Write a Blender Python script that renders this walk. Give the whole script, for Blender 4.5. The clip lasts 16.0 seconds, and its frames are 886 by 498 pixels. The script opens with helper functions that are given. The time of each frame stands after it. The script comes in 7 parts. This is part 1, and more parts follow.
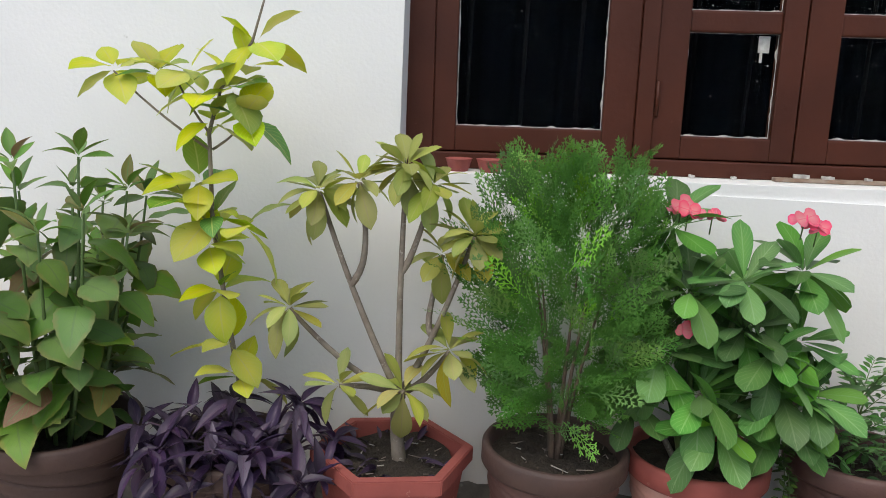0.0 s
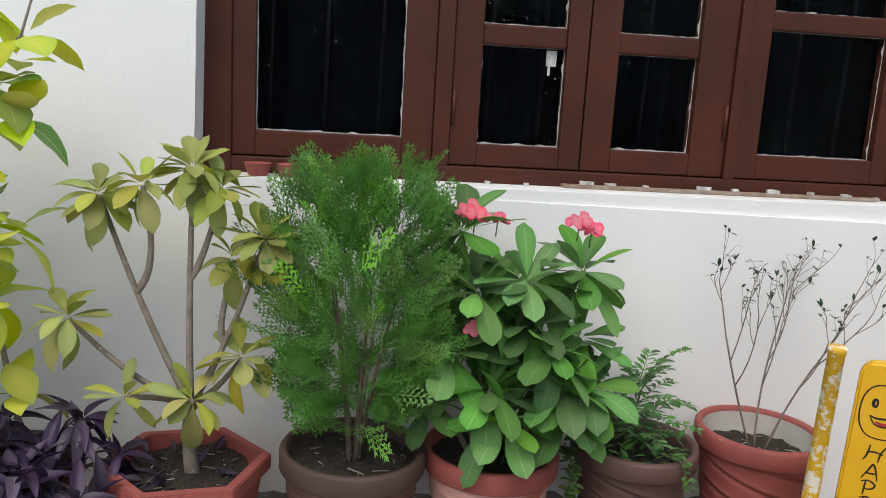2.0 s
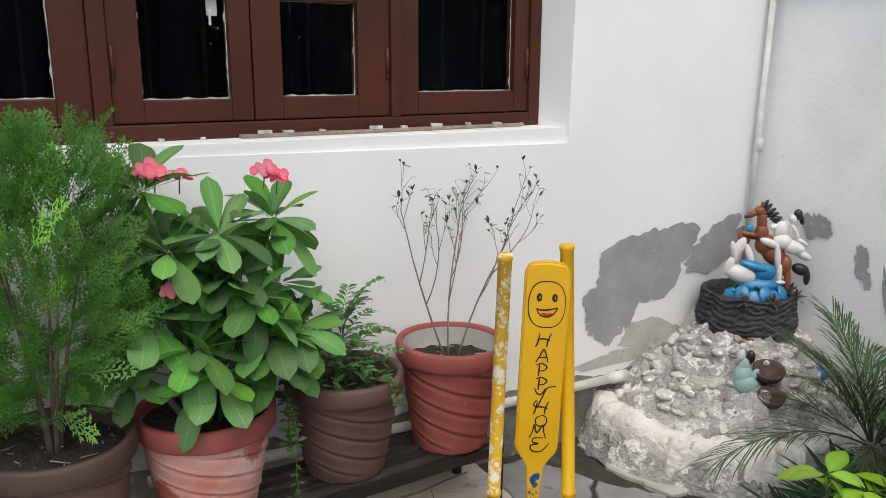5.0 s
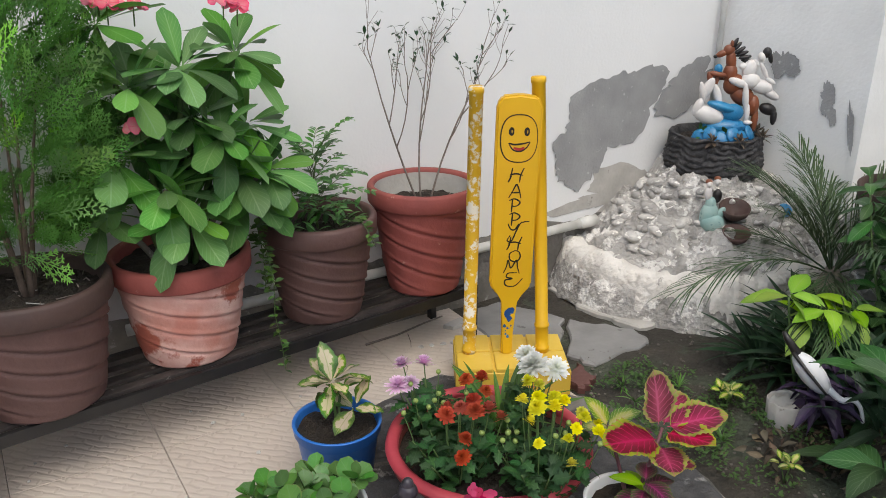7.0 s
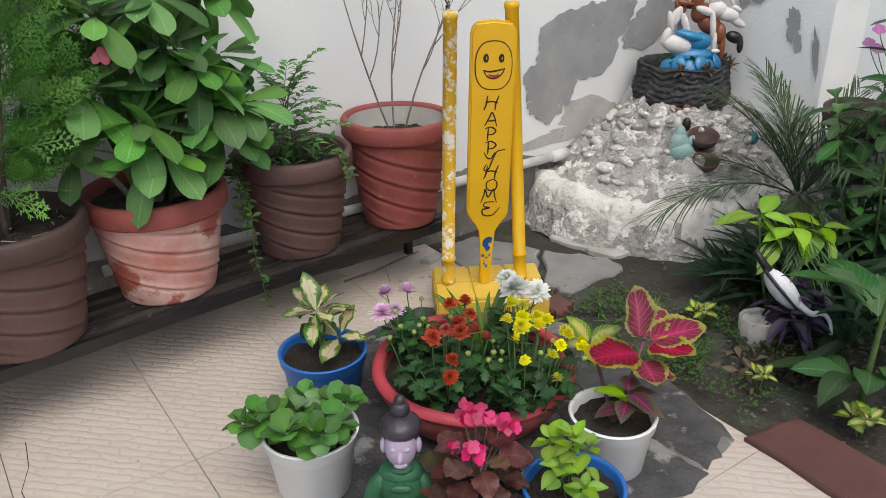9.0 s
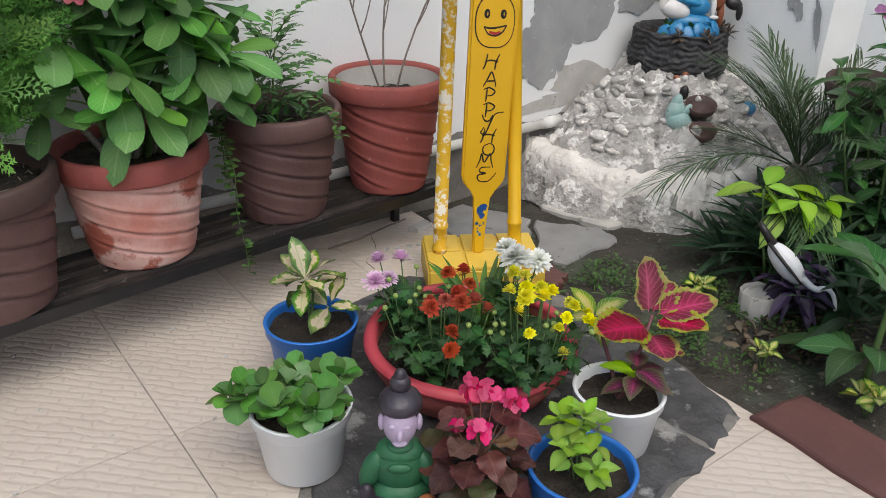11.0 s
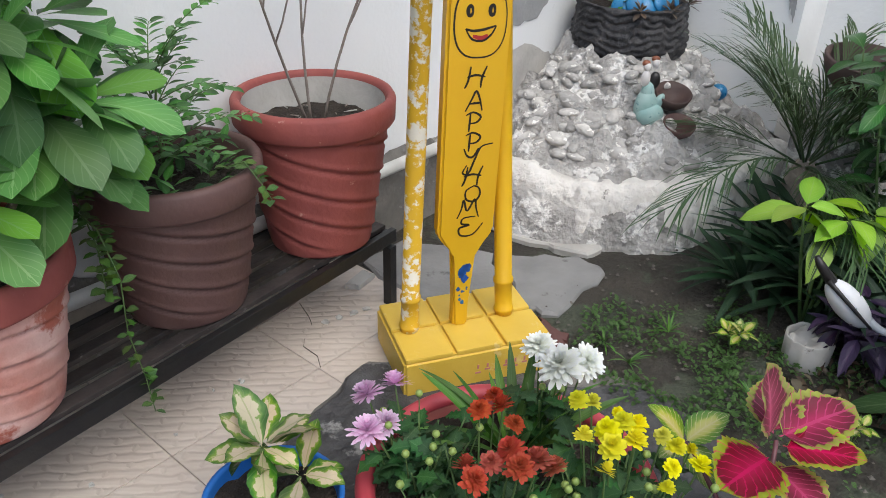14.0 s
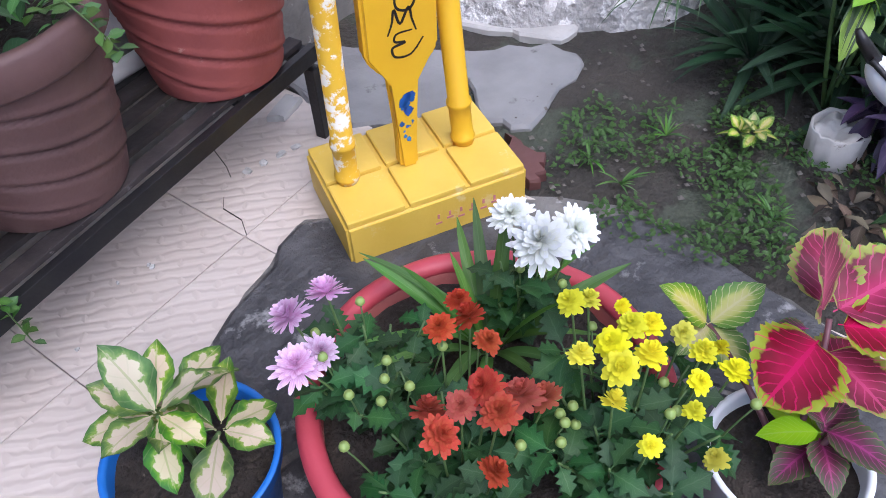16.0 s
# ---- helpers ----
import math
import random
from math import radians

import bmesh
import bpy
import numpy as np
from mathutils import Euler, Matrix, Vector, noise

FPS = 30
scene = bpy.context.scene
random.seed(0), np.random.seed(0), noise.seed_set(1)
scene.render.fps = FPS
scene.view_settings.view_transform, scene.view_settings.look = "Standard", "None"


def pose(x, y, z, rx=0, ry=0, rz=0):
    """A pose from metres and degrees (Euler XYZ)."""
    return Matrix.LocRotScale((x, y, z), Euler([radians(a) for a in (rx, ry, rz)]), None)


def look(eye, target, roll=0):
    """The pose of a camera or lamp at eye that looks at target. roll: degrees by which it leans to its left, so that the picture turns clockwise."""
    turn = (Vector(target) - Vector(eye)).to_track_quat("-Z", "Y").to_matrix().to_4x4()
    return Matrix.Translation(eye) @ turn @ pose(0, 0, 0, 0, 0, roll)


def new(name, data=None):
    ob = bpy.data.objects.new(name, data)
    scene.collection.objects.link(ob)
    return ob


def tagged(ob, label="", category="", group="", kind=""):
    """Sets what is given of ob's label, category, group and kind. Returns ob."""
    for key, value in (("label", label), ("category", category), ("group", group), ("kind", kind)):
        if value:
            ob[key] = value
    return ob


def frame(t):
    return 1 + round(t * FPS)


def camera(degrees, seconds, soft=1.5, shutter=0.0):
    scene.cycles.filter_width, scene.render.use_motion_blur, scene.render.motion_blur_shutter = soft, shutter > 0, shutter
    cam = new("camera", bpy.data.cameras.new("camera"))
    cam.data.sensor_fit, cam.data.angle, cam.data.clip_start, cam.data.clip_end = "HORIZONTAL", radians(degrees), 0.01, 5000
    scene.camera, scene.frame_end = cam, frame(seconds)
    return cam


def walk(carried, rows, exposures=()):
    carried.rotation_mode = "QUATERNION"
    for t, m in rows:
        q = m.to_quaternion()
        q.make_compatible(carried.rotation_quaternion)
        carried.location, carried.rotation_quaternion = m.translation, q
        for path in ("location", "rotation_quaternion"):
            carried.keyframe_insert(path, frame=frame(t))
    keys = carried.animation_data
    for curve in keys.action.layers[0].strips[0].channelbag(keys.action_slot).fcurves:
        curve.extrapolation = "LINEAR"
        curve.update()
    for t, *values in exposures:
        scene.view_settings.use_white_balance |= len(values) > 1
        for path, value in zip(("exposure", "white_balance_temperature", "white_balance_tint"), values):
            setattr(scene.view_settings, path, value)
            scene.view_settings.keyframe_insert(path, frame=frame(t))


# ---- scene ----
cam = camera(58.0, 16.0, soft=0.9)
PATH = [
    (0, (0.207, -0.031, 1.376), (0.063, 1.919, 0.956), 2.8),
    (0.5, (0.242, -0.025, 1.383), (0.224, 1.93, 0.964), 2.9),
    (1, (0.281, -0.041, 1.374), (0.399, 1.917, 0.982), 3.4),
    (1.5, (0.312, -0.047, 1.373), (0.477, 1.909, 0.994), 3.9),
    (2, (0.343, -0.048, 1.368), (0.568, 1.905, 0.999), 4.3),
    (2.5, (0.355, -0.049, 1.371), (0.613, 1.9, 1.006), 4.7),
    (3, (0.361, -0.061, 1.375), (0.745, 1.87, 1.026), 4.8),
    (3.5, (0.345, -0.072, 1.377), (0.963, 1.802, 1.052), 4.2),
    (4, (0.329, -0.084, 1.377), (1.146, 1.712, 1.053), 3.3),
    (4.2, (0.322, -0.087, 1.374), (1.199, 1.678, 1.037), 3.1),
    (6.3, (0.321, -0.095, 1.278), (1.292, 1.532, 0.636), 0.7),
    (6.5, (0.312, -0.095, 1.259), (1.288, 1.518, 0.591), 0.6),
    (7, (0.293, -0.1, 1.236), (1.28, 1.481, 0.51), 0.1),
    (7.5, (0.269, -0.107, 1.209), (1.277, 1.437, 0.437), -0.3),
    (8, (0.252, -0.112, 1.196), (1.291, 1.396, 0.389), -0.5),
    (8.5, (0.245, -0.111, 1.187), (1.287, 1.373, 0.344), -0.3),
    (9, (0.242, -0.105, 1.181), (1.279, 1.389, 0.347), -0.6),
    (9.5, (0.226, -0.101, 1.177), (1.276, 1.374, 0.327), -0.0),
    (9.7, (0.223, -0.102, 1.179), (1.274, 1.369, 0.324), 0.2),
    (11.8, (0.292, 0.185, 1.086), (1.407, 1.569, 0.169), 1.1),
    (12, (0.339, 0.239, 1.083), (1.453, 1.624, 0.166), 0.1),
    (12.5, (0.393, 0.359, 1.087), (1.529, 1.718, 0.158), 0.4),
    (13, (0.422, 0.543, 1.102), (1.681, 1.778, 0.158), 1.6),
    (13.5, (0.438, 0.649, 1.096), (1.76, 1.796, 0.127), 2.1),
    (14, (0.447, 0.676, 1.083), (1.772, 1.804, 0.098), 1.6),
    (14.5, (0.534, 0.709, 1.08), (1.844, 1.792, 0.025), 1.1),
    (15, (0.682, 0.756, 1.052), (1.929, 1.78, -0.129), 0.1),
    (15.5, (0.736, 0.805, 1.005), (1.837, 1.732, -0.384), -1.2),
    (16, (0.766, 0.88, 1.003), (1.829, 1.724, -0.465), -3.7),
]
walk(cam, [(t, look(eye, target, roll)) for t, eye, target, roll in PATH], [(0, 0.62, 6600, 5), (9.7, 0.6, 6500, 5), (12.0, 0.6, 6400, 5), (13.5, 0.7, 6300, 5), (14.8, 0.85, 5900, 5), (16.0, 1.12, 5450, 16)])

# ---- world and light: bright overcast daylight in an open yard ----
world = bpy.data.worlds.new("sky_world")
scene.world = world
world.use_nodes = True
wn = world.node_tree.nodes
sky = wn.new("ShaderNodeTexSky")
sky.sky_type = 'NISHITA'
sky.sun_disc = False
sky.sun_elevation, sky.sun_rotation = radians(58), radians(200)
sky.air_density, sky.dust_density, sky.ozone_density = 1.0, 3.0, 0.6
world.node_tree.links.new(sky.outputs[0], wn["Background"].inputs[0])
wn["Background"].inputs[1].default_value = 0.14
sun = new("sun", bpy.data.lights.new("sun", "SUN"))
sun.data.energy, sun.data.angle, sun.data.color = 0.8, radians(60), (1.0, 0.96, 0.9)
sun.matrix_world = look((-1.0, -2.2, 4.0), (0, 0, 0))

# ---- materials ----
MATS = {}


def mat(name, c1, c2=None, scale=8.0, rough=0.6, bump=0.3, bscale=60.0, c3=None, spot=0.62, sscale=25.0, vary=0.0, metal=0.0, spec=0.5, dist=0.004, trans=0.0):
    """A surface of two mottled colours, an optional third in worn spots, and fine relief."""
    m = bpy.data.materials.new(name)
    m.use_nodes = True
    nt = m.node_tree
    n, l = nt.nodes, nt.links
    b = n["Principled BSDF"]
    tc = n.new("ShaderNodeTexCoord")
    c2 = c2 or tuple(x * 0.75 for x in c1)
    big = n.new("ShaderNodeTexNoise")
    big.inputs["Scale"].default_value, big.inputs["Detail"].default_value = scale, 8
    l.new(tc.outputs["Object"], big.inputs["Vector"])
    ramp = n.new("ShaderNodeValToRGB")
    ramp.color_ramp.elements[0].position, ramp.color_ramp.elements[1].position = 0.32, 0.68
    ramp.color_ramp.elements[0].color, ramp.color_ramp.elements[1].color = (*c1, 1), (*c2, 1)
    l.new(big.outputs["Fac"], ramp.inputs["Fac"])
    col = ramp.outputs["Color"]
    if c3:
        sp = n.new("ShaderNodeTexNoise")
        sp.inputs["Scale"].default_value, sp.inputs["Detail"].default_value, sp.inputs["Roughness"].default_value = sscale, 10, 0.65
        l.new(tc.outputs["Object"], sp.inputs["Vector"])
        r2 = n.new("ShaderNodeValToRGB")
        r2.color_ramp.elements[0].position, r2.color_ramp.elements[1].position = spot, spot + 0.05
        l.new(sp.outputs["Fac"], r2.inputs["Fac"])
        mx = n.new("ShaderNodeMix")
        mx.data_type = 'RGBA'
        l.new(r2.outputs["Color"], mx.inputs["Factor"])
        l.new(col, mx.inputs["A"])
        mx.inputs["B"].default_value = (*c3, 1)
        col = mx.outputs["Result"]
    if vary:
        oi = n.new("ShaderNodeObjectInfo")
        hs = n.new("ShaderNodeHueSaturation")
        mr = n.new("ShaderNodeMapRange")
        mr.inputs["To Min"].default_value, mr.inputs["To Max"].default_value = 1 - vary, 1 + vary
        l.new(oi.outputs["Random"], mr.inputs["Value"])
        l.new(mr.outputs["Result"], hs.inputs["Value"])
        l.new(col, hs.inputs["Color"])
        col = hs.outputs["Color"]
    l.new(col, b.inputs["Base Color"])
    fine = n.new("ShaderNodeTexNoise")
    fine.inputs["Scale"].default_value, fine.inputs["Detail"].default_value = bscale, 6
    l.new(tc.outputs["Object"], fine.inputs["Vector"])
    rr = n.new("ShaderNodeMapRange")
    rr.inputs["To Min"].default_value, rr.inputs["To Max"].default_value = max(rough - 0.12, 0.02), min(rough + 0.12, 1)
    l.new(fine.outputs["Fac"], rr.inputs["Value"])
    l.new(rr.outputs["Result"], b.inputs["Roughness"])
    bp = n.new("ShaderNodeBump")
    bp.inputs["Strength"].default_value, bp.inputs["Distance"].default_value = bump, dist
    l.new(fine.outputs["Fac"], bp.inputs["Height"])
    l.new(bp.outputs["Normal"], b.inputs["Normal"])
    b.inputs["Metallic"].default_value = metal
    b.inputs["Specular IOR Level"].default_value = spec
    MATS[name] = m
    return m


WALL = mat("white_wall_paint", (0.80, 0.80, 0.80), (0.74, 0.745, 0.75), 2.2, 0.75, 0.25, 90, c3=(0.62, 0.62, 0.61), spot=0.70, sscale=14)
WALL2 = mat("old_whitewash", (0.84, 0.84, 0.83), (0.75, 0.75, 0.74), 3.5, 0.85, 0.5, 70, c3=(0.42, 0.42, 0.41), spot=0.66, sscale=7)
PLASTER = mat("bare_grey_plaster", (0.34, 0.34, 0.34), (0.26, 0.26, 0.265), 9, 0.9, 0.6, 120, c3=(0.5, 0.5, 0.5), spot=0.63, sscale=40)
PLINTH = mat("damp_concrete", (0.23, 0.215, 0.195), (0.10, 0.095, 0.085), 7, 0.85, 0.9, 60, c3=(0.34, 0.33, 0.31), spot=0.6, sscale=18, dist=0.008)
WOOD = mat("brown_window_paint", (0.070, 0.0190, 0.0098), (0.050, 0.0140, 0.0078), 5, 0.48, 0.25, 45, c3=(0.11, 0.042, 0.028), spot=0.68, sscale=55, spec=0.25)
PUTTY = mat("white_putty", (0.62, 0.62, 0.60), (0.3, 0.28, 0.26), 40, 0.8, 0.5, 90)
STEEL = mat("black_painted_steel", (0.008, 0.008, 0.010), (0.018, 0.017, 0.016), 14, 0.42, 0.3, 60, c3=(0.06, 0.052, 0.045), spot=0.70, sscale=30)
SLATW = mat("dark_worn_slat", (0.022, 0.019, 0.019), (0.048, 0.040, 0.038), 18, 0.5, 0.4, 70, c3=(0.20, 0.18, 0.17), spot=0.63, sscale=20, vary=0.3, spec=0.2)
TERRA = mat("red_painted_terracotta", (0.315, 0.086, 0.074), (0.230, 0.062, 0.055), 9, 0.68, 0.3, 80, c3=(0.44, 0.22, 0.18), spot=0.64, sscale=26, spec=0.3)
TERRAB = mat("brown_painted_terracotta", (0.118, 0.062, 0.055), (0.088, 0.046, 0.041), 8, 0.62, 0.3, 80, c3=(0.24, 0.17, 0.155), spot=0.72, sscale=45)
TERRAW = mat("flaking_pale_terracotta", (0.47, 0.19, 0.15), (0.66, 0.47, 0.43), 7, 0.7, 0.35, 80, c3=(0.34, 0.095, 0.065), spot=0.53, sscale=6)
TERRAD = mat("dark_terracotta", (0.075, 0.042, 0.035), (0.05, 0.03, 0.027), 9, 0.65, 0.3, 80, c3=(0.15, 0.10, 0.09), spot=0.7, sscale=40)
SOIL = mat("dark_potting_soil", (0.040, 0.029, 0.021), (0.020, 0.015, 0.011), 30, 0.95, 1.0, 130, c3=(0.11, 0.085, 0.065), spot=0.64, sscale=70, dist=0.012)
EARTH = mat("damp_garden_soil", (0.054, 0.046, 0.036), (0.028, 0.025, 0.020), 6, 0.92, 1.0, 70, c3=(0.055, 0.062, 0.042), spot=0.52, sscale=5, dist=0.012)
SLATE = mat("dark_slate", (0.085, 0.083, 0.085), (0.038, 0.037, 0.039), 16, 0.6, 1.0, 40, c3=(0.27, 0.265, 0.26), spot=0.585, sscale=8, dist=0.012)
GREYSLAB = mat("grey_stone_slab", (0.26, 0.255, 0.25), (0.19, 0.185, 0.185), 8, 0.75, 0.5, 70, c3=(0.12, 0.115, 0.11), spot=0.62, sscale=9)
REDSLAB = mat("red_brown_stone", (0.125, 0.052, 0.045), (0.09, 0.038, 0.034), 7, 0.6, 0.5, 60, c3=(0.30, 0.25, 0.23), spot=0.72, sscale=22)
PALESLAB = mat("pale_cement", (0.50, 0.48, 0.45), (0.36, 0.345, 0.32), 10, 0.85, 0.6, 60, c3=(0.2, 0.19, 0.17), spot=0.64, sscale=16)
LIMESTONE = mat("lime_washed_stone", (0.50, 0.48, 0.455), (0.30, 0.285, 0.27), 30, 0.9, 0.9, 90, c3=(0.70, 0.68, 0.64), spot=0.57, sscale=30, vary=0.4)
LIME = mat("lime_washed_rubble", (0.50, 0.48, 0.455), (0.27, 0.255, 0.24), 11, 0.9, 1.0, 60, c3=(0.72, 0.70, 0.67), spot=0.53, sscale=15, dist=0.022)
SKIRT = mat("crumbling_white_plaster", (0.76, 0.73, 0.69), (0.60, 0.57, 0.53), 12, 0.9, 1.0, 45, c3=(0.24, 0.22, 0.20), spot=0.64, sscale=20, dist=0.015)
PEBBLE = mat("river_pebble", (0.50, 0.48, 0.455), (0.33, 0.32, 0.31), 14, 0.75, 0.5, 60, c3=(0.72, 0.70, 0.66), spot=0.52, sscale=24, vary=0.35)
GRIT = mat("dark_grit", (0.16, 0.145, 0.125), (0.08, 0.07, 0.06), 40, 0.9, 0.4, 60)
YELLOW = mat("yellow_plastic", (0.74, 0.44, 0.012), (0.68, 0.38, 0.010), 6, 0.42, 0.12, 60, c3=(0.55, 0.31, 0.02), spot=0.72, sscale=30)
YELLOWB = mat("faded_yellow_plastic", (0.70, 0.48, 0.07), (0.62, 0.41, 0.05), 8, 0.5, 0.2, 60, c3=(0.70, 0.54, 0.20), spot=0.6, sscale=12)
YELLOWW = mat("peeling_yellow_paint", (0.70, 0.42, 0.02), (0.66, 0.38, 0.02), 6, 0.5, 0.25, 60, c3=(0.78, 0.72, 0.60), spot=0.51, sscale=34)
BLACKINK = mat("black_brush_paint", (0.016, 0.012, 0.010), None, 8, 0.5, 0.1, 60)
REDINK = mat("red_brush_paint", (0.45, 0.03, 0.03), None, 8, 0.5, 0.1, 60)
PINKINK = mat("pink_marker", (0.62, 0.22, 0.24), None, 8, 0.5, 0.1, 60)
BLUEINK = mat("blue_brush_paint", (0.02, 0.06, 0.30), (0.02, 0.16, 0.42), 40, 0.5, 0.2, 60)
BLUEPOT = mat("blue_plastic", (0.028, 0.165, 0.54), (0.022, 0.13, 0.46), 7, 0.38, 0.1, 40, c3=(0.10, 0.2, 0.46), spot=0.72, sscale=20)
WHITEPOT = mat("white_plastic", (0.82, 0.84, 0.86), (0.76, 0.78, 0.80), 6, 0.42, 0.1, 40, c3=(0.42, 0.41, 0.38), spot=0.70, sscale=16)
PINKPOT = mat("pink_red_painted_rim", (0.52, 0.070, 0.095), (0.42, 0.05, 0.07), 8, 0.5, 0.25, 60, c3=(0.60, 0.42, 0.40), spot=0.66, sscale=15)
PVC = mat("white_pvc", (0.68, 0.67, 0.64), (0.5, 0.49, 0.46), 12, 0.55, 0.2, 50)
BARK = mat("grey_brown_bark", (0.27, 0.235, 0.195), (0.165, 0.135, 0.11), 30, 0.85, 0.8, 140, c3=(0.36, 0.33, 0.29), spot=0.6, sscale=60)
TWIG = mat("thin_brown_twig", (0.25, 0.21, 0.185), (0.16, 0.13, 0.11), 40, 0.85, 0.5, 140)
GREENSTEM = mat("green_stem", (0.10, 0.17, 0.05), (0.07, 0.12, 0.035), 20, 0.6, 0.3, 90)


# near-black stands in for the darkness of the unlit room behind the glass
ROOMSHADE = mat("room_shade_black", (0.010, 0.010, 0.012), (0.006, 0.006, 0.007), 3, 0.9, 0.1, 40, spec=0.05)


def rib_tile():
    """Beige floor tile with short raised ribs in staggered rows."""
    m = mat("ribbed_beige_tile", (0.57, 0.50, 0.44), (0.51, 0.44, 0.385), 5, 0.52, 0.15, 90, c3=(0.34, 0.29, 0.25), spot=0.66, sscale=9, vary=0.05)
    n, l = m.node_tree.nodes, m.node_tree.links
    b = n["Principled BSDF"]
    tc = n.new("ShaderNodeTexCoord")
    br = n.new("ShaderNodeTexBrick")
    br.inputs["Scale"].default_value = 1.0
    br.inputs["Brick Width"].default_value, br.inputs["Row Height"].default_value = 0.075, 0.022
    br.inputs["Mortar Size"].default_value, br.inputs["Mortar Smooth"].default_value = 0.008, 1.0
    br.offset = 0.5
    nz = n.new("ShaderNodeTexNoise")
    nz.inputs["Scale"].default_value = 20
    ad = n.new("ShaderNodeMixRGB")
    ad.blend_type = 'LINEAR_LIGHT'
    ad.inputs[0].default_value = 0.012
    l.new(tc.outputs["Object"], nz.inputs["Vector"])
    mp = n.new("ShaderNodeMapping")
    mp.inputs["Rotation"].default_value = (0, 0, radians(44))
    l.new(tc.outputs["Object"], mp.inputs["Vector"])
    l.new(mp.outputs["Vector"], ad.inputs[1])
    l.new(nz.outputs["Color"], ad.inputs[2])
    l.new(ad.outputs[0], br.inputs["Vector"])
    bp = n.new("ShaderNodeBump")
    bp.inputs["Strength"].default_value, bp.inputs["Distance"].default_value = 0.4, 0.003
    bp.invert = True
    l.new(br.outputs["Fac"], bp.inputs["Height"])
    l.new(bp.outputs["Normal"], b.inputs["Normal"])
    old = b.inputs["Base Color"].links[0].from_socket
    mx = n.new("ShaderNodeMix")
    mx.data_type = 'RGBA'
    mx.blend_type = 'MULTIPLY'
    mr = n.new("ShaderNodeMath")
    mr.operation = 'MULTIPLY'
    mr.inputs[1].default_value = 0.14
    l.new(br.outputs["Fac"], mr.inputs[0])
    l.new(mr.outputs[0], mx.inputs["Factor"])
    l.new(old, mx.inputs["A"])
    mx.inputs["B"].default_value = (0.62, 0.56, 0.5, 1)
    l.new(mx.outputs["Result"], b.inputs["Base Color"])
    return m


TILE = rib_tile()

GLASS = bpy.data.materials.new("window_glass")
GLASS.use_nodes = True
gb = GLASS.node_tree.nodes["Principled BSDF"]
gb.inputs["Base Color"].default_value = (0.9, 0.95, 0.95, 1)
gb.inputs["Roughness"].default_value = 0.03
gb.inputs["Transmission Weight"].default_value = 1.0
gb.inputs["IOR"].default_value = 1.09

# ---- mesh helpers ----


def part(name, bm, material, parent=None, label="", smooth=True, at=None):
    """Links a bmesh as one mesh object, under a thing or a part if one is given."""
    me = bpy.data.meshes.new(name)
    bm.normal_update()
    bm.to_mesh(me)
    bm.free()
    me.materials.append(material)
    if smooth:
        me.shade_smooth()
    return place(name, me, parent, at, label)


def place(name, me, parent=None, at=None, label=""):
    ob = new(name, me)
    if parent is not None:
        ob.parent = parent
    if at is not None:
        ob.matrix_basis = at
    if label:
        ob["label"] = label
    return ob


def thing(name, x, y, z, label, category, group="", kind="", rz=0):
    e = new(name)
    e.matrix_basis = pose(x, y, z, 0, 0, rz)
    e.empty_display_size = 0.05
    return tagged(e, label, category, group, kind)


def box(x0, y0, z0, x1, y1, z1, bevel=0.0, bm=None):
    own = bm is None
    bm = bm or bmesh.new()
    r = bmesh.ops.create_cube(bm, size=1.0, matrix=Matrix.Translation(((x0 + x1) / 2, (y0 + y1) / 2, (z0 + z1) / 2)) @ Matrix.Diagonal((x1 - x0, y1 - y0, z1 - z0, 1)))
    if bevel and own:
        bmesh.ops.bevel(bm, geom=bm.edges[:], offset=bevel, segments=2, affect='EDGES', profile=0.6)
    return bm


def sheet(verts, faces):
    bm = bmesh.new()
    vs = [bm.verts.new(v) for v in verts]
    for f in faces:
        try:
            bm.faces.new([vs[i] for i in f])
        except ValueError:
            pass
    return bm


def lathe(profile, seg=40, wobble=None):
    """A body turned from (radius, height) pairs; wobble(angle, z, r) gives the radius."""
    verts, faces = [], []
    for r, z in profile:
        for k in range(seg):
            a = 2 * math.pi * k / seg
            q = wobble(a, z, r) if wobble else r
            verts.append((q * math.cos(a), q * math.sin(a), z))
    for i in range(len(profile) - 1):
        for k in range(seg):
            j = (k + 1) % seg
            faces.append((i * seg + k, i * seg + j, (i + 1) * seg + j, (i + 1) * seg + k))
    return sheet(verts, faces)


def disc(r, z, seg=36, rings=8, rough=0.006, seed=0):
    """An uneven filled disc, for soil."""
    verts, faces = [(0, 0, z)], []
    for i in range(1, rings + 1):
        for k in range(seg):
            a = 2 * math.pi * k / seg
            q = r * i / rings
            x, y = q * math.cos(a), q * math.sin(a)
            h = rough * 2.2 * noise.noise((x * 28 + seed, y * 28, seed)) + rough * noise.noise((x * 75, y * 75 + seed, 3))
            verts.append((x, y, z + h))
    for k in range(seg):
        faces.append((0, 1 + k, 1 + (k + 1) % seg))
    for i in range(rings - 1):
        for k in range(seg):
            j = (k + 1) % seg
            faces.append((1 + i * seg + k, 1 + (i + 1) * seg + k, 1 + (i + 1) * seg + j, 1 + i * seg + j))
    return sheet(verts, faces)


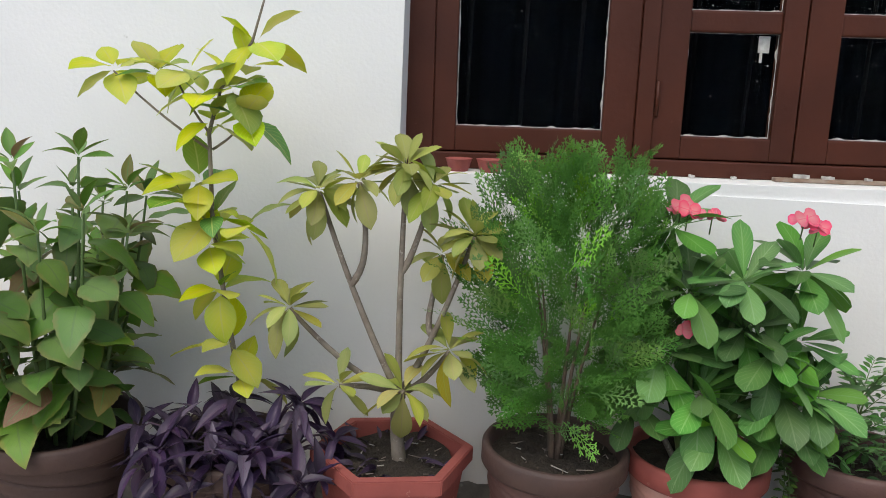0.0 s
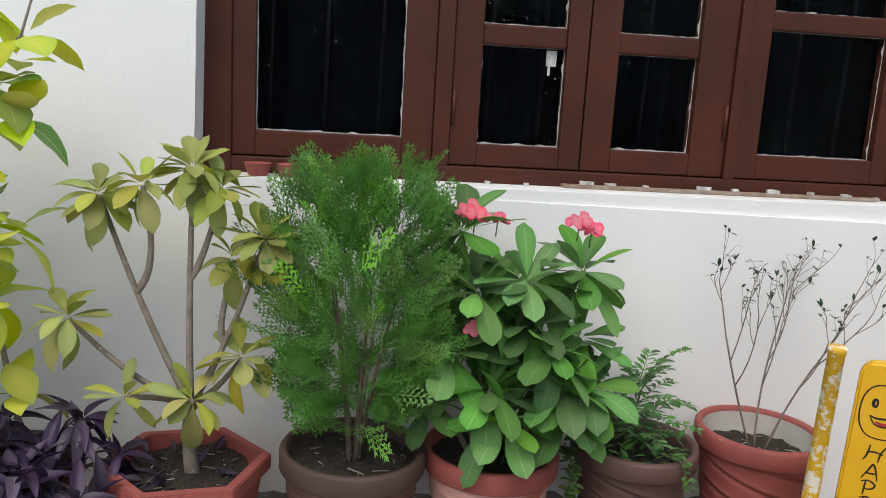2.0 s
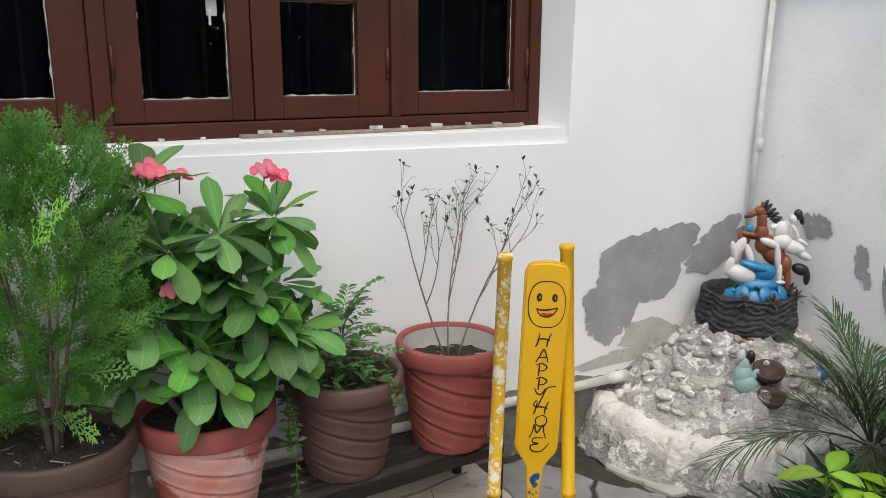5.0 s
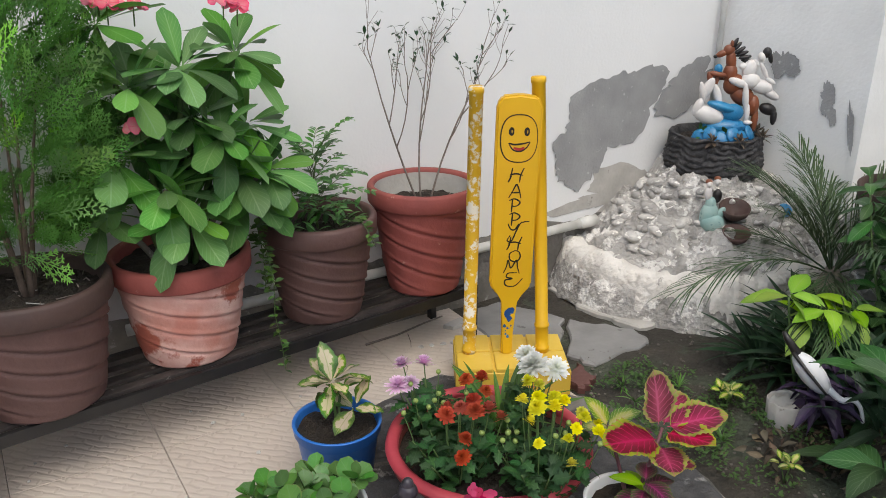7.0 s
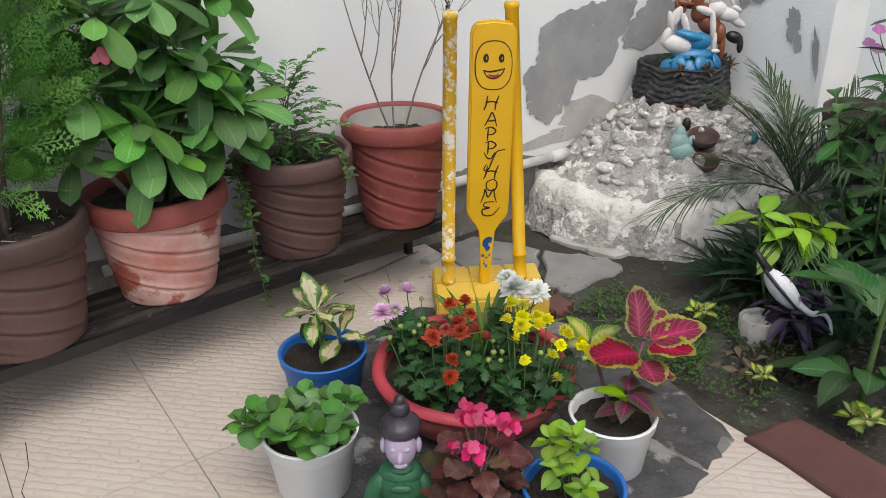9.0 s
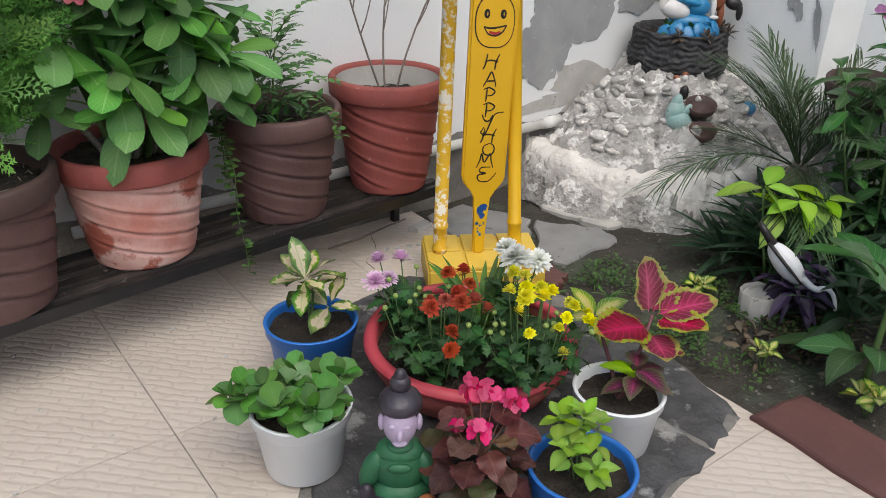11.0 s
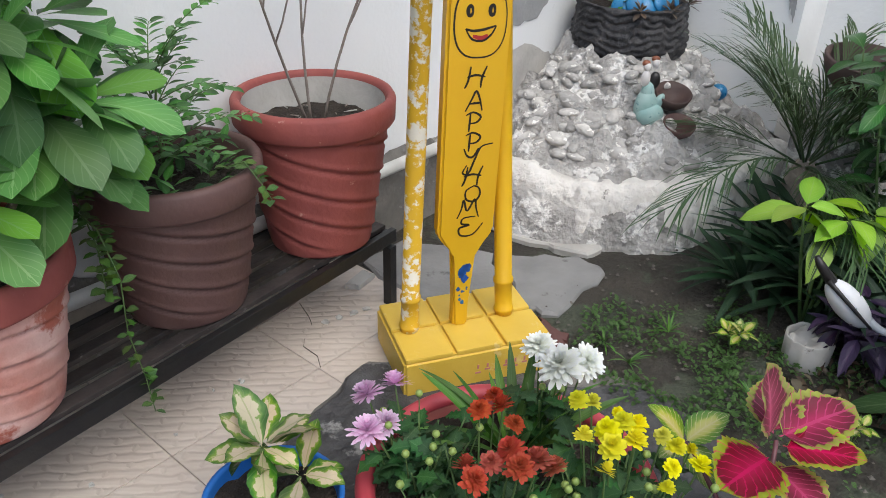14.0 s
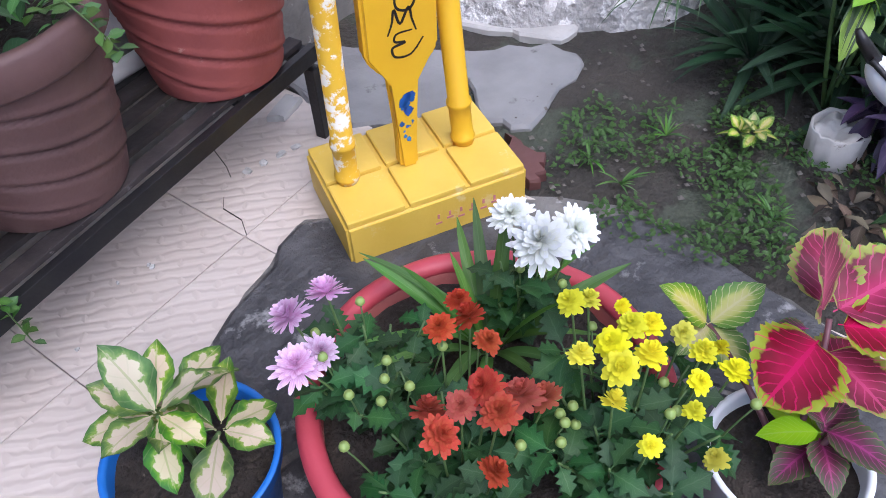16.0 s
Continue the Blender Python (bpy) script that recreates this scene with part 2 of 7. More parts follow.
def tube(points, r0, r1=None, seg=7, cap=True, bm=None):
    """A tapered round rod along points."""
    r1 = r0 if r1 is None else r1
    own = bm or bmesh.new()
    pts = [Vector(p) for p in points]
    rings = []
    up = Vector((0.31, 0.17, 0.93))
    for i, p in enumerate(pts):
        d = (pts[min(i + 1, len(pts) - 1)] - pts[max(i - 1, 0)]).normalized()
        u = d.cross(up)
        if u.length < 0.05:
            u = d.cross(Vector((1, 0, 0)))
        u.normalize()
        v = d.cross(u)
        r = r0 + (r1 - r0) * i / max(len(pts) - 1, 1)
        rings.append([own.verts.new(p + r * (math.cos(2 * math.pi * k / seg) * u + math.sin(2 * math.pi * k / seg) * v)) for k in range(seg)])
    for a, b in zip(rings, rings[1:]):
        for k in range(seg):
            own.faces.new((a[k], a[(k + 1) % seg], b[(k + 1) % seg], b[k]))
    if cap:
        own.faces.new(rings[0][::-1])
        own.faces.new(rings[-1])
    return own


def bezier(p0, p1, p2, n=8):
    p0, p1, p2 = Vector(p0), Vector(p1), Vector(p2)
    return [(1 - t) ** 2 * p0 + 2 * t * (1 - t) * p1 + t * t * p2 for t in [i / (n - 1) for i in range(n)]]


def slab(outline, z0, z1, rough=0.01, seed=0, cuts=3, bevel=0.006):
    """A stone slab: the outline with uneven broken edges, given a thickness."""
    rnd = random.Random(seed)
    pts = []
    for a, b in zip(outline, outline[1:] + outline[:1]):
        for i in range(cuts):
            t = i / cuts
            pts.append((a[0] + (b[0] - a[0]) * t + (rnd.uniform(-rough, rough) if i else 0), a[1] + (b[1] - a[1]) * t + (rnd.uniform(-rough, rough) if i else 0)))
    n = len(pts)
    cx, cy = sum(p[0] for p in pts) / n, sum(p[1] for p in pts) / n
    inn = [(p[0] + (cx - p[0]) * bevel * 8, p[1] + (cy - p[1]) * bevel * 8) for p in pts]
    verts = [(x, y, z0) for x, y in pts] + [(x, y, z1 - bevel) for x, y in pts] + [(x, y, z1 + rnd.uniform(-0.0015, 0.0015)) for x, y in inn]
    faces = [tuple(range(2 * n, 3 * n)), tuple(range(n))[::-1]]
    for k in range(n):
        j = (k + 1) % n
        faces += [(k, j, n + j, n + k), (n + k, n + j, 2 * n + j, 2 * n + k)]
    return sheet(verts, faces)


WY = 2.10  # face of the house wall
EX = 2.975  # face of the side wall

# ---- setting: walls, ground ----
WX0, WX1, WZ0, WZ1 = -0.080, 1.995, 1.128, 2.45
OX1 = 2.03  # outer edge of the splayed window reveal
bm = bmesh.new()
for a in ((-6, WY, -0.1, WX0, WY + 0.23, 3.3), (OX1, WY, -0.1, EX + 0.5, WY + 0.23, 3.3), (WX0, WY, -0.1, OX1, WY + 0.23, WZ0 - 0.022), (WX0, WY, WZ1, OX1, WY + 0.23, 3.3)):
    box(*a, bm=bm)
for v in bm.verts:
    if abs(v.co.x - OX1) < 1e-4 and v.co.y > WY + 0.1:
        v.co.x = OX1 - 0.062
wall_north = tagged(part("wall_north", bm, WALL, smooth=False), "white painted plaster house wall with worn lower part", "wall", kind="structure")
bm = box(EX, 1.45, -0.1, EX + 0.6, WY, 3.3)
tagged(part("wall_east", bm, WALL2, smooth=False), "old whitewashed side wall with peeling spots", "wall", kind="structure")
bm = box(EX + 0.22, -3.0, -0.1, EX + 0.42, 1.45, 3.3)
tagged(part("wall_east_far", bm, WALL2, smooth=False), "whitewashed side wall set back behind the garden bed", "wall", kind="structure")
bm = box(-6, -3.2, -0.1, EX + 0.42, -3.0, 2.2)
tagged(part("wall_south", bm, WALL2, smooth=False), "plain whitewashed yard wall", "wall", kind="structure")
bm = box(-6.2, -3.2, -0.1, -6, WY + 0.23, 2.2)
tagged(part("wall_west", bm, WALL2, smooth=False), "plain whitewashed yard wall", "wall", kind="structure")
# room shell: its darkness is in the colour, not left to the lighting
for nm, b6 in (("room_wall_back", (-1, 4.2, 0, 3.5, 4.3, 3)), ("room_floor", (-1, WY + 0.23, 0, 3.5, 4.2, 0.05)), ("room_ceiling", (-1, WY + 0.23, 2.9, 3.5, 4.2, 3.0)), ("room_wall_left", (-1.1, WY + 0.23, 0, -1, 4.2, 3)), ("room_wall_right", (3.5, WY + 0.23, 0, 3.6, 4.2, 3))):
    tagged(part(nm, box(*b6), ROOMSHADE, smooth=False), "room behind the window, its unlit darkness put into near-black colour", "room", kind="structure")
verts = [(-60, -60, -0.05), (60, -60, -0.05), (60, 60, -0.05), (-60, 60, -0.05)]
tagged(part("ground", sheet(verts, [(0, 1, 2, 3)]), EARTH, smooth=False), "bare earth ground", "ground", kind="structure")
bm = box(-6, -3, -0.06, 1.62, WY, -0.012)
tagged(part("floor", bm, PLINTH, smooth=False), "grey mortar bed under the yard tiles", "floor", kind="structure")
floor = bpy.data.objects["floor"]

# garden bed: uneven damp soil
NX, NY = 90, 130
verts, faces = [], []
for i in range(NX + 1):
    for j in range(NY + 1):
        x, y = 1.30 + 2.05 * i / NX, -1.2 + 3.3 * j / NY
        h = 0.016 * noise.noise((x * 3.1, y * 3.1, 0)) + 0.009 * noise.noise((x * 14, y * 14, 2)) + 0.005 * noise.noise((x * 40, y * 40, 5))
        rise = max(0.0, min(1.0, (x - 1.75) / 0.5))
        verts.append((x, y, -0.012 + h * (0.35 + 0.65 * rise) + 0.01 * rise - (0.02 if x < 1.6 else 0)))
for i in range(NX):
    for j in range(NY):
        a = i * (NY + 1) + j
        faces.append((a, a + NY + 1, a + NY + 2, a + 1))
tagged(part("garden_bed", sheet(verts, faces), EARTH), "damp bare garden soil with mossy patches", "ground", kind="structure")

# plinth strip at the foot of the house wall
verts, faces = [], []
NX, NZ = 200, 10
for i in range(NX + 1):
    for j in range(NZ + 1):
        x = -2.5 + i * (EX + 2.5) / NX
        top = 0.235 + 0.03 * noise.noise((x * 6, 0, 1)) + 0.02 * noise.noise((x * 19, 0, 4))
        z = -0.03 + (top + 0.03) * j / NZ
        verts.append((x, WY - 0.014 - 0.006 * noise.noise((x * 12, z * 12, 0)) + (0.012 if j == NZ else 0), z))
for i in range(NX):
    for j in range(NZ):
        a = i * (NZ + 1) + j
        faces.append((a, a + NZ + 1, a + NZ + 2, a + 1))
tagged(part("plinth", sheet(verts, faces), PLINTH), "damp grey concrete strip at the wall foot", "plinth", kind="structure")


def blotch(name, u0, w0, ru, rw, plane, seed, material, label, skew=0.0, teeth=0.25, depth=0.003):
    """A flaked area with a ragged edge on a wall; plane gives a point from (u, w, lift)."""
    n = 90
    verts, faces = [plane(u0, w0, depth)], []
    for ring in (0.55, 1.0):
        for k in range(n):
            a = 2 * math.pi * k / n
            q = 1 + teeth * 1.6 * noise.noise((math.cos(a) * 1.3 + seed, math.sin(a) * 1.3, seed)) + teeth * 0.5 * noise.noise((math.cos(a) * 6, math.sin(a) * 6 + seed, 2)) + teeth * 0.2 * noise.noise((math.cos(a) * 19, math.sin(a) * 19, seed))
            du, dw = ru * q * math.cos(a) * ring, rw * q * math.sin(a) * ring
            verts.append(plane(u0 + du + skew * dw, w0 + dw + 0.35 * skew * du, depth))
    for k in range(n):
        j = (k + 1) % n
        faces += [(0, 1 + k, 1 + j), (1 + k, 1 + n + k, 1 + n + j, 1 + j)]
    return tagged(part(name, sheet(verts, faces), material, smooth=False), label, "wall patch", kind="structure")


def north(u, w, d):
    return (u, WY - d, w)


def east(u, w, d):
    return (EX - d, u, w)


blotch("plaster_patch", 2.44, 0.645, 0.255, 0.15, north, 3.3, PLASTER, "bare grey plaster where white paint has flaked off", 0.25, 0.22)
blotch("plaster_patch", 2.26, 0.50, 0.12, 0.13, north, 8.1, PLASTER, "bare grey plaster where white paint has flaked off", 0.1, 0.4, 0.0045)
blotch("plaster_patch", 2.80, 0.68, 0.15, 0.09, north, 5.1, PLASTER, "bare grey plaster where white paint has flaked off", 0.3, 0.4, 0.0055)
blotch("damp_patch", 2.55, 0.30, 0.42, 0.10, north, 6.4, PALESLAB, "damp crumbling plaster above the rubble", 0.2, 0.5, 0.002)
for u, w, ru, rw, sd in ((1.60, 0.70, 0.030, 0.05, 1), (1.58, 0.66, 0.02, 0.045, 2), (1.49, 0.62, 0.012, 0.08, 3), (1.80, 0.80, 0.06, 0.05, 4)):
    blotch("plaster_patch", u, w, ru, rw, east, sd * 2.7, PLASTER, "small flaked spot showing grey plaster", 0.2, 0.5, 0.0025 + 0.0012 * sd)

# ---- window ----
GY = WY + 0.150
# the window and its sill sit about one degree out of level in the wall
WM = pose(0.06, GY, WZ0 + 0.118) @ pose(0, 0, 0, 0, -0.95, 0.45) @ pose(-0.06, -GY, -WZ0 - 0.118)


def bars(name, rects, y0, y1, material, parent, bevel=0.004, label=""):
    obs = []
    for x0, z0, x1, z1 in rects:
        obs.append(part(name, box(x0, y0, z0, x1, y1, z1, bevel), material, parent, label, smooth=False))
    return obs


window = thing("window_1", 0, 0, 0, "brown painted wooden window with dark dusty glass panes", "window", kind="structure")
window.matrix_basis = WM
F0, F1 = WY + 0.115, WY + 0.205
bars("frame", ((WX0, WZ0, WX0 + 0.075, WZ1), (WX1 - 0.045, WZ0, WX1, WZ1), (WX0 + 0.075, WZ0, WX1 - 0.045, WZ0 + 0.045), (WX0 + 0.075, WZ1 - 0.05, WX1 - 0.045, WZ1), (0.552, WZ0 + 0.045, 0.598, WZ1 - 0.05), (1.422, WZ0 + 0.045, 1.456, WZ1 - 0.05)), F0, F1, WOOD, window)
S0, S1 = WY + 0.126, WY + 0.180
GLX = []


def sash(x0, x1, p0, p1, z0, cross):
    """One sash: stiles, rails, glazing bars, panes with putty lines, hinge."""
    top = WZ1 - 0.055
    r = [(x0, WZ0 + 0.048, p0, top), (p1, WZ0 + 0.048, x1, top), (p0, WZ0 + 0.048, p1, z0), (p0, top - 0.07, p1, top)]
    sash_part = part("sash", box(*(r[0][0], S0, r[0][1], r[0][2], S1, r[0][3]), 0.004), WOOD, window, smooth=False)
    for q in r[1:]:
        part("rail", box(q[0], S0, q[1], q[2], S1, q[3], 0.004), WOOD, sash_part, smooth=False)
    edges = [z0] + [e for c in cross for e in c] + [top - 0.07]
    for a, b in cross:
        part("glazing_bar", box(p0, S0 + 0.006, a, p1, S1, b, 0.006), WOOD, sash_part, smooth=False)
    for k in range(0, len(edges), 2):
        lo, hi = edges[k], edges[k + 1]
        pane = part("pane", box(p0 - 0.004, GY + 0.004, lo - 0.004, p1 + 0.004, GY + 0.008, hi + 0.004), GLASS, sash_part, "dark dusty glass pane", smooth=False)
        pane.visible_shadow = False
        rnd = random.Random(int(p0 * 1000) + k)
        bm = bmesh.new()
        for side in range(4):
            ln = (hi - lo) if side < 2 else (p1 - p0)
            n = 46
            vs = []
            for i in range(n + 1):
                t = i / n * ln
                w = 0.002 + max(0.0, 0.008 * noise.noise((t * 30 + side * 9 + p0 * 7, k, side)) + rnd.uniform(-0.001, 0.002))
                if side == 0:
                    a, b = (p0, lo + t), (p0 + w, lo + t)
                elif side == 1:
                    a, b = (p1 - w, lo + t), (p1, lo + t)
                elif side == 2:
                    a, b = (p0 + t, lo), (p0 + t, lo + w)
                else:
                    a, b = (p0 + t, hi - w * 0.4), (p0 + t, hi)
                vs.append((bm.verts.new((a[0], GY + 0.0025, a[1])), bm.verts.new((b[0], GY + 0.0025, b[1]))))
            for u, v in zip(vs, vs[1:]):
                bm.faces.new((u[0], v[0], v[1], u[1]))
        for _ in range(26):
            cx, cz, q = rnd.uniform(p0 + 0.01, p1 - 0.01), lo + (hi - lo) * rnd.random() ** 1.6, rnd.uniform(0.0006, 0.0022)
            vs = [bm.verts.new((cx + q * math.cos(a) * rnd.uniform(0.6, 1.3), GY + 0.0025, cz + q * math.sin(a) * rnd.uniform(0.6, 1.3))) for a in (0, 1.2, 2.5, 3.8, 5)]
            bm.faces.new(vs[::-1])
        part("paint_specks", bm, PUTTY, pane, "splashes of white paint and putty", smooth=False)
    return sash_part


sash(-0.006, 0.551, 0.058, 0.464, 1.246, ())
sb = sash(0.599, 0.983, 0.680, 0.921, 1.238, ((1.516, 1.574), (1.86, 1.91)))
sc = sash(0.987, 1.421, 1.074, 1.314, 1.241, ((1.514, 1.572), (1.86, 1.91)))
sd = sash(1.457, 1.950, 1.524, 1.893, 1.247, ((1.609, 1.664), (2.0, 2.05)))
for hx, par in ((0.607, sb), (1.413, sc), (1.942, sd)):
    part("hinge", tube([(hx, S0 - 0.003, 1.29), (hx, S0 - 0.003, 1.385)], 0.006, seg=10), WOOD, par, "painted-over hinge knuckle")
part("drip_stain", box(0.868, GY + 0.001, 1.467, 0.898, GY + 0.0025, 1.511), PUTTY, sb, "white paint drip", smooth=False)
part("drip_stain", box(0.874, GY + 0.001, 1.441, 0.881, GY + 0.0025, 1.469), PUTTY, sb, "white paint drip", smooth=False)
# curtain: bluish colour cut to near-black in place of the dim interior's shade
CURT = mat("curtain_with_room_shade", (0.0016, 0.0026, 0.0050), (0.0008, 0.0012, 0.0022), 6, 0.9, 0.2, 60, spec=0.03)
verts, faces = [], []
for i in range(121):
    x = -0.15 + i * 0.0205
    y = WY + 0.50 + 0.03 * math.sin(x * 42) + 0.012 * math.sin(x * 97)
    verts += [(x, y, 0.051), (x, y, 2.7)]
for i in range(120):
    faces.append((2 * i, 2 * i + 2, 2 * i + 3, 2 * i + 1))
tagged(part("curtain", sheet(verts, faces), CURT), "folded curtain behind the window glass, room shade put into its bluish near-black colour", "curtain")
# grille bars share the room's near-black, so their shade is painted in
grille = thing("window_grille", 0, 0, 0, "steel safety grille inside the window, coloured near-black for the room's shade", "grille")
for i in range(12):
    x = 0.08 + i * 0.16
    part("grille_bar", tube([(x, WY + 0.27, WZ0 + 0.02), (x, WY + 0.27, WZ1 - 0.02)], 0.006, seg=8), ROOMSHADE, grille)
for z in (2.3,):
    part("grille_bar", box(WX0 + 0.02, WY + 0.264, z - 0.012, WX1 - 0.02, WY + 0.276, z + 0.012), ROOMSHADE, grille, smooth=False)
sill = part("window_sill", box(WX0 - 0.004, WY - 0.0015, WZ0 - 0.075, OX1 + 0.004, F0 + 0.03, WZ0 - 0.001, 0.002), WALL, smooth=False, at=WM)
tagged(sill, "white painted plaster sill ledge below the window", "window sill", kind="structure")
strip = part("sill_batten", box(0.93, F0 - 0.034, WZ0, 1.90, F0 - 0.004, WZ0 + 0.010, 0.002), mat("weathered_batten", (0.20, 0.13, 0.09), (0.32, 0.27, 0.22), 30, 0.8, 0.5, 80), smooth=False, at=WM)
tagged(strip, "thin weathered wooden batten lying on the sill", "batten")
rnd = random.Random(4)
for i in range(11):
    x = 0.72 + 0.118 * i + rnd.uniform(-0.03, 0.03)
    w = rnd.uniform(0.012, 0.05)
    z = WZ0 + 0.0103 if x > 0.92 and x + w < 1.9 else WZ0
    bmx = slab([(x, F0 - 0.024), (x + w, F0 - 0.024), (x + w * 0.9, F0 - 0.006), (x + w * 0.1, F0 - 0.006)], z, z + rnd.uniform(0.005, 0.011), 0.002, i, 2, 0.001)
    tagged(part("plaster_flake", bmx, PUTTY, smooth=False, at=WM), "white plaster crumb along the window frame foot", "plaster flake", "plaster crumbs on the sill")


def diya(x, y, z):
    """A small clay lamp dish."""
    prof = [(0.0, 0), (0.024, 0.0), (0.030, 0.012), (0.036, 0.032), (0.038, 0.035), (0.034, 0.033), (0.024, 0.012), (0.0, 0.007)]
    ob = part("clay_dish", lathe(prof, 28), TERRA, None, at=WM @ pose(x, y, z))
    return tagged(ob, "small red-brown clay dish on the window sill", "dish", "clay dishes on the sill")


for x in (0.075, 0.160, 0.248):
    diya(x, WY + 0.055, WZ0 - 0.001)

# pipes
bmx = tube([(0.6, WY - 0.045, 0.215), (1.4, WY - 0.045, 0.213), (2.30, WY - 0.045, 0.225)], 0.017, seg=14)
pipe = part("water_pipe", bmx, PVC, None)
tagged(pipe, "dirty white plastic pipe along the wall foot", "pipe")
part("socket", tube([(2.25, WY - 0.045, 0.2245), (2.33, WY - 0.045, 0.2255)], 0.022, seg=14), PVC, pipe)
con = thing("conduit", EX - 0.03, WY - 0.03, 0, "white plastic conduit pipe in the wall corner", "conduit")
part("riser", tube([(-0.012, 0, 0.55), (0.0, 0, 1.63)], 0.012, seg=12), PVC, con)
part("riser", tube([(0.002, -0.002, 1.70), (0.012, 0.0, 2.6)], 0.012, seg=12), PVC, con)
part("branch", tube([(0.0, 0.0, 1.662), (0.0, -0.6, 1.65)], 0.012, seg=12), PVC, con)
for z in (1.077, 1.655):
    part("coupling", tube([(0, 0, z - 0.025), (0, 0, z + 0.025)], 0.017, seg=12), PVC, con)
hook = part("wall_hook", tube([(2.33 + 0.05 * math.cos(a), WY - 0.012, 1.79 + 0.05 * math.sin(a)) for a in [math.pi * (1 + i / 14) for i in range(15)]], 0.005, seg=8), PVC)
tagged(hook, "small white wire ring on the wall", "hook")

# ---- pot rack ----
RT, RY0, RY1 = 0.205, 1.825, 2.07


def rack(x0, x1, y0, rz):
    r = thing("pot_rack", x0, y0, 0, "low black steel pot rack with worn slats", "plant rack", "pot racks along the wall", rz=rz)
    L, D = x1 - x0, RY1 - RY0
    part("rail", box(0, 0, RT - 0.034, L, 0.016, RT - 0.002, 0.002), STEEL, r, smooth=False)
    part("rail", box(0, D - 0.016, RT - 0.045, L, D, RT - 0.004, 0.002), STEEL, r, smooth=False)
    for a in (0.0, L - 0.02):
        part("crossbar", box(a, 0.017, RT - 0.045, a + 0.02, D - 0.017, RT - 0.012, 0.002), STEEL, r, smooth=False)
    for k in range(4):
        y = 0.030 + k * 0.054
        part("slat", box(0.004, y, RT - 0.011, L - 0.004, y + 0.030, RT, 0.002), SLATW, r, smooth=False)
    for lx in (0.0, L - 0.024):
        for ly in (0.0, D - 0.024):
            part("leg", box(lx, ly + 0.0005, -0.012, lx + 0.024, ly + 0.0235, RT - 0.046, 0.002), STEEL, r, smooth=False)
    return r


rack(0.20, 1.635, 1.685, 5.6)
rack(-1.28, 0.17, 1.645, 0.3)


# ---- pots ----
def swirl_pot(x, y, z, rr, rb, h, material, label, rim_mat=None, grooves=4, seed=0, soil=0.045, twist=1.0):
    """A flower pot with a rolled rim and slanting grooves round its side."""
    th = 0.014
    rh = 0.055
    rn = rr - 0.014
    p = thing("flower_pot", x, y, z, label, "flower pot", "pots on the rack", rz=seed * 37)

    def wob(a, zz, r):
        f = (grooves * a / (2 * math.pi) + twist * zz / (h - rh) * 4.2) % 1.0
        g = math.exp(-((f - 0.5) / 0.07) ** 2)
        fade = max(0, min(1, (zz - 0.015) / 0.03)) * max(0, min(1, (h - rh - 0.004 - zz) / 0.02))
        lip = 0.75 * math.exp(-((f - 0.66) / 0.09) ** 2)
        return r - 0.0075 * (g - 0.6 * lip) * fade + 0.0012 * noise.noise((math.cos(a) * 3 + seed, math.sin(a) * 3, zz * 9))

    prof = [(0.0, 0.004), (rb - 0.008, 0.0), (rb, 0.006)]
    for i in range(1, 56):
        t = i / 56
        prof.append((rb + (rn - rb) * t ** 0.93, 0.006 + (h - rh - 0.006) * t))
    prof.append((rn, h - rh))
    body = part("body", lathe(prof, 84, wob), material, p)

    def uneven(a, zz, r):
        return r + 0.0015 * noise.noise((math.cos(a) * 2 + seed, math.sin(a) * 2, zz * 20))

    rp = [(rn - 0.001, h - rh - 0.001), (rr - 0.004, h - rh), (rr, h - rh + 0.006), (rr + 0.001, h - 0.008), (rr - 0.004, h), (rr - th, h + 0.001), (rr - th - 0.006, h - 0.008), (rr - th - 0.014, h - soil - 0.02), (rr - th - 0.02, h - soil - 0.05)]
    part("rim", lathe(rp, 64, uneven), rim_mat or material, p)
    if soil > 0.06:
        part("inner_wall", lathe([(rr - th - 0.0075, h - 0.012), (rr - th - 0.0155, h - soil - 0.02), (rr - th - 0.022, h - soil - 0.045)], 64, uneven), PALESLAB, p, "pale lime-stained inner wall")
    part("soil", disc(rr - th - 0.004, h - soil, 40, 9, 0.007, seed), SOIL, p, "dark crumbly soil")
    return p


P7 = swirl_pot(1.483, 1.922, RT, 0.170, 0.112, 0.338, TERRA, "red painted clay pot with slanting grooves on the rack", seed=1, soil=0.072)
P6 = swirl_pot(1.130, 1.915, RT, 0.168, 0.114, 0.300, TERRAB, "brown painted clay pot with slanting grooves on the rack", seed=2)
P5 = swirl_pot(0.730, 1.880, RT, 0.178, 0.120, 0.285, TERRAW, "pale flaking clay pot with a red rim on the rack", TERRA, seed=3, soil=0.03)
P4 = swirl_pot(0.372, 1.815, RT, 0.180, 0.13, 0.305, TERRAB, "dark brown clay pot with slanting grooves on the rack", TERRAD, seed=4, soil=0.035)
P1 = swirl_pot(-0.90, 1.80, RT, 0.21, 0.14, 0.27, TERRAD, "large dark clay pot on the rack", seed=5)
P2 = swirl_pot(-0.45, 1.80, RT, 0.18, 0.12, 0.25, TERRAD, "dark clay pot overgrown with purple leaves on the rack", seed=6)


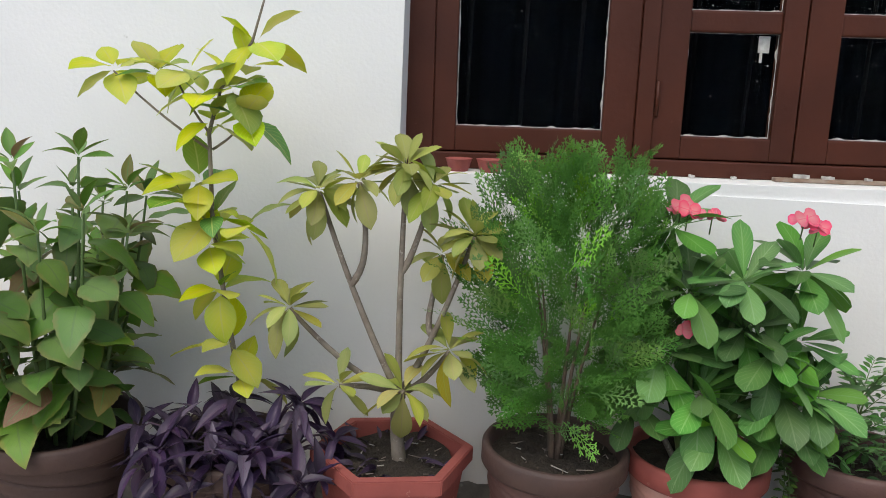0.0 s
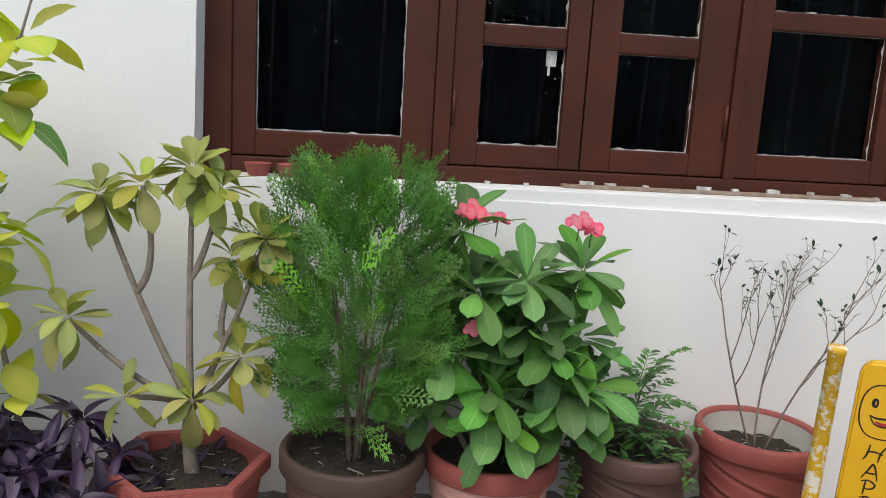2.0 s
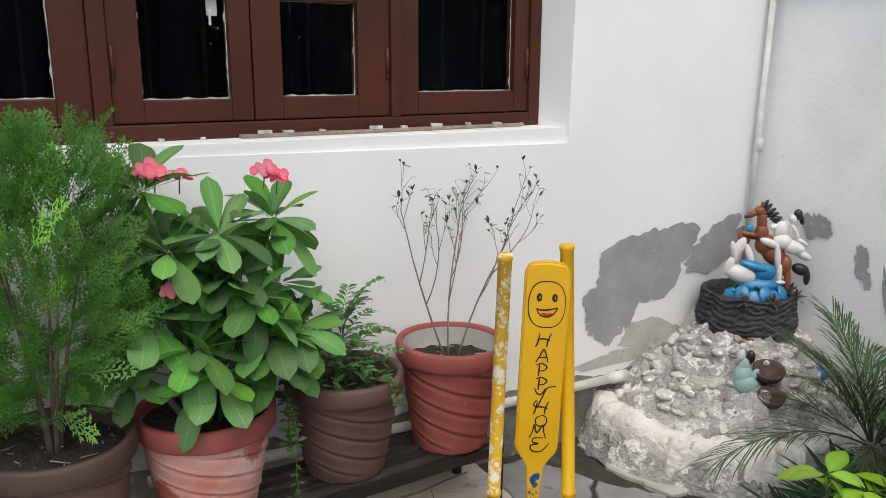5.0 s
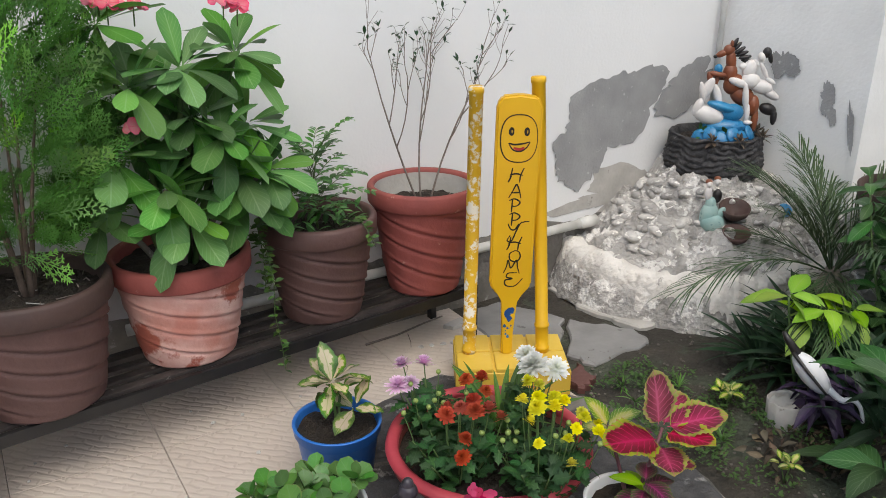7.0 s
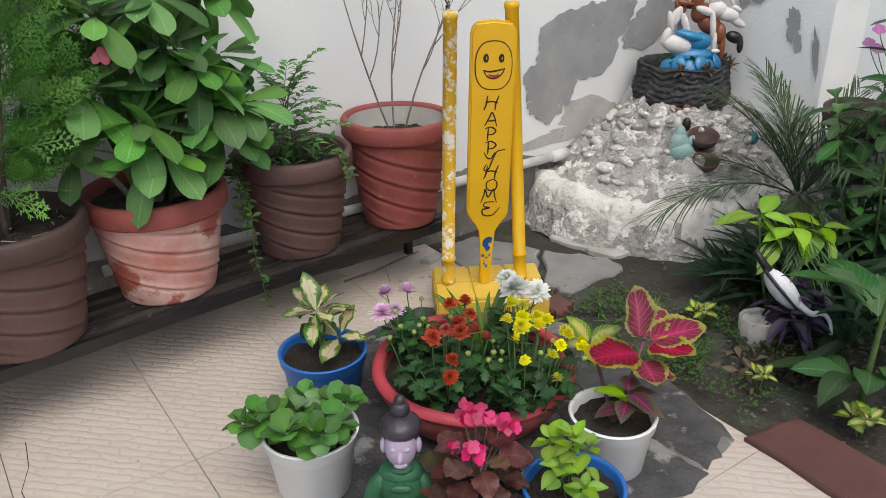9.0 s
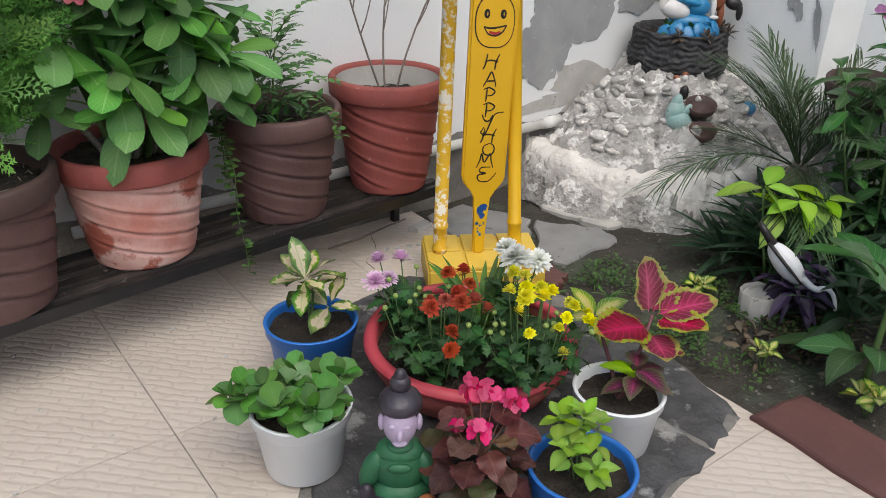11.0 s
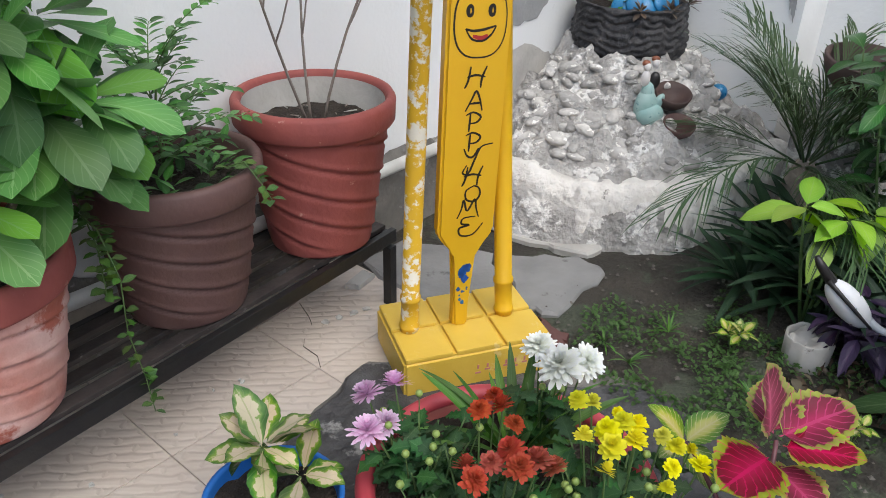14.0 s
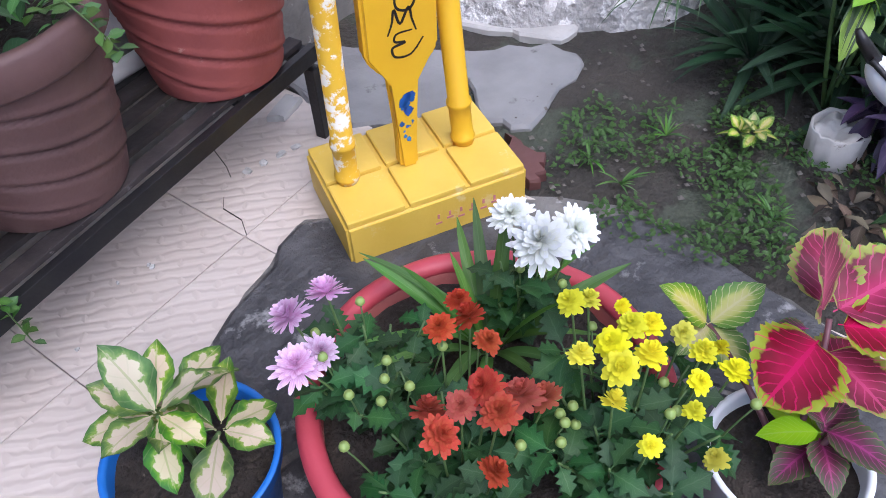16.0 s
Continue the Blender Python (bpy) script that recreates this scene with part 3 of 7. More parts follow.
def hex_pot(x, y, z, r, rb, h, label):
    p = thing("hexagonal_pot", x, y, z, label, "flower pot", "pots on the rack", rz=12)
    prof = [(rb, 0), (r - 0.02, h - 0.045), (r - 0.018, h - 0.045), (r, h - 0.04), (r, h), (r - 0.03, h + 0.001), (r - 0.034, h - 0.05)]
    bmx = lathe(prof, 6)
    bmesh.ops.bevel(bmx, geom=[e for e in bmx.edges], offset=0.003, segments=2, affect='EDGES')
    part("body", bmx, TERRA, p, smooth=False)
    part("soil", disc(r - 0.055, h - 0.03, 30, 7, 0.007, 3), SOIL, p, "soil with withered leaves")
    return p


P3 = hex_pot(-0.030, 1.800, RT, 0.205, 0.15, 0.265, "red painted hexagonal cement pot on the rack")

# ---- toy wicket with painted bat board ----
wk = thing("toy_wicket", 1.570, 1.570, 0.004, "yellow plastic toy cricket wicket with a hand-painted bat", "toy wicket", rz=-30)
BL, BW, BH = 0.164, 0.110, 0.094
pads = []
bm = box(-BL, -BW, 0, BL, BW, BH - 0.008)
for i in range(3):
    for j in range(2):
        x0, x1 = -BL + 0.004 + i * (2 * BL) / 3, -BL - 0.004 + (i + 1) * (2 * BL) / 3
        y0, y1 = -BW + 0.004 + j * BW, -BW - 0.004 + (j + 1) * BW
        pads.append((x0, y0, x1, y1))
bmesh.ops.bevel(bm, geom=bm.edges[:], offset=0.006, segments=3, affect='EDGES')
base = part("base", bm, YELLOWB, wk, "faded yellow plastic base block", smooth=False)
for x0, y0, x1, y1 in pads:
    part("raised_pad", box(x0, y0, BH - 0.013, x1, y1, BH, 0.004), YELLOWB, base, smooth=False)
WKM = wk.matrix_basis.inverted()


def stump(x, y, tx, ty, top, material):
    a, b = WKM @ Vector((x, y, BH)), WKM @ Vector((tx, ty, top))
    d = b - a
    rot = d.to_track_quat("Z", "Y").to_matrix().to_4x4()
    L = d.length
    r = 0.0185
    prof = [(0.0, -0.004), (r, -0.004), (r, 0.012), (r + 0.003, 0.014), (r + 0.003, 0.020), (r + 0.0005, 0.022), (r + 0.0005, 0.082), (r + 0.003, 0.085), (r + 0.003, 0.092), (r, 0.095), (r, L - 0.018), (r + 0.002, L - 0.016), (r + 0.002, L - 0.003), (r - 0.001, L), (0, L)]
    return part("stump", lathe(prof, 28), material, wk, at=Matrix.Translation(a) @ rot)


stump(1.462, 1.628, 1.441, 1.580, 0.887, YELLOWW)["label"] = "yellow tube with peeling paint"
stump(1.652, 1.522, 1.631, 1.570, 0.897, YELLOW)

# bat: blade, shoulder and handle, in its own upright frame
bx, by = 1.555, 1.575
bat_m = WKM @ pose(bx, by, 0, 0, 0, -31) @ pose(0, 0, 0, 0, 1.2, 0)
zb, zt, hw, dp = 0.300, 0.858, 0.059, 0.017
outl = [(-0.016, BH), (0.016, BH), (0.016, zb - 0.03), (hw - 0.012, zb), (hw, zb + 0.02), (hw + 0.002, zt - 0.03), (hw - 0.012, zt - 0.006), (0, zt), (-hw + 0.012, zt - 0.006), (-hw - 0.002, zt - 0.03), (-hw, zb + 0.02), (-hw + 0.012, zb), (-0.016, zb - 0.03)]
n = len(outl)
bm = sheet([(x, -dp, z) for x, z in outl] + [(x, dp, z) for x, z in outl], [tuple(range(n)), tuple(range(n, 2 * n))[::-1]] + [(k + n, (k + 1) % n + n, (k + 1) % n, k) for k in range(n)])
bmesh.ops.bevel(bm, geom=bm.edges[:], offset=0.006, segments=3, affect='EDGES')
bat = part("bat", bm, YELLOW, wk, "flat yellow bat with a smiling face", smooth=False, at=bat_m)


def stroke(pts, w, material, name="brush_stroke", label=""):
    """A painted line on the bat's face."""
    bm = bmesh.new()
    n = len(pts)
    rows = []
    for i, (x, z) in enumerate(pts):
        a, b = pts[max(i - 1, 0)], pts[min(i + 1, n - 1)]
        dx, dz = b[0] - a[0], b[1] - a[1]
        q = math.hypot(dx, dz) or 1
        ww = w * (0.65 + 0.5 * math.sin(math.pi * min(1, max(0, i / max(n - 1, 1)))))
        rows.append((bm.verts.new((x - dz / q * ww, -dp - 0.0008, z + dx / q * ww)), bm.verts.new((x + dz / q * ww, -dp - 0.0008, z - dx / q * ww))))
    for u, v in zip(rows, rows[1:]):
        bm.faces.new((u[0], u[1], v[1], v[0]))
    return part(name, bm, material, bat, label, smooth=False)


def smooth_line(pts, n=5):
    out = []
    for i in range(len(pts) - 1):
        p0, p1, p2, p3 = pts[max(i - 1, 0)], pts[i], pts[i + 1], pts[min(i + 2, len(pts) - 1)]
        for k in range(n):
            t = k / n
            out.append(tuple(0.5 * (2 * p1[c] + (p2[c] - p0[c]) * t + (2 * p0[c] - 5 * p1[c] + 4 * p2[c] - p3[c]) * t * t + (3 * p1[c] - p0[c] - 3 * p2[c] + p3[c]) * t ** 3) for c in (0, 1)))
    return out + [pts[-1]]


FZ = 0.742
stroke([(0.049 * math.copysign(abs(math.cos(a)) ** 0.75, math.cos(a)) + 0.001, FZ + 0.064 * math.copysign(abs(math.sin(a)) ** 0.85, math.sin(a))) for a in [2 * math.pi * i / 48 for i in range(49)]], 0.0015, BLACKINK)
for ex in (-0.019, 0.022):
    stroke([(ex + 0.0045 * math.cos(a), FZ + 0.019 + 0.0085 * math.sin(a)) for a in [2 * math.pi * i / 16 for i in range(17)]], 0.0032, BLACKINK, "eye")
stroke(smooth_line([(-0.026, FZ - 0.012), (-0.012, FZ - 0.016), (0.008, FZ - 0.014), (0.031, FZ - 0.008)]), 0.0022, BLACKINK, "mouth")
stroke(smooth_line([(-0.026, FZ - 0.012), (-0.014, FZ - 0.030), (0.006, FZ - 0.034), (0.022, FZ - 0.024), (0.031, FZ - 0.008)]), 0.0018, BLACKINK, "mouth")
stroke(smooth_line([(-0.012, FZ - 0.025), (0.004, FZ - 0.029), (0.016, FZ - 0.024)]), 0.0034, REDINK, "tongue")
GLY = {"H": [[(0, 0), (0.15, 0.35), (0.25, 1)], [(0.75, 0), (0.8, 0.5), (1, 1)], [(0.1, 0.5), (0.5, 0.6), (0.95, 0.5)]],
       "A": [[(0, 0), (0.3, 0.6), (0.5, 1), (0.7, 0.6), (0.85, 0)], [(0.2, 0.38), (0.8, 0.42)]],
       "P": [[(0.2, 0), (0.25, 1)], [(0.0, 0.9), (0.4, 1.05), (0.8, 0.8), (0.6, 0.5), (0.25, 0.45)]],
       "Y": [[(0.0, 1), (0.2, 0.6), (0.5, 0.55), (0.75, 1)], [(1.5, 1.2), (0.9, 1.05), (0.6, 0.4), (0.3, -0.35), (0.0, -0.3), (0.2, 0.1)]],
       "O": [[(0.5, 1), (0.05, 0.7), (0.1, 0.15), (0.6, 0.0), (0.9, 0.4), (0.8, 0.85), (0.5, 1)]],
       "M": [[(0.0, 0), (0.2, 0.5), (0.3, 1), (0.5, 0.4), (0.85, 1), (0.95, 0.5), (1.1, 0)]],
       "E": [[(0.9, 1.0), (0.3, 0.95), (0.2, 0.65), (0.6, 0.55), (0.1, 0.4), (0.2, 0.0), (0.8, 0.0), (1.3, 0.6)]]}
for ch, x, z, s in (("H", -0.018, 0.592, 0.036), ("A", -0.014, 0.548, 0.034), ("P", -0.012, 0.508, 0.032), ("P", -0.010, 0.468, 0.032), ("Y", -0.012, 0.436, 0.034), ("H", -0.012, 0.396, 0.036), ("O", -0.004, 0.362, 0.030), ("M", -0.018, 0.326, 0.036), ("E", -0.016, 0.288, 0.036)):
    for ln in GLY[ch]:
        stroke(smooth_line([(x - 0.004 + s * 1.15 * u, z + 0.030 + s * 1.12 * v) for u, v in ln]), 0.0019, BLACKINK, "letter_stroke")
rnd = random.Random(7)
for i in range(16):
    z = rnd.uniform(0.155, 0.245)
    q = rnd.uniform(0.002, 0.007) * (1.4 if z > 0.2 else 0.7)
    x = rnd.uniform(-0.011, 0.011)
    vs = [(x + q * math.cos(a) * rnd.uniform(0.7, 1.2), -dp - 0.0008, z + q * math.sin(a) * rnd.uniform(0.7, 1.5)) for a in [j * math.pi / 4 for j in range(8)]]
    part("paint_blot", sheet(vs, [tuple(range(8))]), BLUEINK, bat, "blue paint blot", smooth=False)
for k in range(6):
    x = -0.01 + 0.021 * k
    part("marker_stroke", box(x, -BW - 0.0008, 0.03 + 0.006 * (k % 2), x + 0.012, -BW - 0.0001, 0.034 + 0.006 * (k % 2)), PINKINK, wk, smooth=False)
    part("marker_stroke", box(x + 0.004, -BW - 0.0008, 0.042, x + 0.008, -BW - 0.0001, 0.052), PINKINK, wk, smooth=False)
# ---- foliage ----
def leaf_mat(name, stops, vein, noise_amp=0.12, hue=0.02, val=0.25, sat=0.15, rough=0.42, trans=0.25, veins=9.0, alt=None, nscale=30.0, vw=0.5):
    """A leaf surface: colour bands from the middle to the edge, a midrib, side veins, and a tint of its own for each leaf."""
    m = bpy.data.materials.new(name)
    m.use_nodes = True
    n, l = m.node_tree.nodes, m.node_tree.links
    b = n["Principled BSDF"]

    def math2(op, x, y=None):
        q = n.new("ShaderNodeMath")
        q.operation = op
        for i, s in enumerate((x, y)):
            if s is None:
                continue
            if isinstance(s, (int, float)):
                q.inputs[i].default_value = s
            else:
                l.new(s, q.inputs[i])
        return q.outputs[0]

    uv = n.new("ShaderNodeUVMap")
    sx = n.new("ShaderNodeSeparateXYZ")
    l.new(uv.outputs[0], sx.inputs[0])
    side = math2('ABSOLUTE', math2('SUBTRACT', math2('MULTIPLY', sx.outputs[0], 2.0), 1.0))
    tip = math2('SUBTRACT', math2('MULTIPLY', sx.outputs[1], 2.2), 1.2)
    e = math2('MAXIMUM', side, tip)
    tc = n.new("ShaderNodeTexCoord")
    nz = n.new("ShaderNodeTexNoise")
    nz.inputs["Scale"].default_value, nz.inputs["Detail"].default_value = nscale, 6
    l.new(tc.outputs["Object"], nz.inputs["Vector"])
    e = math2('ADD', e, math2('MULTIPLY', math2('SUBTRACT', nz.outputs["Fac"], 0.5), noise_amp * 4))
    ramp = n.new("ShaderNodeValToRGB")
    cr = ramp.color_ramp
    cr.elements[0].position, cr.elements[0].color = stops[0][0], (*stops[0][1], 1)
    cr.elements[1].position, cr.elements[1].color = stops[-1][0], (*stops[-1][1], 1)
    for p, c in stops[1:-1]:
        el = cr.elements.new(p)
        el.color = (*c, 1)
    l.new(e, ramp.inputs["Fac"])
    col = ramp.outputs["Color"]
    oi = n.new("ShaderNodeObjectInfo")
    if alt:
        w = n.new("ShaderNodeMapRange")
        w.inputs["From Min"].default_value, w.inputs["From Max"].default_value = 1 - alt[1], 1.0
        l.new(oi.outputs["Random"], w.inputs["Value"])
        am = n.new("ShaderNodeMix")
        am.data_type = 'RGBA'
        l.new(w.outputs["Result"], am.inputs["Factor"])
        l.new(col, am.inputs["A"])
        am.inputs["B"].default_value = (*alt[0], 1)
        col = am.outputs["Result"]
    sv = math2('FRACT', math2('SUBTRACT', math2('MULTIPLY', sx.outputs[1], veins), math2('MULTIPLY', side, veins * 0.33)))
    sv = math2('LESS_THAN', math2('ABSOLUTE', math2('SUBTRACT', sv, 0.5)), 0.07)
    mid = math2('LESS_THAN', side, 0.055)
    mask = math2('MAXIMUM', mid, math2('MULTIPLY', sv, vw))
    vm = n.new("ShaderNodeMix")
    vm.data_type = 'RGBA'
    l.new(math2('MULTIPLY', mask, 0.75), vm.inputs["Factor"])
    l.new(col, vm.inputs["A"])
    vm.inputs["B"].default_value = (*vein, 1)
    hs = n.new("ShaderNodeHueSaturation")
    for key, lo, hi, f in (("Hue", 0.5 - hue, 0.5 + hue, 1.0), ("Saturation", 1 - sat, 1 + sat, 7.3), ("Value", 1 - val, 1 + val, 3.7)):
        mr = n.new("ShaderNodeMapRange")
        mr.inputs["To Min"].default_value, mr.inputs["To Max"].default_value = lo, hi
        l.new(math2('FRACT', math2('MULTIPLY', oi.outputs["Random"], f)), mr.inputs["Value"])
        l.new(mr.outputs["Result"], hs.inputs[key])
    l.new(vm.outputs["Result"], hs.inputs["Color"])
    l.new(hs.outputs["Color"], b.inputs["Base Color"])
    b.inputs["Roughness"].default_value = rough
    b.inputs["Specular IOR Level"].default_value = 0.3
    bp = n.new("ShaderNodeBump")
    bp.inputs["Strength"].default_value, bp.inputs["Distance"].default_value = 0.5, 0.001
    l.new(math2('ADD', math2('MULTIPLY', mask, -1.0), nz.outputs["Fac"]), bp.inputs["Height"])
    l.new(bp.outputs["Normal"], b.inputs["Normal"])
    tr = n.new("ShaderNodeBsdfTranslucent")
    l.new(hs.outputs["Color"], tr.inputs["Color"])
    ms = n.new("ShaderNodeMixShader")
    ms.inputs[0].default_value = trans
    l.new(b.outputs[0], ms.inputs[1])
    l.new(tr.outputs[0], ms.inputs[2])
    l.new(ms.outputs[0], n["Material Output"].inputs["Surface"])
    return m


def leaf_mesh(name, L, W, material, peak=1.0, blunt=0.8, bend=0.25, fold=0.25, serr=0.0, lobes=9, n=7, wave=0.0, stalk=0.06, seed=0):
    """A leaf blade along +y from its stalk: half-width W/2 * sin(pi v^peak)^blunt, arched, folded, with a toothed or lobed edge."""
    verts, faces, uvs = [], [], []
    st = stalk * L
    verts += [(-0.0009, 0, 0), (0.0009, 0, 0), (0.0009, st, 0.0), (-0.0009, st, 0.0)]
    uvs += [(0.5, 0)] * 4
    faces.append((0, 1, 2, 3))
    steps = n if not serr else max(n, lobes * 2)
    for i in range(steps + 1):
        v = i / steps
        hw = 0.5 * W * max(math.sin(math.pi * min(max(v, 0.0), 1.0) ** peak), 0.0) ** blunt
        if serr and 0 < i < steps and i % 2:
            hw *= 1 - serr
        if i == 0:
            hw = 0.0009
        if i == steps:
            hw = 0.0006
        y = st + (L - st) * v
        zc = -bend * L * v * v + 0.12 * L * v
        for u in (-1, -0.5, 0, 0.5, 1):
            x = u * hw
            z = zc + fold * abs(x) + wave * W * math.sin(v * 14 + seed + (2 if u > 0 else 0)) * abs(u)
            verts.append((x, y, z))
            uvs.append((0.5 + u / 2, v))
    for i in range(steps):
        for k in range(4):
            a = 4 + i * 5 + k
            faces.append((a, a + 1, a + 6, a + 5))
    me = bpy.data.meshes.new(name)
    me.from_pydata(verts, [], faces)
    ul = me.uv_layers.new(name="UVMap")
    flat = []
    for p in me.polygons:
        for vi in p.vertices:
            flat += uvs[vi]
    ul.data.foreach_set("uv", flat)
    me.materials.append(material)
    me.shade_smooth()
    return me


RN = random.Random(11)


def orient(base, d, roll=0.0, s=1.0):
    """A pose at base whose y axis runs along d and whose z axis looks up, turned by roll degrees about d."""
    d = Vector(d).normalized()
    side = d.cross(Vector((0, 0, 1)))
    if side.length < 0.08:
        side = d.cross(Vector((0.7, -0.7, 0)))
    side.normalize()
    up = side.cross(d)
    r = Matrix((side, d, up)).transposed().to_4x4()
    return Matrix.Translation(base) @ r @ Matrix.Rotation(radians(roll), 4, 'Y') @ Matrix.Diagonal((s, s, s, 1))


def facing(base, n, spin=0.0, s=1.0):
    """A pose at base whose z axis runs along n."""
    return Matrix.Translation(base) @ Vector(n).to_track_quat("Z", "Y").to_matrix().to_4x4() @ Matrix.Rotation(radians(spin), 4, 'Z') @ Matrix.Diagonal((s, s, s, 1))


def ring_of(plant, name, meshes, c, axis, n, e0, e1, s0=0.8, s1=1.1, start=0.0, r=0.004, rnd=RN):
    """n leaves in a spiral round axis at c; e0 to e1: degrees over the plane across the axis, from the lowest leaf to the highest."""
    axis = Vector(axis).normalized()
    a = axis.orthogonal().normalized()
    b = axis.cross(a)
    for k in range(n):
        t = k / max(n - 1, 1)
        ang = start + k * 2.39996 + rnd.uniform(-0.25, 0.25)
        el = radians(e0 + (e1 - e0) * t + rnd.uniform(-10, 10))
        out = math.cos(ang) * a + math.sin(ang) * b
        d = math.cos(el) * out + math.sin(el) * axis
        place(name, rnd.choice(meshes), plant, orient(Vector(c) + r * out + axis * 0.012 * t, d, rnd.uniform(-22, 22), rnd.uniform(s0, s1) * (1.0 - 0.25 * t)))


def plant_at(name, x, y, z, label, category="plant", group=""):
    return thing(name, x, y, z, label, category, group)


def stem(plant, pts, r0, r1, material, name="stem", n=9, label=""):
    if len(pts) == 3:
        pts = bezier(*pts, n=n)
    return part(name, tube(pts, r0, r1, 7), material, plant, label)


# leaf kinds
G_EUP = leaf_mat("spurge_leaf", ((0.0, (0.145, 0.325, 0.085)), (1.0, (0.095, 0.25, 0.065))), (0.23, 0.40, 0.16), 0.1, 0.015, 0.45, alt=((0.22, 0.40, 0.07), 0.40), rough=0.42)
EUP = [leaf_mesh("spurge_leaf", 0.178, 0.080, G_EUP, 1.85, 0.48, b, f, n=9, stalk=0.03, seed=i) for i, (b, f) in enumerate(((0.15, 0.12), (0.25, 0.08), (0.38, 0.15), (0.08, 0.06)))]
G_ADE = leaf_mat("olive_leaf", ((0.0, (0.40, 0.45, 0.11)), (1.0, (0.31, 0.38, 0.09))), (0.42, 0.42, 0.15), 0.1, 0.03, 0.3, alt=((0.44, 0.30, 0.08), 0.22), rough=0.45)
ADE = [leaf_mesh("olive_leaf", 0.115, 0.050, G_ADE, 1.5, 0.65, b, 0.2, stalk=0.05, seed=i) for i, b in enumerate((0.2, 0.4, 0.6, 0.05))]
G_YEL = leaf_mat("yellow_green_leaf", ((0.0, (0.62, 0.64, 0.06)), (1.0, (0.46, 0.56, 0.06))), (0.56, 0.58, 0.16), 0.1, 0.02, 0.25, alt=((0.14, 0.30, 0.05), 0.28), trans=0.35)
YEL = [leaf_mesh("yellow_leaf", 0.15, 0.098, G_YEL, 0.95, 0.85, b, 0.15, wave=0.02, stalk=0.06, seed=i) for i, b in enumerate((0.15, 0.3, 0.45))]
G_BUSH = leaf_mat("broad_green_leaf", ((0.0, (0.15, 0.275, 0.06)), (0.7, (0.125, 0.245, 0.052)), (1.0, (0.19, 0.22, 0.06))), (0.13, 0.22, 0.07), 0.16, 0.02, 0.35, alt=((0.20, 0.085, 0.055), 0.16), trans=0.25)
BUSH = [leaf_mesh("broad_leaf", 0.14, 0.096, G_BUSH, 0.80, 0.8, b, 0.10, serr=0.05, lobes=8, wave=0.03, stalk=0.1, seed=i) for i, b in enumerate((0.2, 0.4, 0.65))]
BUSHT = [leaf_mesh("narrow_leaf", 0.10, 0.034, G_BUSH, 0.8, 0.9, b, 0.3, stalk=0.05, seed=i) for i, b in enumerate((0.1, 0.35))]
G_PUR = leaf_mat("purple_leaf", ((0.0, (0.046, 0.025, 0.062)), (1.0, (0.030, 0.018, 0.045))), (0.07, 0.035, 0.08), 0.1, 0.03, 0.4, alt=((0.10, 0.085, 0.13), 0.3), rough=0.4, trans=0.1, veins=3)
PUR = [leaf_mesh("purple_leaf", 0.115, 0.036, G_PUR, 0.75, 0.85, b, 0.5, stalk=0.01, seed=i) for i, b in enumerate((0.2, 0.5, 0.8))]
G_CUR = leaf_mat("curry_leaflet", ((0.0, (0.09, 0.225, 0.06)), (1.0, (0.065, 0.175, 0.048))), (0.13, 0.27, 0.10), 0.08, 0.02, 0.4, alt=((0.17, 0.33, 0.08), 0.4))
CUR = leaf_mesh("leaflet", 0.042, 0.018, G_CUR, 0.85, 0.85, 0.2, 0.2, n=4)
G_JADE = leaf_mat("fleshy_round_leaf", ((0.0, (0.11, 0.26, 0.06)), (0.9, (0.085, 0.215, 0.05)), (1.0, (0.14, 0.21, 0.06))), (0.12, 0.26, 0.08), 0.08, 0.015, 0.3, rough=0.25, veins=3, trans=0.08)
JADE = [leaf_mesh("round_leaf", 0.050, 0.048, G_JADE, 1.15, 0.4, b, 0.12, n=6, stalk=0.04, seed=i) for i, b in enumerate((0.1, 0.3, -0.1))]
G_CRO = leaf_mat("cream_green_leaf", ((0.0, (0.62, 0.52, 0.36)), (0.46, (0.62, 0.54, 0.36)), (0.52, (0.22, 0.34, 0.06)), (0.75, (0.10, 0.22, 0.035)), (1.0, (0.06, 0.15, 0.03))), (0.40, 0.42, 0.18), 0.60, 0.02, 0.2, nscale=32, veins=5, vw=0.2)
CRO = [leaf_mesh("variegated_leaf", 0.10, 0.056, G_CRO, 0.95, 0.85, b, 0.2, wave=0.05, serr=0.06, lobes=6, stalk=0.05, seed=i) for i, b in enumerate((0.2, 0.45, 0.1))]
G_COL = leaf_mat("pink_coleus_leaf", ((0.0, (0.52, 0.04, 0.11)), (0.14, (0.38, 0.028, 0.075)), (0.40, (0.25, 0.022, 0.045)), (0.74, (0.17, 0.025, 0.035)), (0.80, (0.30, 0.34, 0.05)), (1.0, (0.36, 0.42, 0.08))), (0.62, 0.07, 0.17), 0.10, 0.01, 0.2, nscale=45, veins=8, vw=0.9)
COL = [leaf_mesh("coleus_leaf", 0.125, 0.105, G_COL, 0.75, 0.62, b, 0.18, serr=0.09, lobes=10, wave=0.03, stalk=0.05, seed=i) for i, b in enumerate((0.1, 0.3))]
G_COL2 = leaf_mat("yellow_coleus_leaf", ((0.0, (0.58, 0.52, 0.22)), (0.35, (0.50, 0.50, 0.12)), (0.55, (0.20, 0.32, 0.04)), (1.0, (0.09, 0.22, 0.03))), (0.60, 0.55, 0.28), 0.14, 0.01, 0.15, nscale=45, veins=8, vw=0.9)
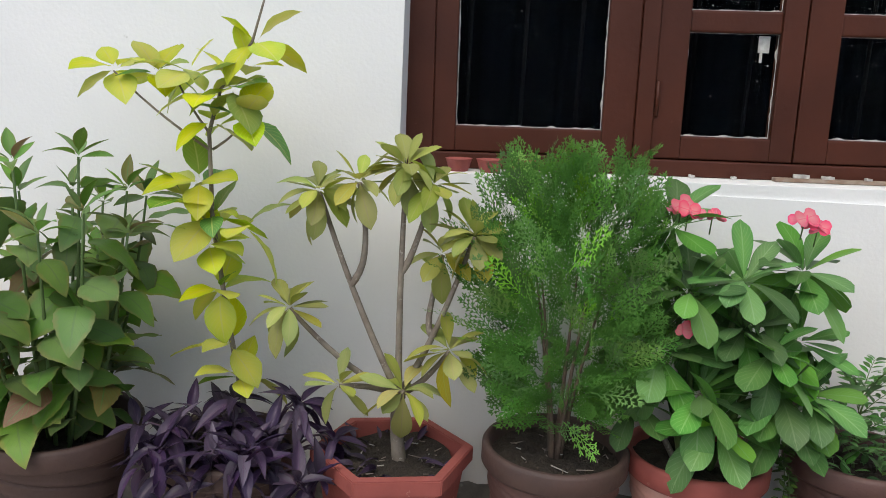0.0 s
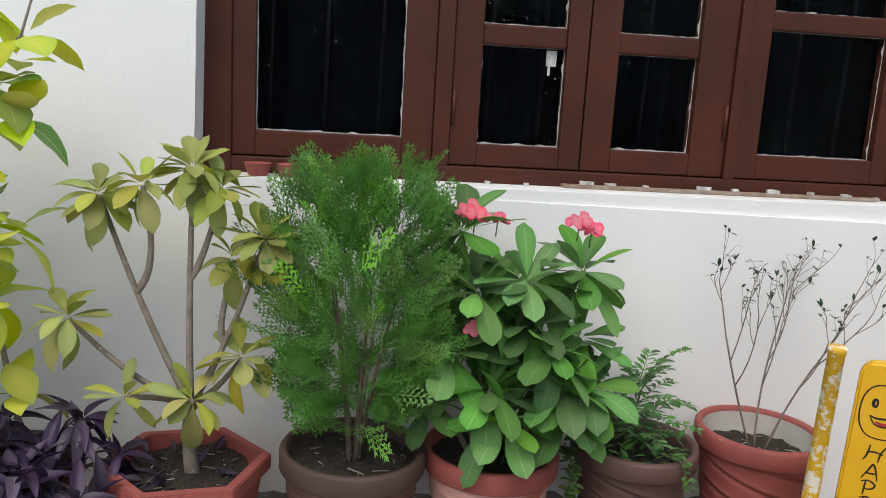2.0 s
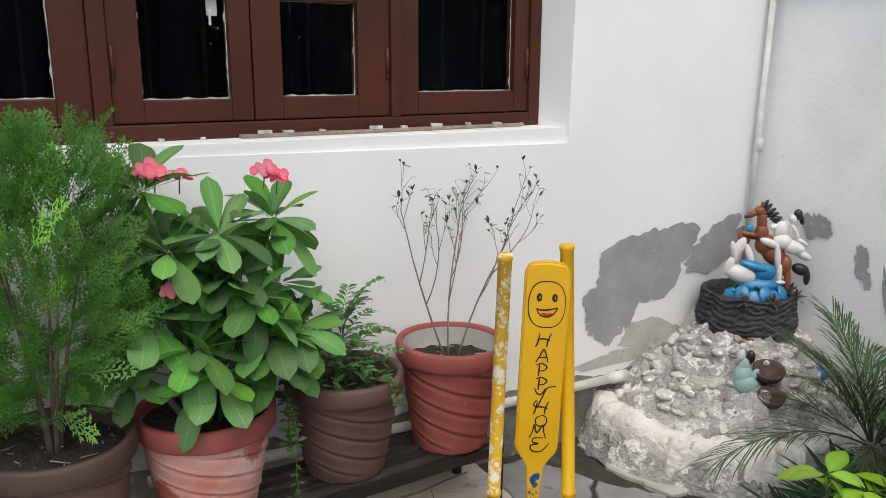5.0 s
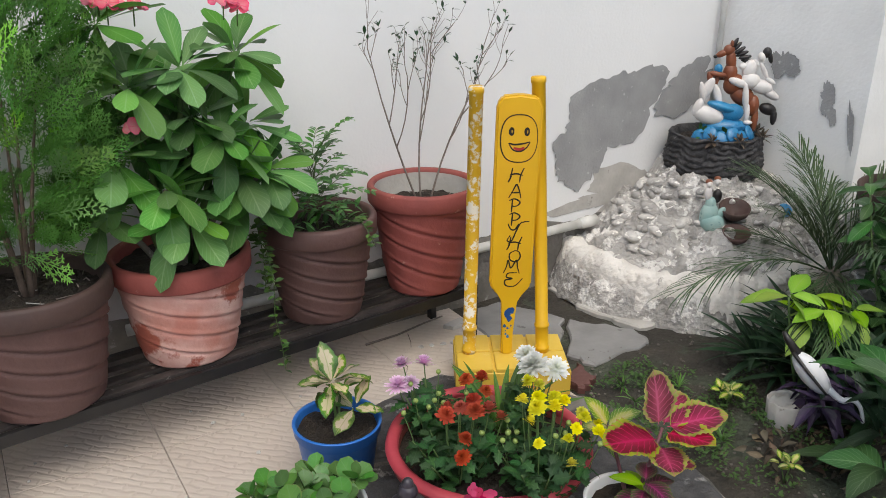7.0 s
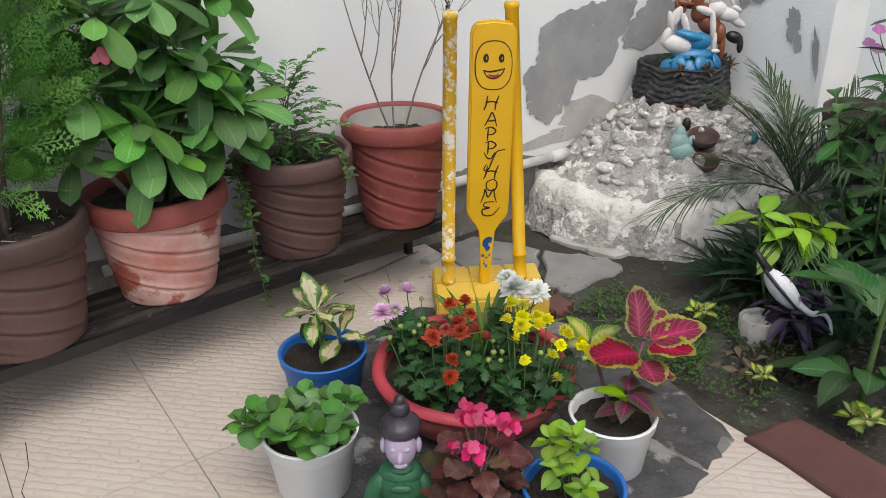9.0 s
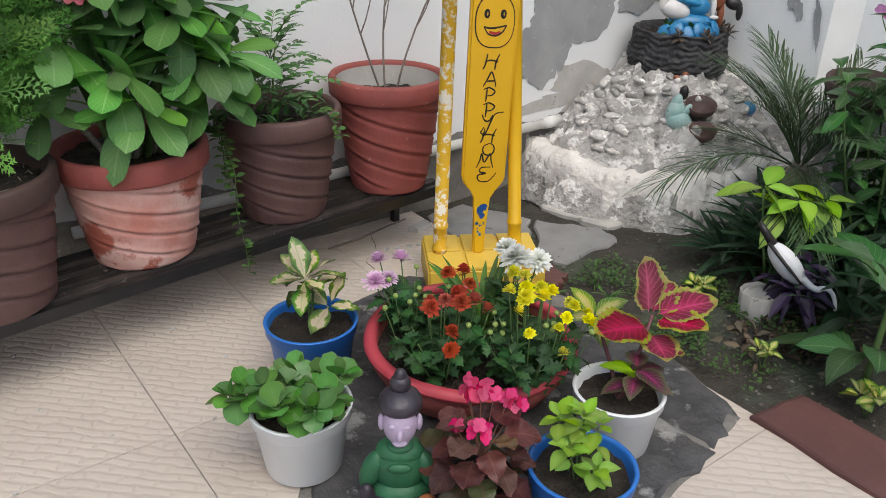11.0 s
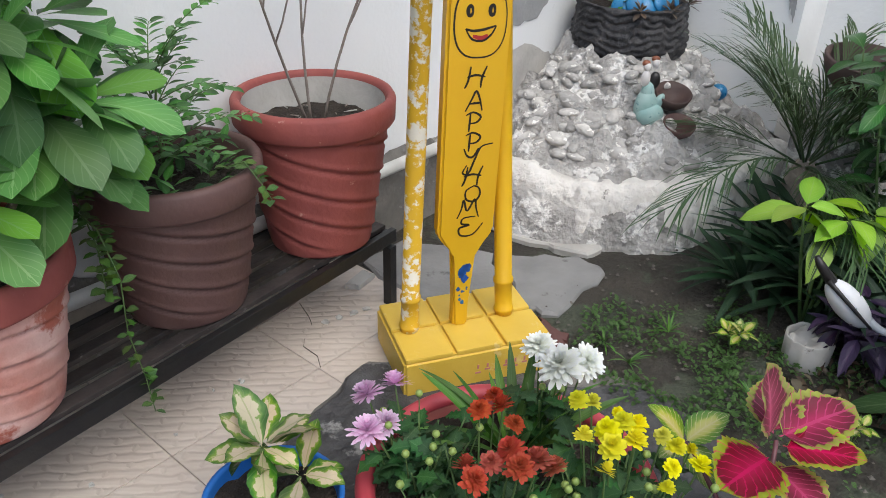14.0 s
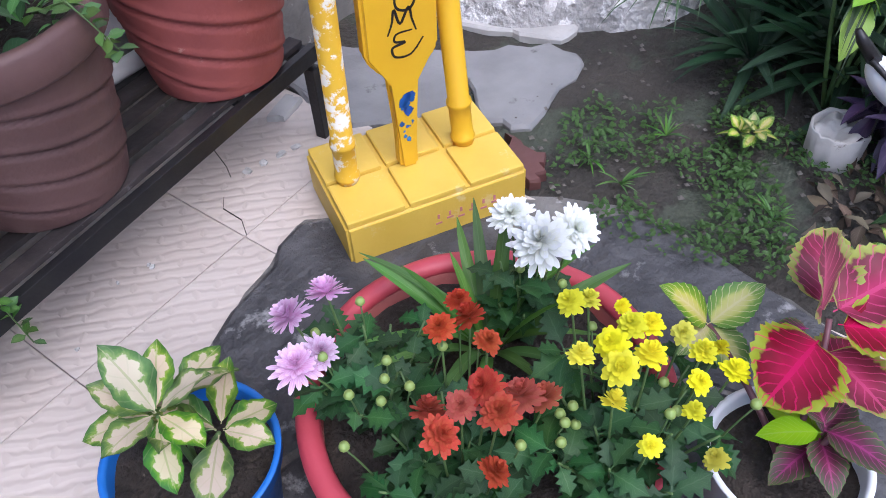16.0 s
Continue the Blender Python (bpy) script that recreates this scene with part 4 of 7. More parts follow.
COL2 = [leaf_mesh("coleus_leaf", 0.095, 0.066, G_COL2, 0.75, 0.8, 0.25, 0.2, serr=0.08, lobes=9, stalk=0.05)]
G_COL3 = leaf_mat("dark_coleus_leaf", ((0.0, (0.22, 0.03, 0.10)), (0.3, (0.10, 0.03, 0.045)), (0.75, (0.07, 0.075, 0.04)), (1.0, (0.09, 0.14, 0.04))), (0.34, 0.05, 0.17), 0.12, 0.01, 0.25, nscale=45, veins=8, vw=0.9)
COL3 = [leaf_mesh("coleus_leaf", 0.085, 0.058, G_COL3, 0.75, 0.8, 0.45, 0.2, serr=0.08, lobes=9, stalk=0.05)]
G_LIME = leaf_mat("lime_leaf", ((0.0, (0.32, 0.52, 0.055)), (1.0, (0.23, 0.42, 0.04))), (0.32, 0.48, 0.11), 0.1, 0.015, 0.25, trans=0.3)
LIMEL = [leaf_mesh("lime_leaf", 0.058, 0.040, G_LIME, 0.78, 0.85, b, 0.2, serr=0.07, lobes=8, stalk=0.08, seed=i) for i, b in enumerate((0.15, 0.4))]
LIMEB = [leaf_mesh("lime_leaf", 0.125, 0.062, G_LIME, 0.9, 0.85, b, 0.15, wave=0.02, stalk=0.06, seed=i) for i, b in enumerate((0.25, 0.5))]
G_MUM = leaf_mat("mum_leaf", ((0.0, (0.045, 0.115, 0.035)), (1.0, (0.03, 0.085, 0.028))), (0.075, 0.15, 0.06), 0.1, 0.015, 0.35, rough=0.55)
MUM = [leaf_mesh("lobed_leaf", 0.046, 0.034, G_MUM, 0.95, 0.7, b, 0.2, serr=0.5, lobes=4, stalk=0.15, seed=i) for i, b in enumerate((0.2, 0.5))]
G_BEG = leaf_mat("bronze_begonia_leaf", ((0.0, (0.115, 0.045, 0.040)), (0.8, (0.085, 0.034, 0.030)), (1.0, (0.15, 0.045, 0.045))), (0.16, 0.08, 0.06), 0.14, 0.02, 0.4, rough=0.3, alt=((0.085, 0.10, 0.035), 0.3), veins=5)
BEG = [leaf_mesh("bronze_leaf", 0.068, 0.062, G_BEG, 0.8, 0.55, b, 0.15, serr=0.10, lobes=9, wave=0.06, stalk=0.08, seed=i) for i, b in enumerate((0.2, 0.5))]
G_DRK = leaf_mat("dark_blade_leaf", ((0.0, (0.035, 0.075, 0.035)), (1.0, (0.025, 0.058, 0.028))), (0.05, 0.095, 0.05), 0.08, 0.015, 0.3, rough=0.4)
DRK = [leaf_mesh("blade_leaf", 0.30, 0.034, G_DRK, 0.85, 0.7, b, 0.35, stalk=0.02, n=9, seed=i) for i, b in enumerate((0.35, 0.6, 0.15))]
G_VIN = leaf_mat("glossy_green_leaf", ((0.0, (0.06, 0.15, 0.04)), (1.0, (0.04, 0.115, 0.03))), (0.16, 0.26, 0.12), 0.08, 0.015, 0.3, rough=0.32)
VIN = [leaf_mesh("glossy_leaf", 0.075, 0.030, G_VIN, 1.1, 0.75, b, 0.2, stalk=0.06, seed=i) for i, b in enumerate((0.2, 0.45))]
BIGL = [leaf_mesh("big_leaf", 0.20, 0.095, G_VIN, 0.85, 0.85, b, 0.15, wave=0.04, stalk=0.08, n=8, seed=i) for i, b in enumerate((0.35, 0.6))]
G_STR = leaf_mat("strap_leaf", ((0.0, (0.10, 0.21, 0.045)), (1.0, (0.075, 0.17, 0.035))), (0.14, 0.26, 0.07), 0.08, 0.015, 0.25, veins=1)
STR = [leaf_mesh("strap_leaf", 0.19, 0.020, G_STR, 0.8, 0.6, b, 0.3, stalk=0.02, n=9, seed=i) for i, b in enumerate((0.35, 0.6, 0.15))]
G_WEED = leaf_mat("weed_leaf", ((0.0, (0.10, 0.19, 0.045)), (1.0, (0.07, 0.14, 0.035))), (0.10, 0.17, 0.05), 0.08, 0.02, 0.35)
WEED = [leaf_mesh("weed_leaf", 0.026, 0.015, G_WEED, 0.9, 0.8, 0.2, 0.2, n=3, stalk=0.1)]


def petal_mat(name, c1, c2, vary=0.18):
    return leaf_mat(name, ((0.0, c2), (1.0, c1)), c1, 0.12, 0.008, vary, 0.1, rough=0.6, trans=0.3, veins=2, vw=0.0)


def mum_flower(name, material, r, layers=4, per=15, broad=0.105):
    """A daisy-like head of many strap petals in layers, opening upwards."""
    verts, faces, uvs = [], [], []
    rnd = random.Random(len(name) + int(r * 1e4))
    for q in range(layers):
        el = radians(8 + 66 * q / max(layers - 1, 1))
        ln = r * (1.0 - 0.45 * q / layers)
        for k in range(per - 2 * q):
            a = 2 * math.pi * (k + 0.5 * (q % 2)) / (per - 2 * q) + rnd.uniform(-0.12, 0.12)
            e = el + rnd.uniform(-0.15, 0.15)
            L = ln * rnd.uniform(0.85, 1.08)
            w = r * broad
            ca, sa = math.cos(a), math.sin(a)
            i0 = len(verts)
            for t, hw in ((0.06, 0.35), (0.45, 1.0), (0.82, 1.05), (1.0, 0.4)):
                rad, h = L * t * math.cos(e), L * t * math.sin(e) - 0.12 * L * t * t + 0.002 * q
                for s in (-1, 1):
                    verts.append((rad * ca - s * hw * w * sa, rad * sa + s * hw * w * ca, h))
                    uvs.append((0.5 + s * 0.3, t))
            for t in range(3):
                faces.append((i0 + 2 * t, i0 + 2 * t + 1, i0 + 2 * t + 3, i0 + 2 * t + 2))
    me = bpy.data.meshes.new(name)
    me.from_pydata(verts, [], faces)
    ul = me.uv_layers.new(name="UVMap")
    flat = []
    for p in me.polygons:
        for vi in p.vertices:
            flat += uvs[vi]
    ul.data.foreach_set("uv", flat)
    me.materials.append(material)
    me.shade_smooth()
    return me


def petal_flower(name, material, r, n=5, cup=0.3, width=0.85, seed=0):
    """A flower of n broad rounded petals."""
    verts, faces, uvs = [], [], []
    for k in range(n):
        a = 2 * math.pi * k / n + seed
        ca, sa = math.cos(a), math.sin(a)
        i0 = len(verts)
        for t in (0.05, 0.35, 0.65, 0.88, 1.0):
            hw = r * width * 0.55 * math.sin(math.pi * min(t * 0.86 + 0.06, 1)) ** 0.6
            for s in (-1, 0, 1):
                rad = r * t
                verts.append((rad * ca - s * hw * sa, rad * sa + s * hw * ca, cup * r * t * t + 0.1 * r * abs(s) + 0.003 * (k % 2)))
                uvs.append((0.5 + 0.5 * s, t))
        for t in range(4):
            for s in range(2):
                b = i0 + 3 * t + s
                faces.append((b, b + 1, b + 4, b + 3))
    me = bpy.data.meshes.new(name)
    me.from_pydata(verts, [], faces)
    ul = me.uv_layers.new(name="UVMap")
    flat = []
    for p in me.polygons:
        for vi in p.vertices:
            flat += uvs[vi]
    ul.data.foreach_set("uv", flat)
    me.materials.append(material)
    me.shade_smooth()
    return me


M_PINKR = petal_mat("coral_pink_petal", (0.84, 0.12, 0.24), (0.80, 0.30, 0.34))
M_WHITE = petal_mat("white_petal", (0.80, 0.81, 0.82), (0.72, 0.74, 0.62))
M_LILAC = petal_mat("lilac_petal", (0.82, 0.64, 0.80), (0.66, 0.36, 0.58))
M_RED = petal_mat("brick_red_petal", (0.48, 0.055, 0.035), (0.50, 0.12, 0.05))
M_YELP = petal_mat("yellow_petal", (0.84, 0.80, 0.03), (0.80, 0.74, 0.03))
M_MAG = petal_mat("magenta_petal", (0.70, 0.04, 0.19), (0.66, 0.08, 0.20))
M_VIO = petal_mat("violet_pink_petal", (0.62, 0.22, 0.55), (0.70, 0.35, 0.6))
FL_EUP = petal_flower("flower", M_PINKR, 0.026, 2, 0.15, 1.5)
FL_WHITE = mum_flower("white_flower", M_WHITE, 0.038, 6, 20, 0.10)
FL_LILAC = mum_flower("lilac_flower", M_LILAC, 0.030, 4, 20, 0.10)
FL_RED = mum_flower("red_flower", M_RED, 0.022, 5, 15, 0.15)
FL_YEL = mum_flower("yellow_flower", M_YELP, 0.0155, 5, 12, 0.19)
FL_BEG = petal_flower("pink_flower", M_MAG, 0.015, 4, 0.2, 1.0)
FL_VIN = petal_flower("violet_flower", M_VIO, 0.022, 5, 0.05, 0.95)
BUD = mat("green_bud", (0.20, 0.30, 0.07), (0.30, 0.36, 0.10), 60, 0.5, 0.2, 90)
bm = lathe([(0, 0), (0.004, 0.001), (0.0065, 0.005), (0.005, 0.010), (0, 0.012)], 10)
ME_BUD = bpy.data.meshes.new("bud")
bm.to_mesh(ME_BUD)
bm.free()
ME_BUD.materials.append(BUD)
ME_BUD.shade_smooth()

# ---- spurge with coral flowers ----
b0 = Vector((0.730, 1.88, RT + 0.255))
eup = plant_at("crown_of_thorns", *b0, "dense green spurge shrub with coral-pink flowers in a clay pot")
rnd = random.Random(3)
heads = [(-0.125, -0.03, 0.64, 14), (0.175, -0.05, 0.55, 15), (-0.14, -0.09, 0.33, 12), (0.05, -0.08, 0.40, 12), (0.20, -0.02, 0.36, 10), (-0.04, -0.12, 0.24, 12), (0.14, -0.10, 0.25, 12), (0.0, -0.13, 0.09, 13), (-0.17, -0.05, 0.18, 11), (0.17, -0.06, 0.13, 11), (0.02, 0.05, 0.46, 11), (-0.05, 0.02, 0.44, 10), (0.09, 0.04, 0.30, 9), (0.21, -0.08, 0.24, 11), (0.10, -0.13, 0.36, 11), (-0.09, -0.12, 0.50, 10), (0.03, -0.10, 0.53, 10)]
for hx, hy, hz, nl in heads:
    hz = max(hz * 0.93, 0.155)
    c = Vector((hx, hy, hz))
    stem(eup, ((hx * 0.25, hy * 0.25, -0.02), (hx * 0.6, hy * 0.5, hz * 0.6), c), 0.009, 0.006, GREENSTEM if hz > 0.3 else BARK, "branch")
    ring_of(eup, "leaf", EUP, c, (hx * 1.0, hy * 1.2 - 0.22, 0.45), nl + 3, -35 if hz > 0.25 else -12, 42, 0.75, 1.05, rnd.uniform(0, 6), 0.006, rnd)
for hx, hy, hz, tilt in ((-0.115, -0.05, 0.655, 30), (-0.10, -0.06, 0.645, -10), (0.145, -0.10, 0.648, 20), (0.178, -0.095, 0.632, -25), (-0.07, -0.165, 0.405, 35), (-0.088, -0.17, 0.392, 0), (-0.045, -0.06, 0.64, 15)):
    f = place("flower", FL_EUP, eup, facing((hx, hy, hz), (0.1, -0.85, 0.55), tilt, 1.0 if hx != -0.045 else 0.5), "coral-pink flower")
    for k in range(2):
        place("flower", FL_EUP, eup, facing((hx + 0.012 * (k * 2 - 1), hy + 0.006, hz - 0.006), (0.4 * (k * 2 - 1), -0.5, 0.7), tilt + 70 * k, 0.8))
    part("flower_stalk", tube([(hx, hy + 0.012, hz - 0.05), (hx, hy, hz)], 0.0018, seg=5), GREENSTEM, eup)

# ---- thuja ----
G_THU = leaf_mat("thuja_scale", ((0.0, (0.15, 0.34, 0.08)), (1.0, (0.10, 0.26, 0.065))), (0.08, 0.19, 0.06), 0.08, 0.02, 0.60, alt=((0.30, 0.52, 0.07), 0.45), rough=0.6, veins=1)


def thuja_spray(seed, L=0.115):
    """A flat feathery spray: an axis with side twigs, each edged with short scale tips."""
    rnd = random.Random(seed)
    verts, faces = [], []

    def strip(p, d, ln, w, nrm):
        s = d.cross(nrm).normalized() * w
        i = len(verts)
        verts.extend([p - s, p + s, p + d * ln * 0.6 + s * 0.9, p + d * ln, p + d * ln * 0.6 - s * 0.9])
        faces.append((i, i + 1, i + 2, i + 3, i + 4))

    nz = Vector((0, 0, 1))
    ax = Vector((0, 1, 0))
    strip(Vector((0, 0, 0)), ax, L, 0.0015, nz)
    m = 7
    for k in range(m):
        t = (k + 1.2) / (m + 1)
        for s in (-1, 1):
            a = radians(rnd.uniform(32, 48)) * s
            d = Vector((math.sin(a), math.cos(a), rnd.uniform(-0.12, 0.12)))
            ln = L * 0.42 * (1 - t) ** 0.7 * rnd.uniform(0.7, 1.1) + 0.008
            p = ax * L * t + Vector((0, 0, -0.12 * L * t * t))
            strip(p, d, ln, 0.0014, nz)
            c = max(2, int(ln / 0.014))
            for j in range(c):
                for s2 in (-1, 1):
                    a2 = a + s2 * radians(38)
                    d2 = Vector((math.sin(a2), math.cos(a2), rnd.uniform(-0.2, 0.2)))
                    strip(p + d * ln * (j + 0.8) / (c + 0.3), d2, rnd.uniform(0.007, 0.013), 0.0019, nz)
    me = bpy.data.meshes.new("spray")
    me.from_pydata([tuple(v) for v in verts], [], faces)
    ul = me.uv_layers.new(name="UVMap")
    ul.data.foreach_set("uv", [0.8, 0.3] * len(me.loops))
    me.materials.append(G_THU)
    return me


TBARK = mat("dark_conifer_bark", (0.14, 0.10, 0.075), (0.08, 0.055, 0.042), 40, 0.9, 0.8, 140)
THU = [thuja_spray(i, 0.125) for i in range(4)]
b0 = Vector((0.372, 1.815, RT + 0.272))
thu = plant_at("thuja", *b0, "bushy feathery green thuja in a dark clay pot", "shrub")
rnd = random.Random(5)
for k in range(5):
    a = k * 1.3
    stem(thu, ((0.010 * math.cos(a), 0.010 * math.sin(a), -0.02), (0.022 * math.cos(a), 0.022 * math.sin(a), 0.14), (0.09 * math.cos(a), 0.06 * math.sin(a), 0.45)), 0.008, 0.002, TBARK, "trunk")
for k in range(296):
    t = (k + 0.5) / 296
    h = 0.12 + 0.53 * t ** 0.85
    lobe = -0.085 if rnd.random() < 0.5 else 0.075
    wid = 0.20 * (1 - max(0, (t - 0.55) / 0.45) ** 1.6 * 0.82) * (0.42 + 0.58 * min(1, t / 0.30))
    a = rnd.uniform(0, 2 * math.pi)
    q = wid * math.sqrt(rnd.uniform(0.12, 1.0))
    cx = lobe * max(0, (t - 0.25) / 0.75)
    top = 0.03 if lobe < 0 else 0.0
    p = Vector((cx + q * math.cos(a), 0.85 * q * math.sin(a), h + top * t - 0.03))
    d = Vector((math.cos(a) * (0.55 + 0.45 * (1 - t)) + rnd.uniform(-0.35, 0.35), math.sin(a) * 0.5, 0.10 + 1.25 * t + rnd.uniform(-0.35, 0.35)))
    place("spray", THU[k % 4], thu, orient(p, d, rnd.uniform(-100, 100), rnd.uniform(0.65, 1.1)))
verts, faces = [], []
data = [([v.co.copy() for v in m.vertices], [tuple(q.vertices) for q in m.polygons]) for m in THU]
for k in range(520):
    t = rnd.random()
    a = rnd.uniform(0, 6.28)
    w = 0.19 * (1 - max(0, (t - 0.5) / 0.5) ** 1.5 * 0.7) * (0.42 + 0.58 * min(1, t / 0.30))
    q = w * math.sqrt(rnd.random())
    cx = rnd.choice((-0.085, 0.075)) * max(0, (t - 0.25) / 0.75)
    m = orient((cx + q * math.cos(a), 0.85 * q * math.sin(a), 0.10 + 0.60 * t), (math.cos(a) * 0.7 + rnd.uniform(-0.4, 0.4), math.sin(a) * 0.5, 0.15 + 1.1 * t), rnd.uniform(-100, 100), rnd.uniform(0.5, 0.9))
    sv, sf = data[k % 4]
    i = len(verts)
    verts += [tuple(m @ v) for v in sv]
    faces += [tuple(i + j for j in f) for f in sf]
me = bpy.data.meshes.new("inner_sprays")
me.from_pydata(verts, [], faces)
me.uv_layers.new(name="UVMap")
me.materials.append(G_THU)
place("inner_sprays", me, thu)["kind"] = "stuff"

# ---- curry plant, vine and sorrel in the brown pot ----
b0 = Vector((1.13, 1.915, RT + 0.255))
cur = plant_at("curry_plant", *b0, "young curry-leaf plant with feathery fronds in a brown pot")
rnd = random.Random(6)
stem(cur, ((0, 0, 0), (-0.02, 0, 0.1), (0.0, -0.01, 0.2)), 0.004, 0.002, GREENSTEM)


def frond(plant, p, d, L, pairs=7, s=1.0, droop=0.5):
    p, d = Vector(p), Vector(d).normalized()
    end = p + d * L + Vector((0, 0, -droop * L * 0.4))
    pts = bezier(p, p + d * L * 0.6 + Vector((0, 0, 0.1 * L)), end, 8)
    part("frond_axis", tube(pts, 0.0014, 0.0007, 5), GREENSTEM, plant)
    side = d.cross(Vector((0, 0, 1))).normalized()
    for k in range(pairs):
        t = 0.18 + 0.8 * k / (pairs - 1)
        i = min(int(t * 7), 6)
        q = pts[i].lerp(pts[i + 1], t * 7 - i)
        tg = (pts[i + 1] - pts[i]).normalized()
        for sd in (-1, 1):
            place("leaflet", CUR, plant, orient(q, tg * 0.65 + side * sd, rnd.uniform(-25, 25), s * rnd.uniform(0.8, 1.1) * (1 - 0.35 * t)))


for k in range(27):
    a = k * 2.4
    h = 0.03 + 0.17 * k / 26
    frond(cur, (-0.01, 0, h), (math.cos(a), 0.8 * math.sin(a) - 0.15, 0.55 if k < 20 else 1.4), 0.13 + 0.03 * (k % 3), 7)
for k in range(80):
    a, q = rnd.uniform(0, 6.28), 0.13 * math.sqrt(rnd.random())
    place("leaflet", CUR, cur, orient((q * math.cos(a), q * math.sin(a), 0.005 + rnd.uniform(0, 0.05)), (rnd.uniform(-1, 1), rnd.uniform(-1, 0.6), 0.5), 0, rnd.uniform(0.7, 1.1)))
G_SOR = leaf_mat("grey_green_leaf", ((0.0, (0.05, 0.125, 0.05)), (1.0, (0.045, 0.11, 0.05))), (0.08, 0.16, 0.08), 0.06, 0.01, 0.2, rough=0.5)
SOR = leaf_mesh("cup_leaf", 0.07, 0.066, G_SOR, 0.9, 0.5, 0.4, 0.5, stalk=0.1)
for q, d, s in (((-0.05, -0.10, 0.0), (-0.2, -0.5, 0.7), 0.9), ((-0.095, -0.08, -0.01), (-0.6, -0.4, 0.7), 0.6), ((-0.03, -0.11, 0.0), (0.6, -0.5, 0.7), 0.8)):
    place("leaf", SOR, cur, orient(q, d, 0, s))


def vine(name, pts, n, label, seed, s=0.7):
    """A trailing shoot with small leaves."""
    p0 = Vector(pts[0])
    v = plant_at(name, *p0, label, "vine")
    loc = [Vector(p) - p0 for p in pts]
    line = []
    for i in range(len(loc) - 1):
        line += [loc[i].lerp(loc[i + 1], k / 4) for k in range(4)]
    line.append(loc[-1])
    part("stem", tube(line, 0.0016, 0.001, 5), GREENSTEM, v)
    rnd = random.Random(seed)
    for k in range(n):
        t = (k + rnd.random()) / n * (len(line) - 1)
        i = min(int(t), len(line) - 2)
        q = line[i].lerp(line[i + 1], t - i)
        a = rnd.uniform(0, 6.28)
        place("leaf", WEED[0], v, orient(q, (math.cos(a), math.sin(a) - 0.3, rnd.uniform(-0.3, 0.5)), rnd.uniform(-40, 40), rnd.uniform(s, s * 1.5)))
    return v


vine("trailing_vine", [(0.925, 1.88, 0.50), (0.93, 1.80, 0.48), (0.935, 1.765, 0.40), (0.930, 1.765, 0.30), (0.938, 1.750, 0.21), (0.944, 1.752, 0.13)], 46, "small-leaved green vine trailing down between pots", 1)
vine("trailing_vine", [(0.985, 1.93, 0.50), (0.94, 1.88, 0.515), (0.925, 1.80, 0.45), (0.92, 1.79, 0.36)], 60, "small-leaved green vine trailing down between pots", 2, 0.9)
vine("trailing_vine", [(1.18, 1.84, 0.49), (1.19, 1.765, 0.525), (1.20, 1.735, 0.49), (1.215, 1.725, 0.45)], 22, "small-leaved shoot hanging over the pot rim", 3, 0.8)

# ---- bare twiggy shrub in the red pot ----
b0 = Vector((1.483, 1.922, RT + 0.262))
tw = plant_at("twiggy_shrub", *b0, "nearly leafless twiggy shrub in a red clay pot", "shrub")
rnd = random.Random(9)
LEAFT = leaf_mesh("tiny_leaf", 0.022, 0.009, G_DRK, 0.9, 0.8, 0.2, 0.2, n=3)


def twig(p, d, L, r, depth):
    d = Vector(d).normalized()
    bend = Vector((rnd.uniform(-0.25, 0.25), rnd.uniform(-0.2, 0.2), rnd.uniform(0.1, 0.4)))
    end = p + (d + bend).normalized() * L
    pts = bezier(p, p + d * L * 0.5, end, 6)
    part("twig", tube(pts, r, r * 0.7, 5), TWIG, tw)
    if depth == 0:
        for k in range(3):
            if rnd.random() < 0.8:
                place("leaf", LEAFT, tw, orient(end, (rnd.uniform(-1, 1), rnd.uniform(-1, 1), rnd.uniform(-0.2, 1)), 0, rnd.uniform(0.6, 1.2)))
        return
    for k in range(3):
        a = (end - p).normalized()
        w = Vector((rnd.uniform(-1.2, 1.2), rnd.uniform(-0.5, 0.5), rnd.uniform(0.0, 0.5)))
        twig(pts[3 + min(k, 2)], a + w * 0.75, L * rnd.uniform(0.42, 0.62), r * 0.62, depth - 1)


twig(Vector((-0.01, 0, -0.01)), (-0.42, 0, 1), 0.37, 0.0034, 3)
twig(Vector((0.02, 0, -0.01)), (0.22, -0.05, 1), 0.36, 0.0034, 3)
twig(Vector((0.0, 0.01, -0.01)), (-0.08, 0.05, 1), 0.33, 0.0034, 3)

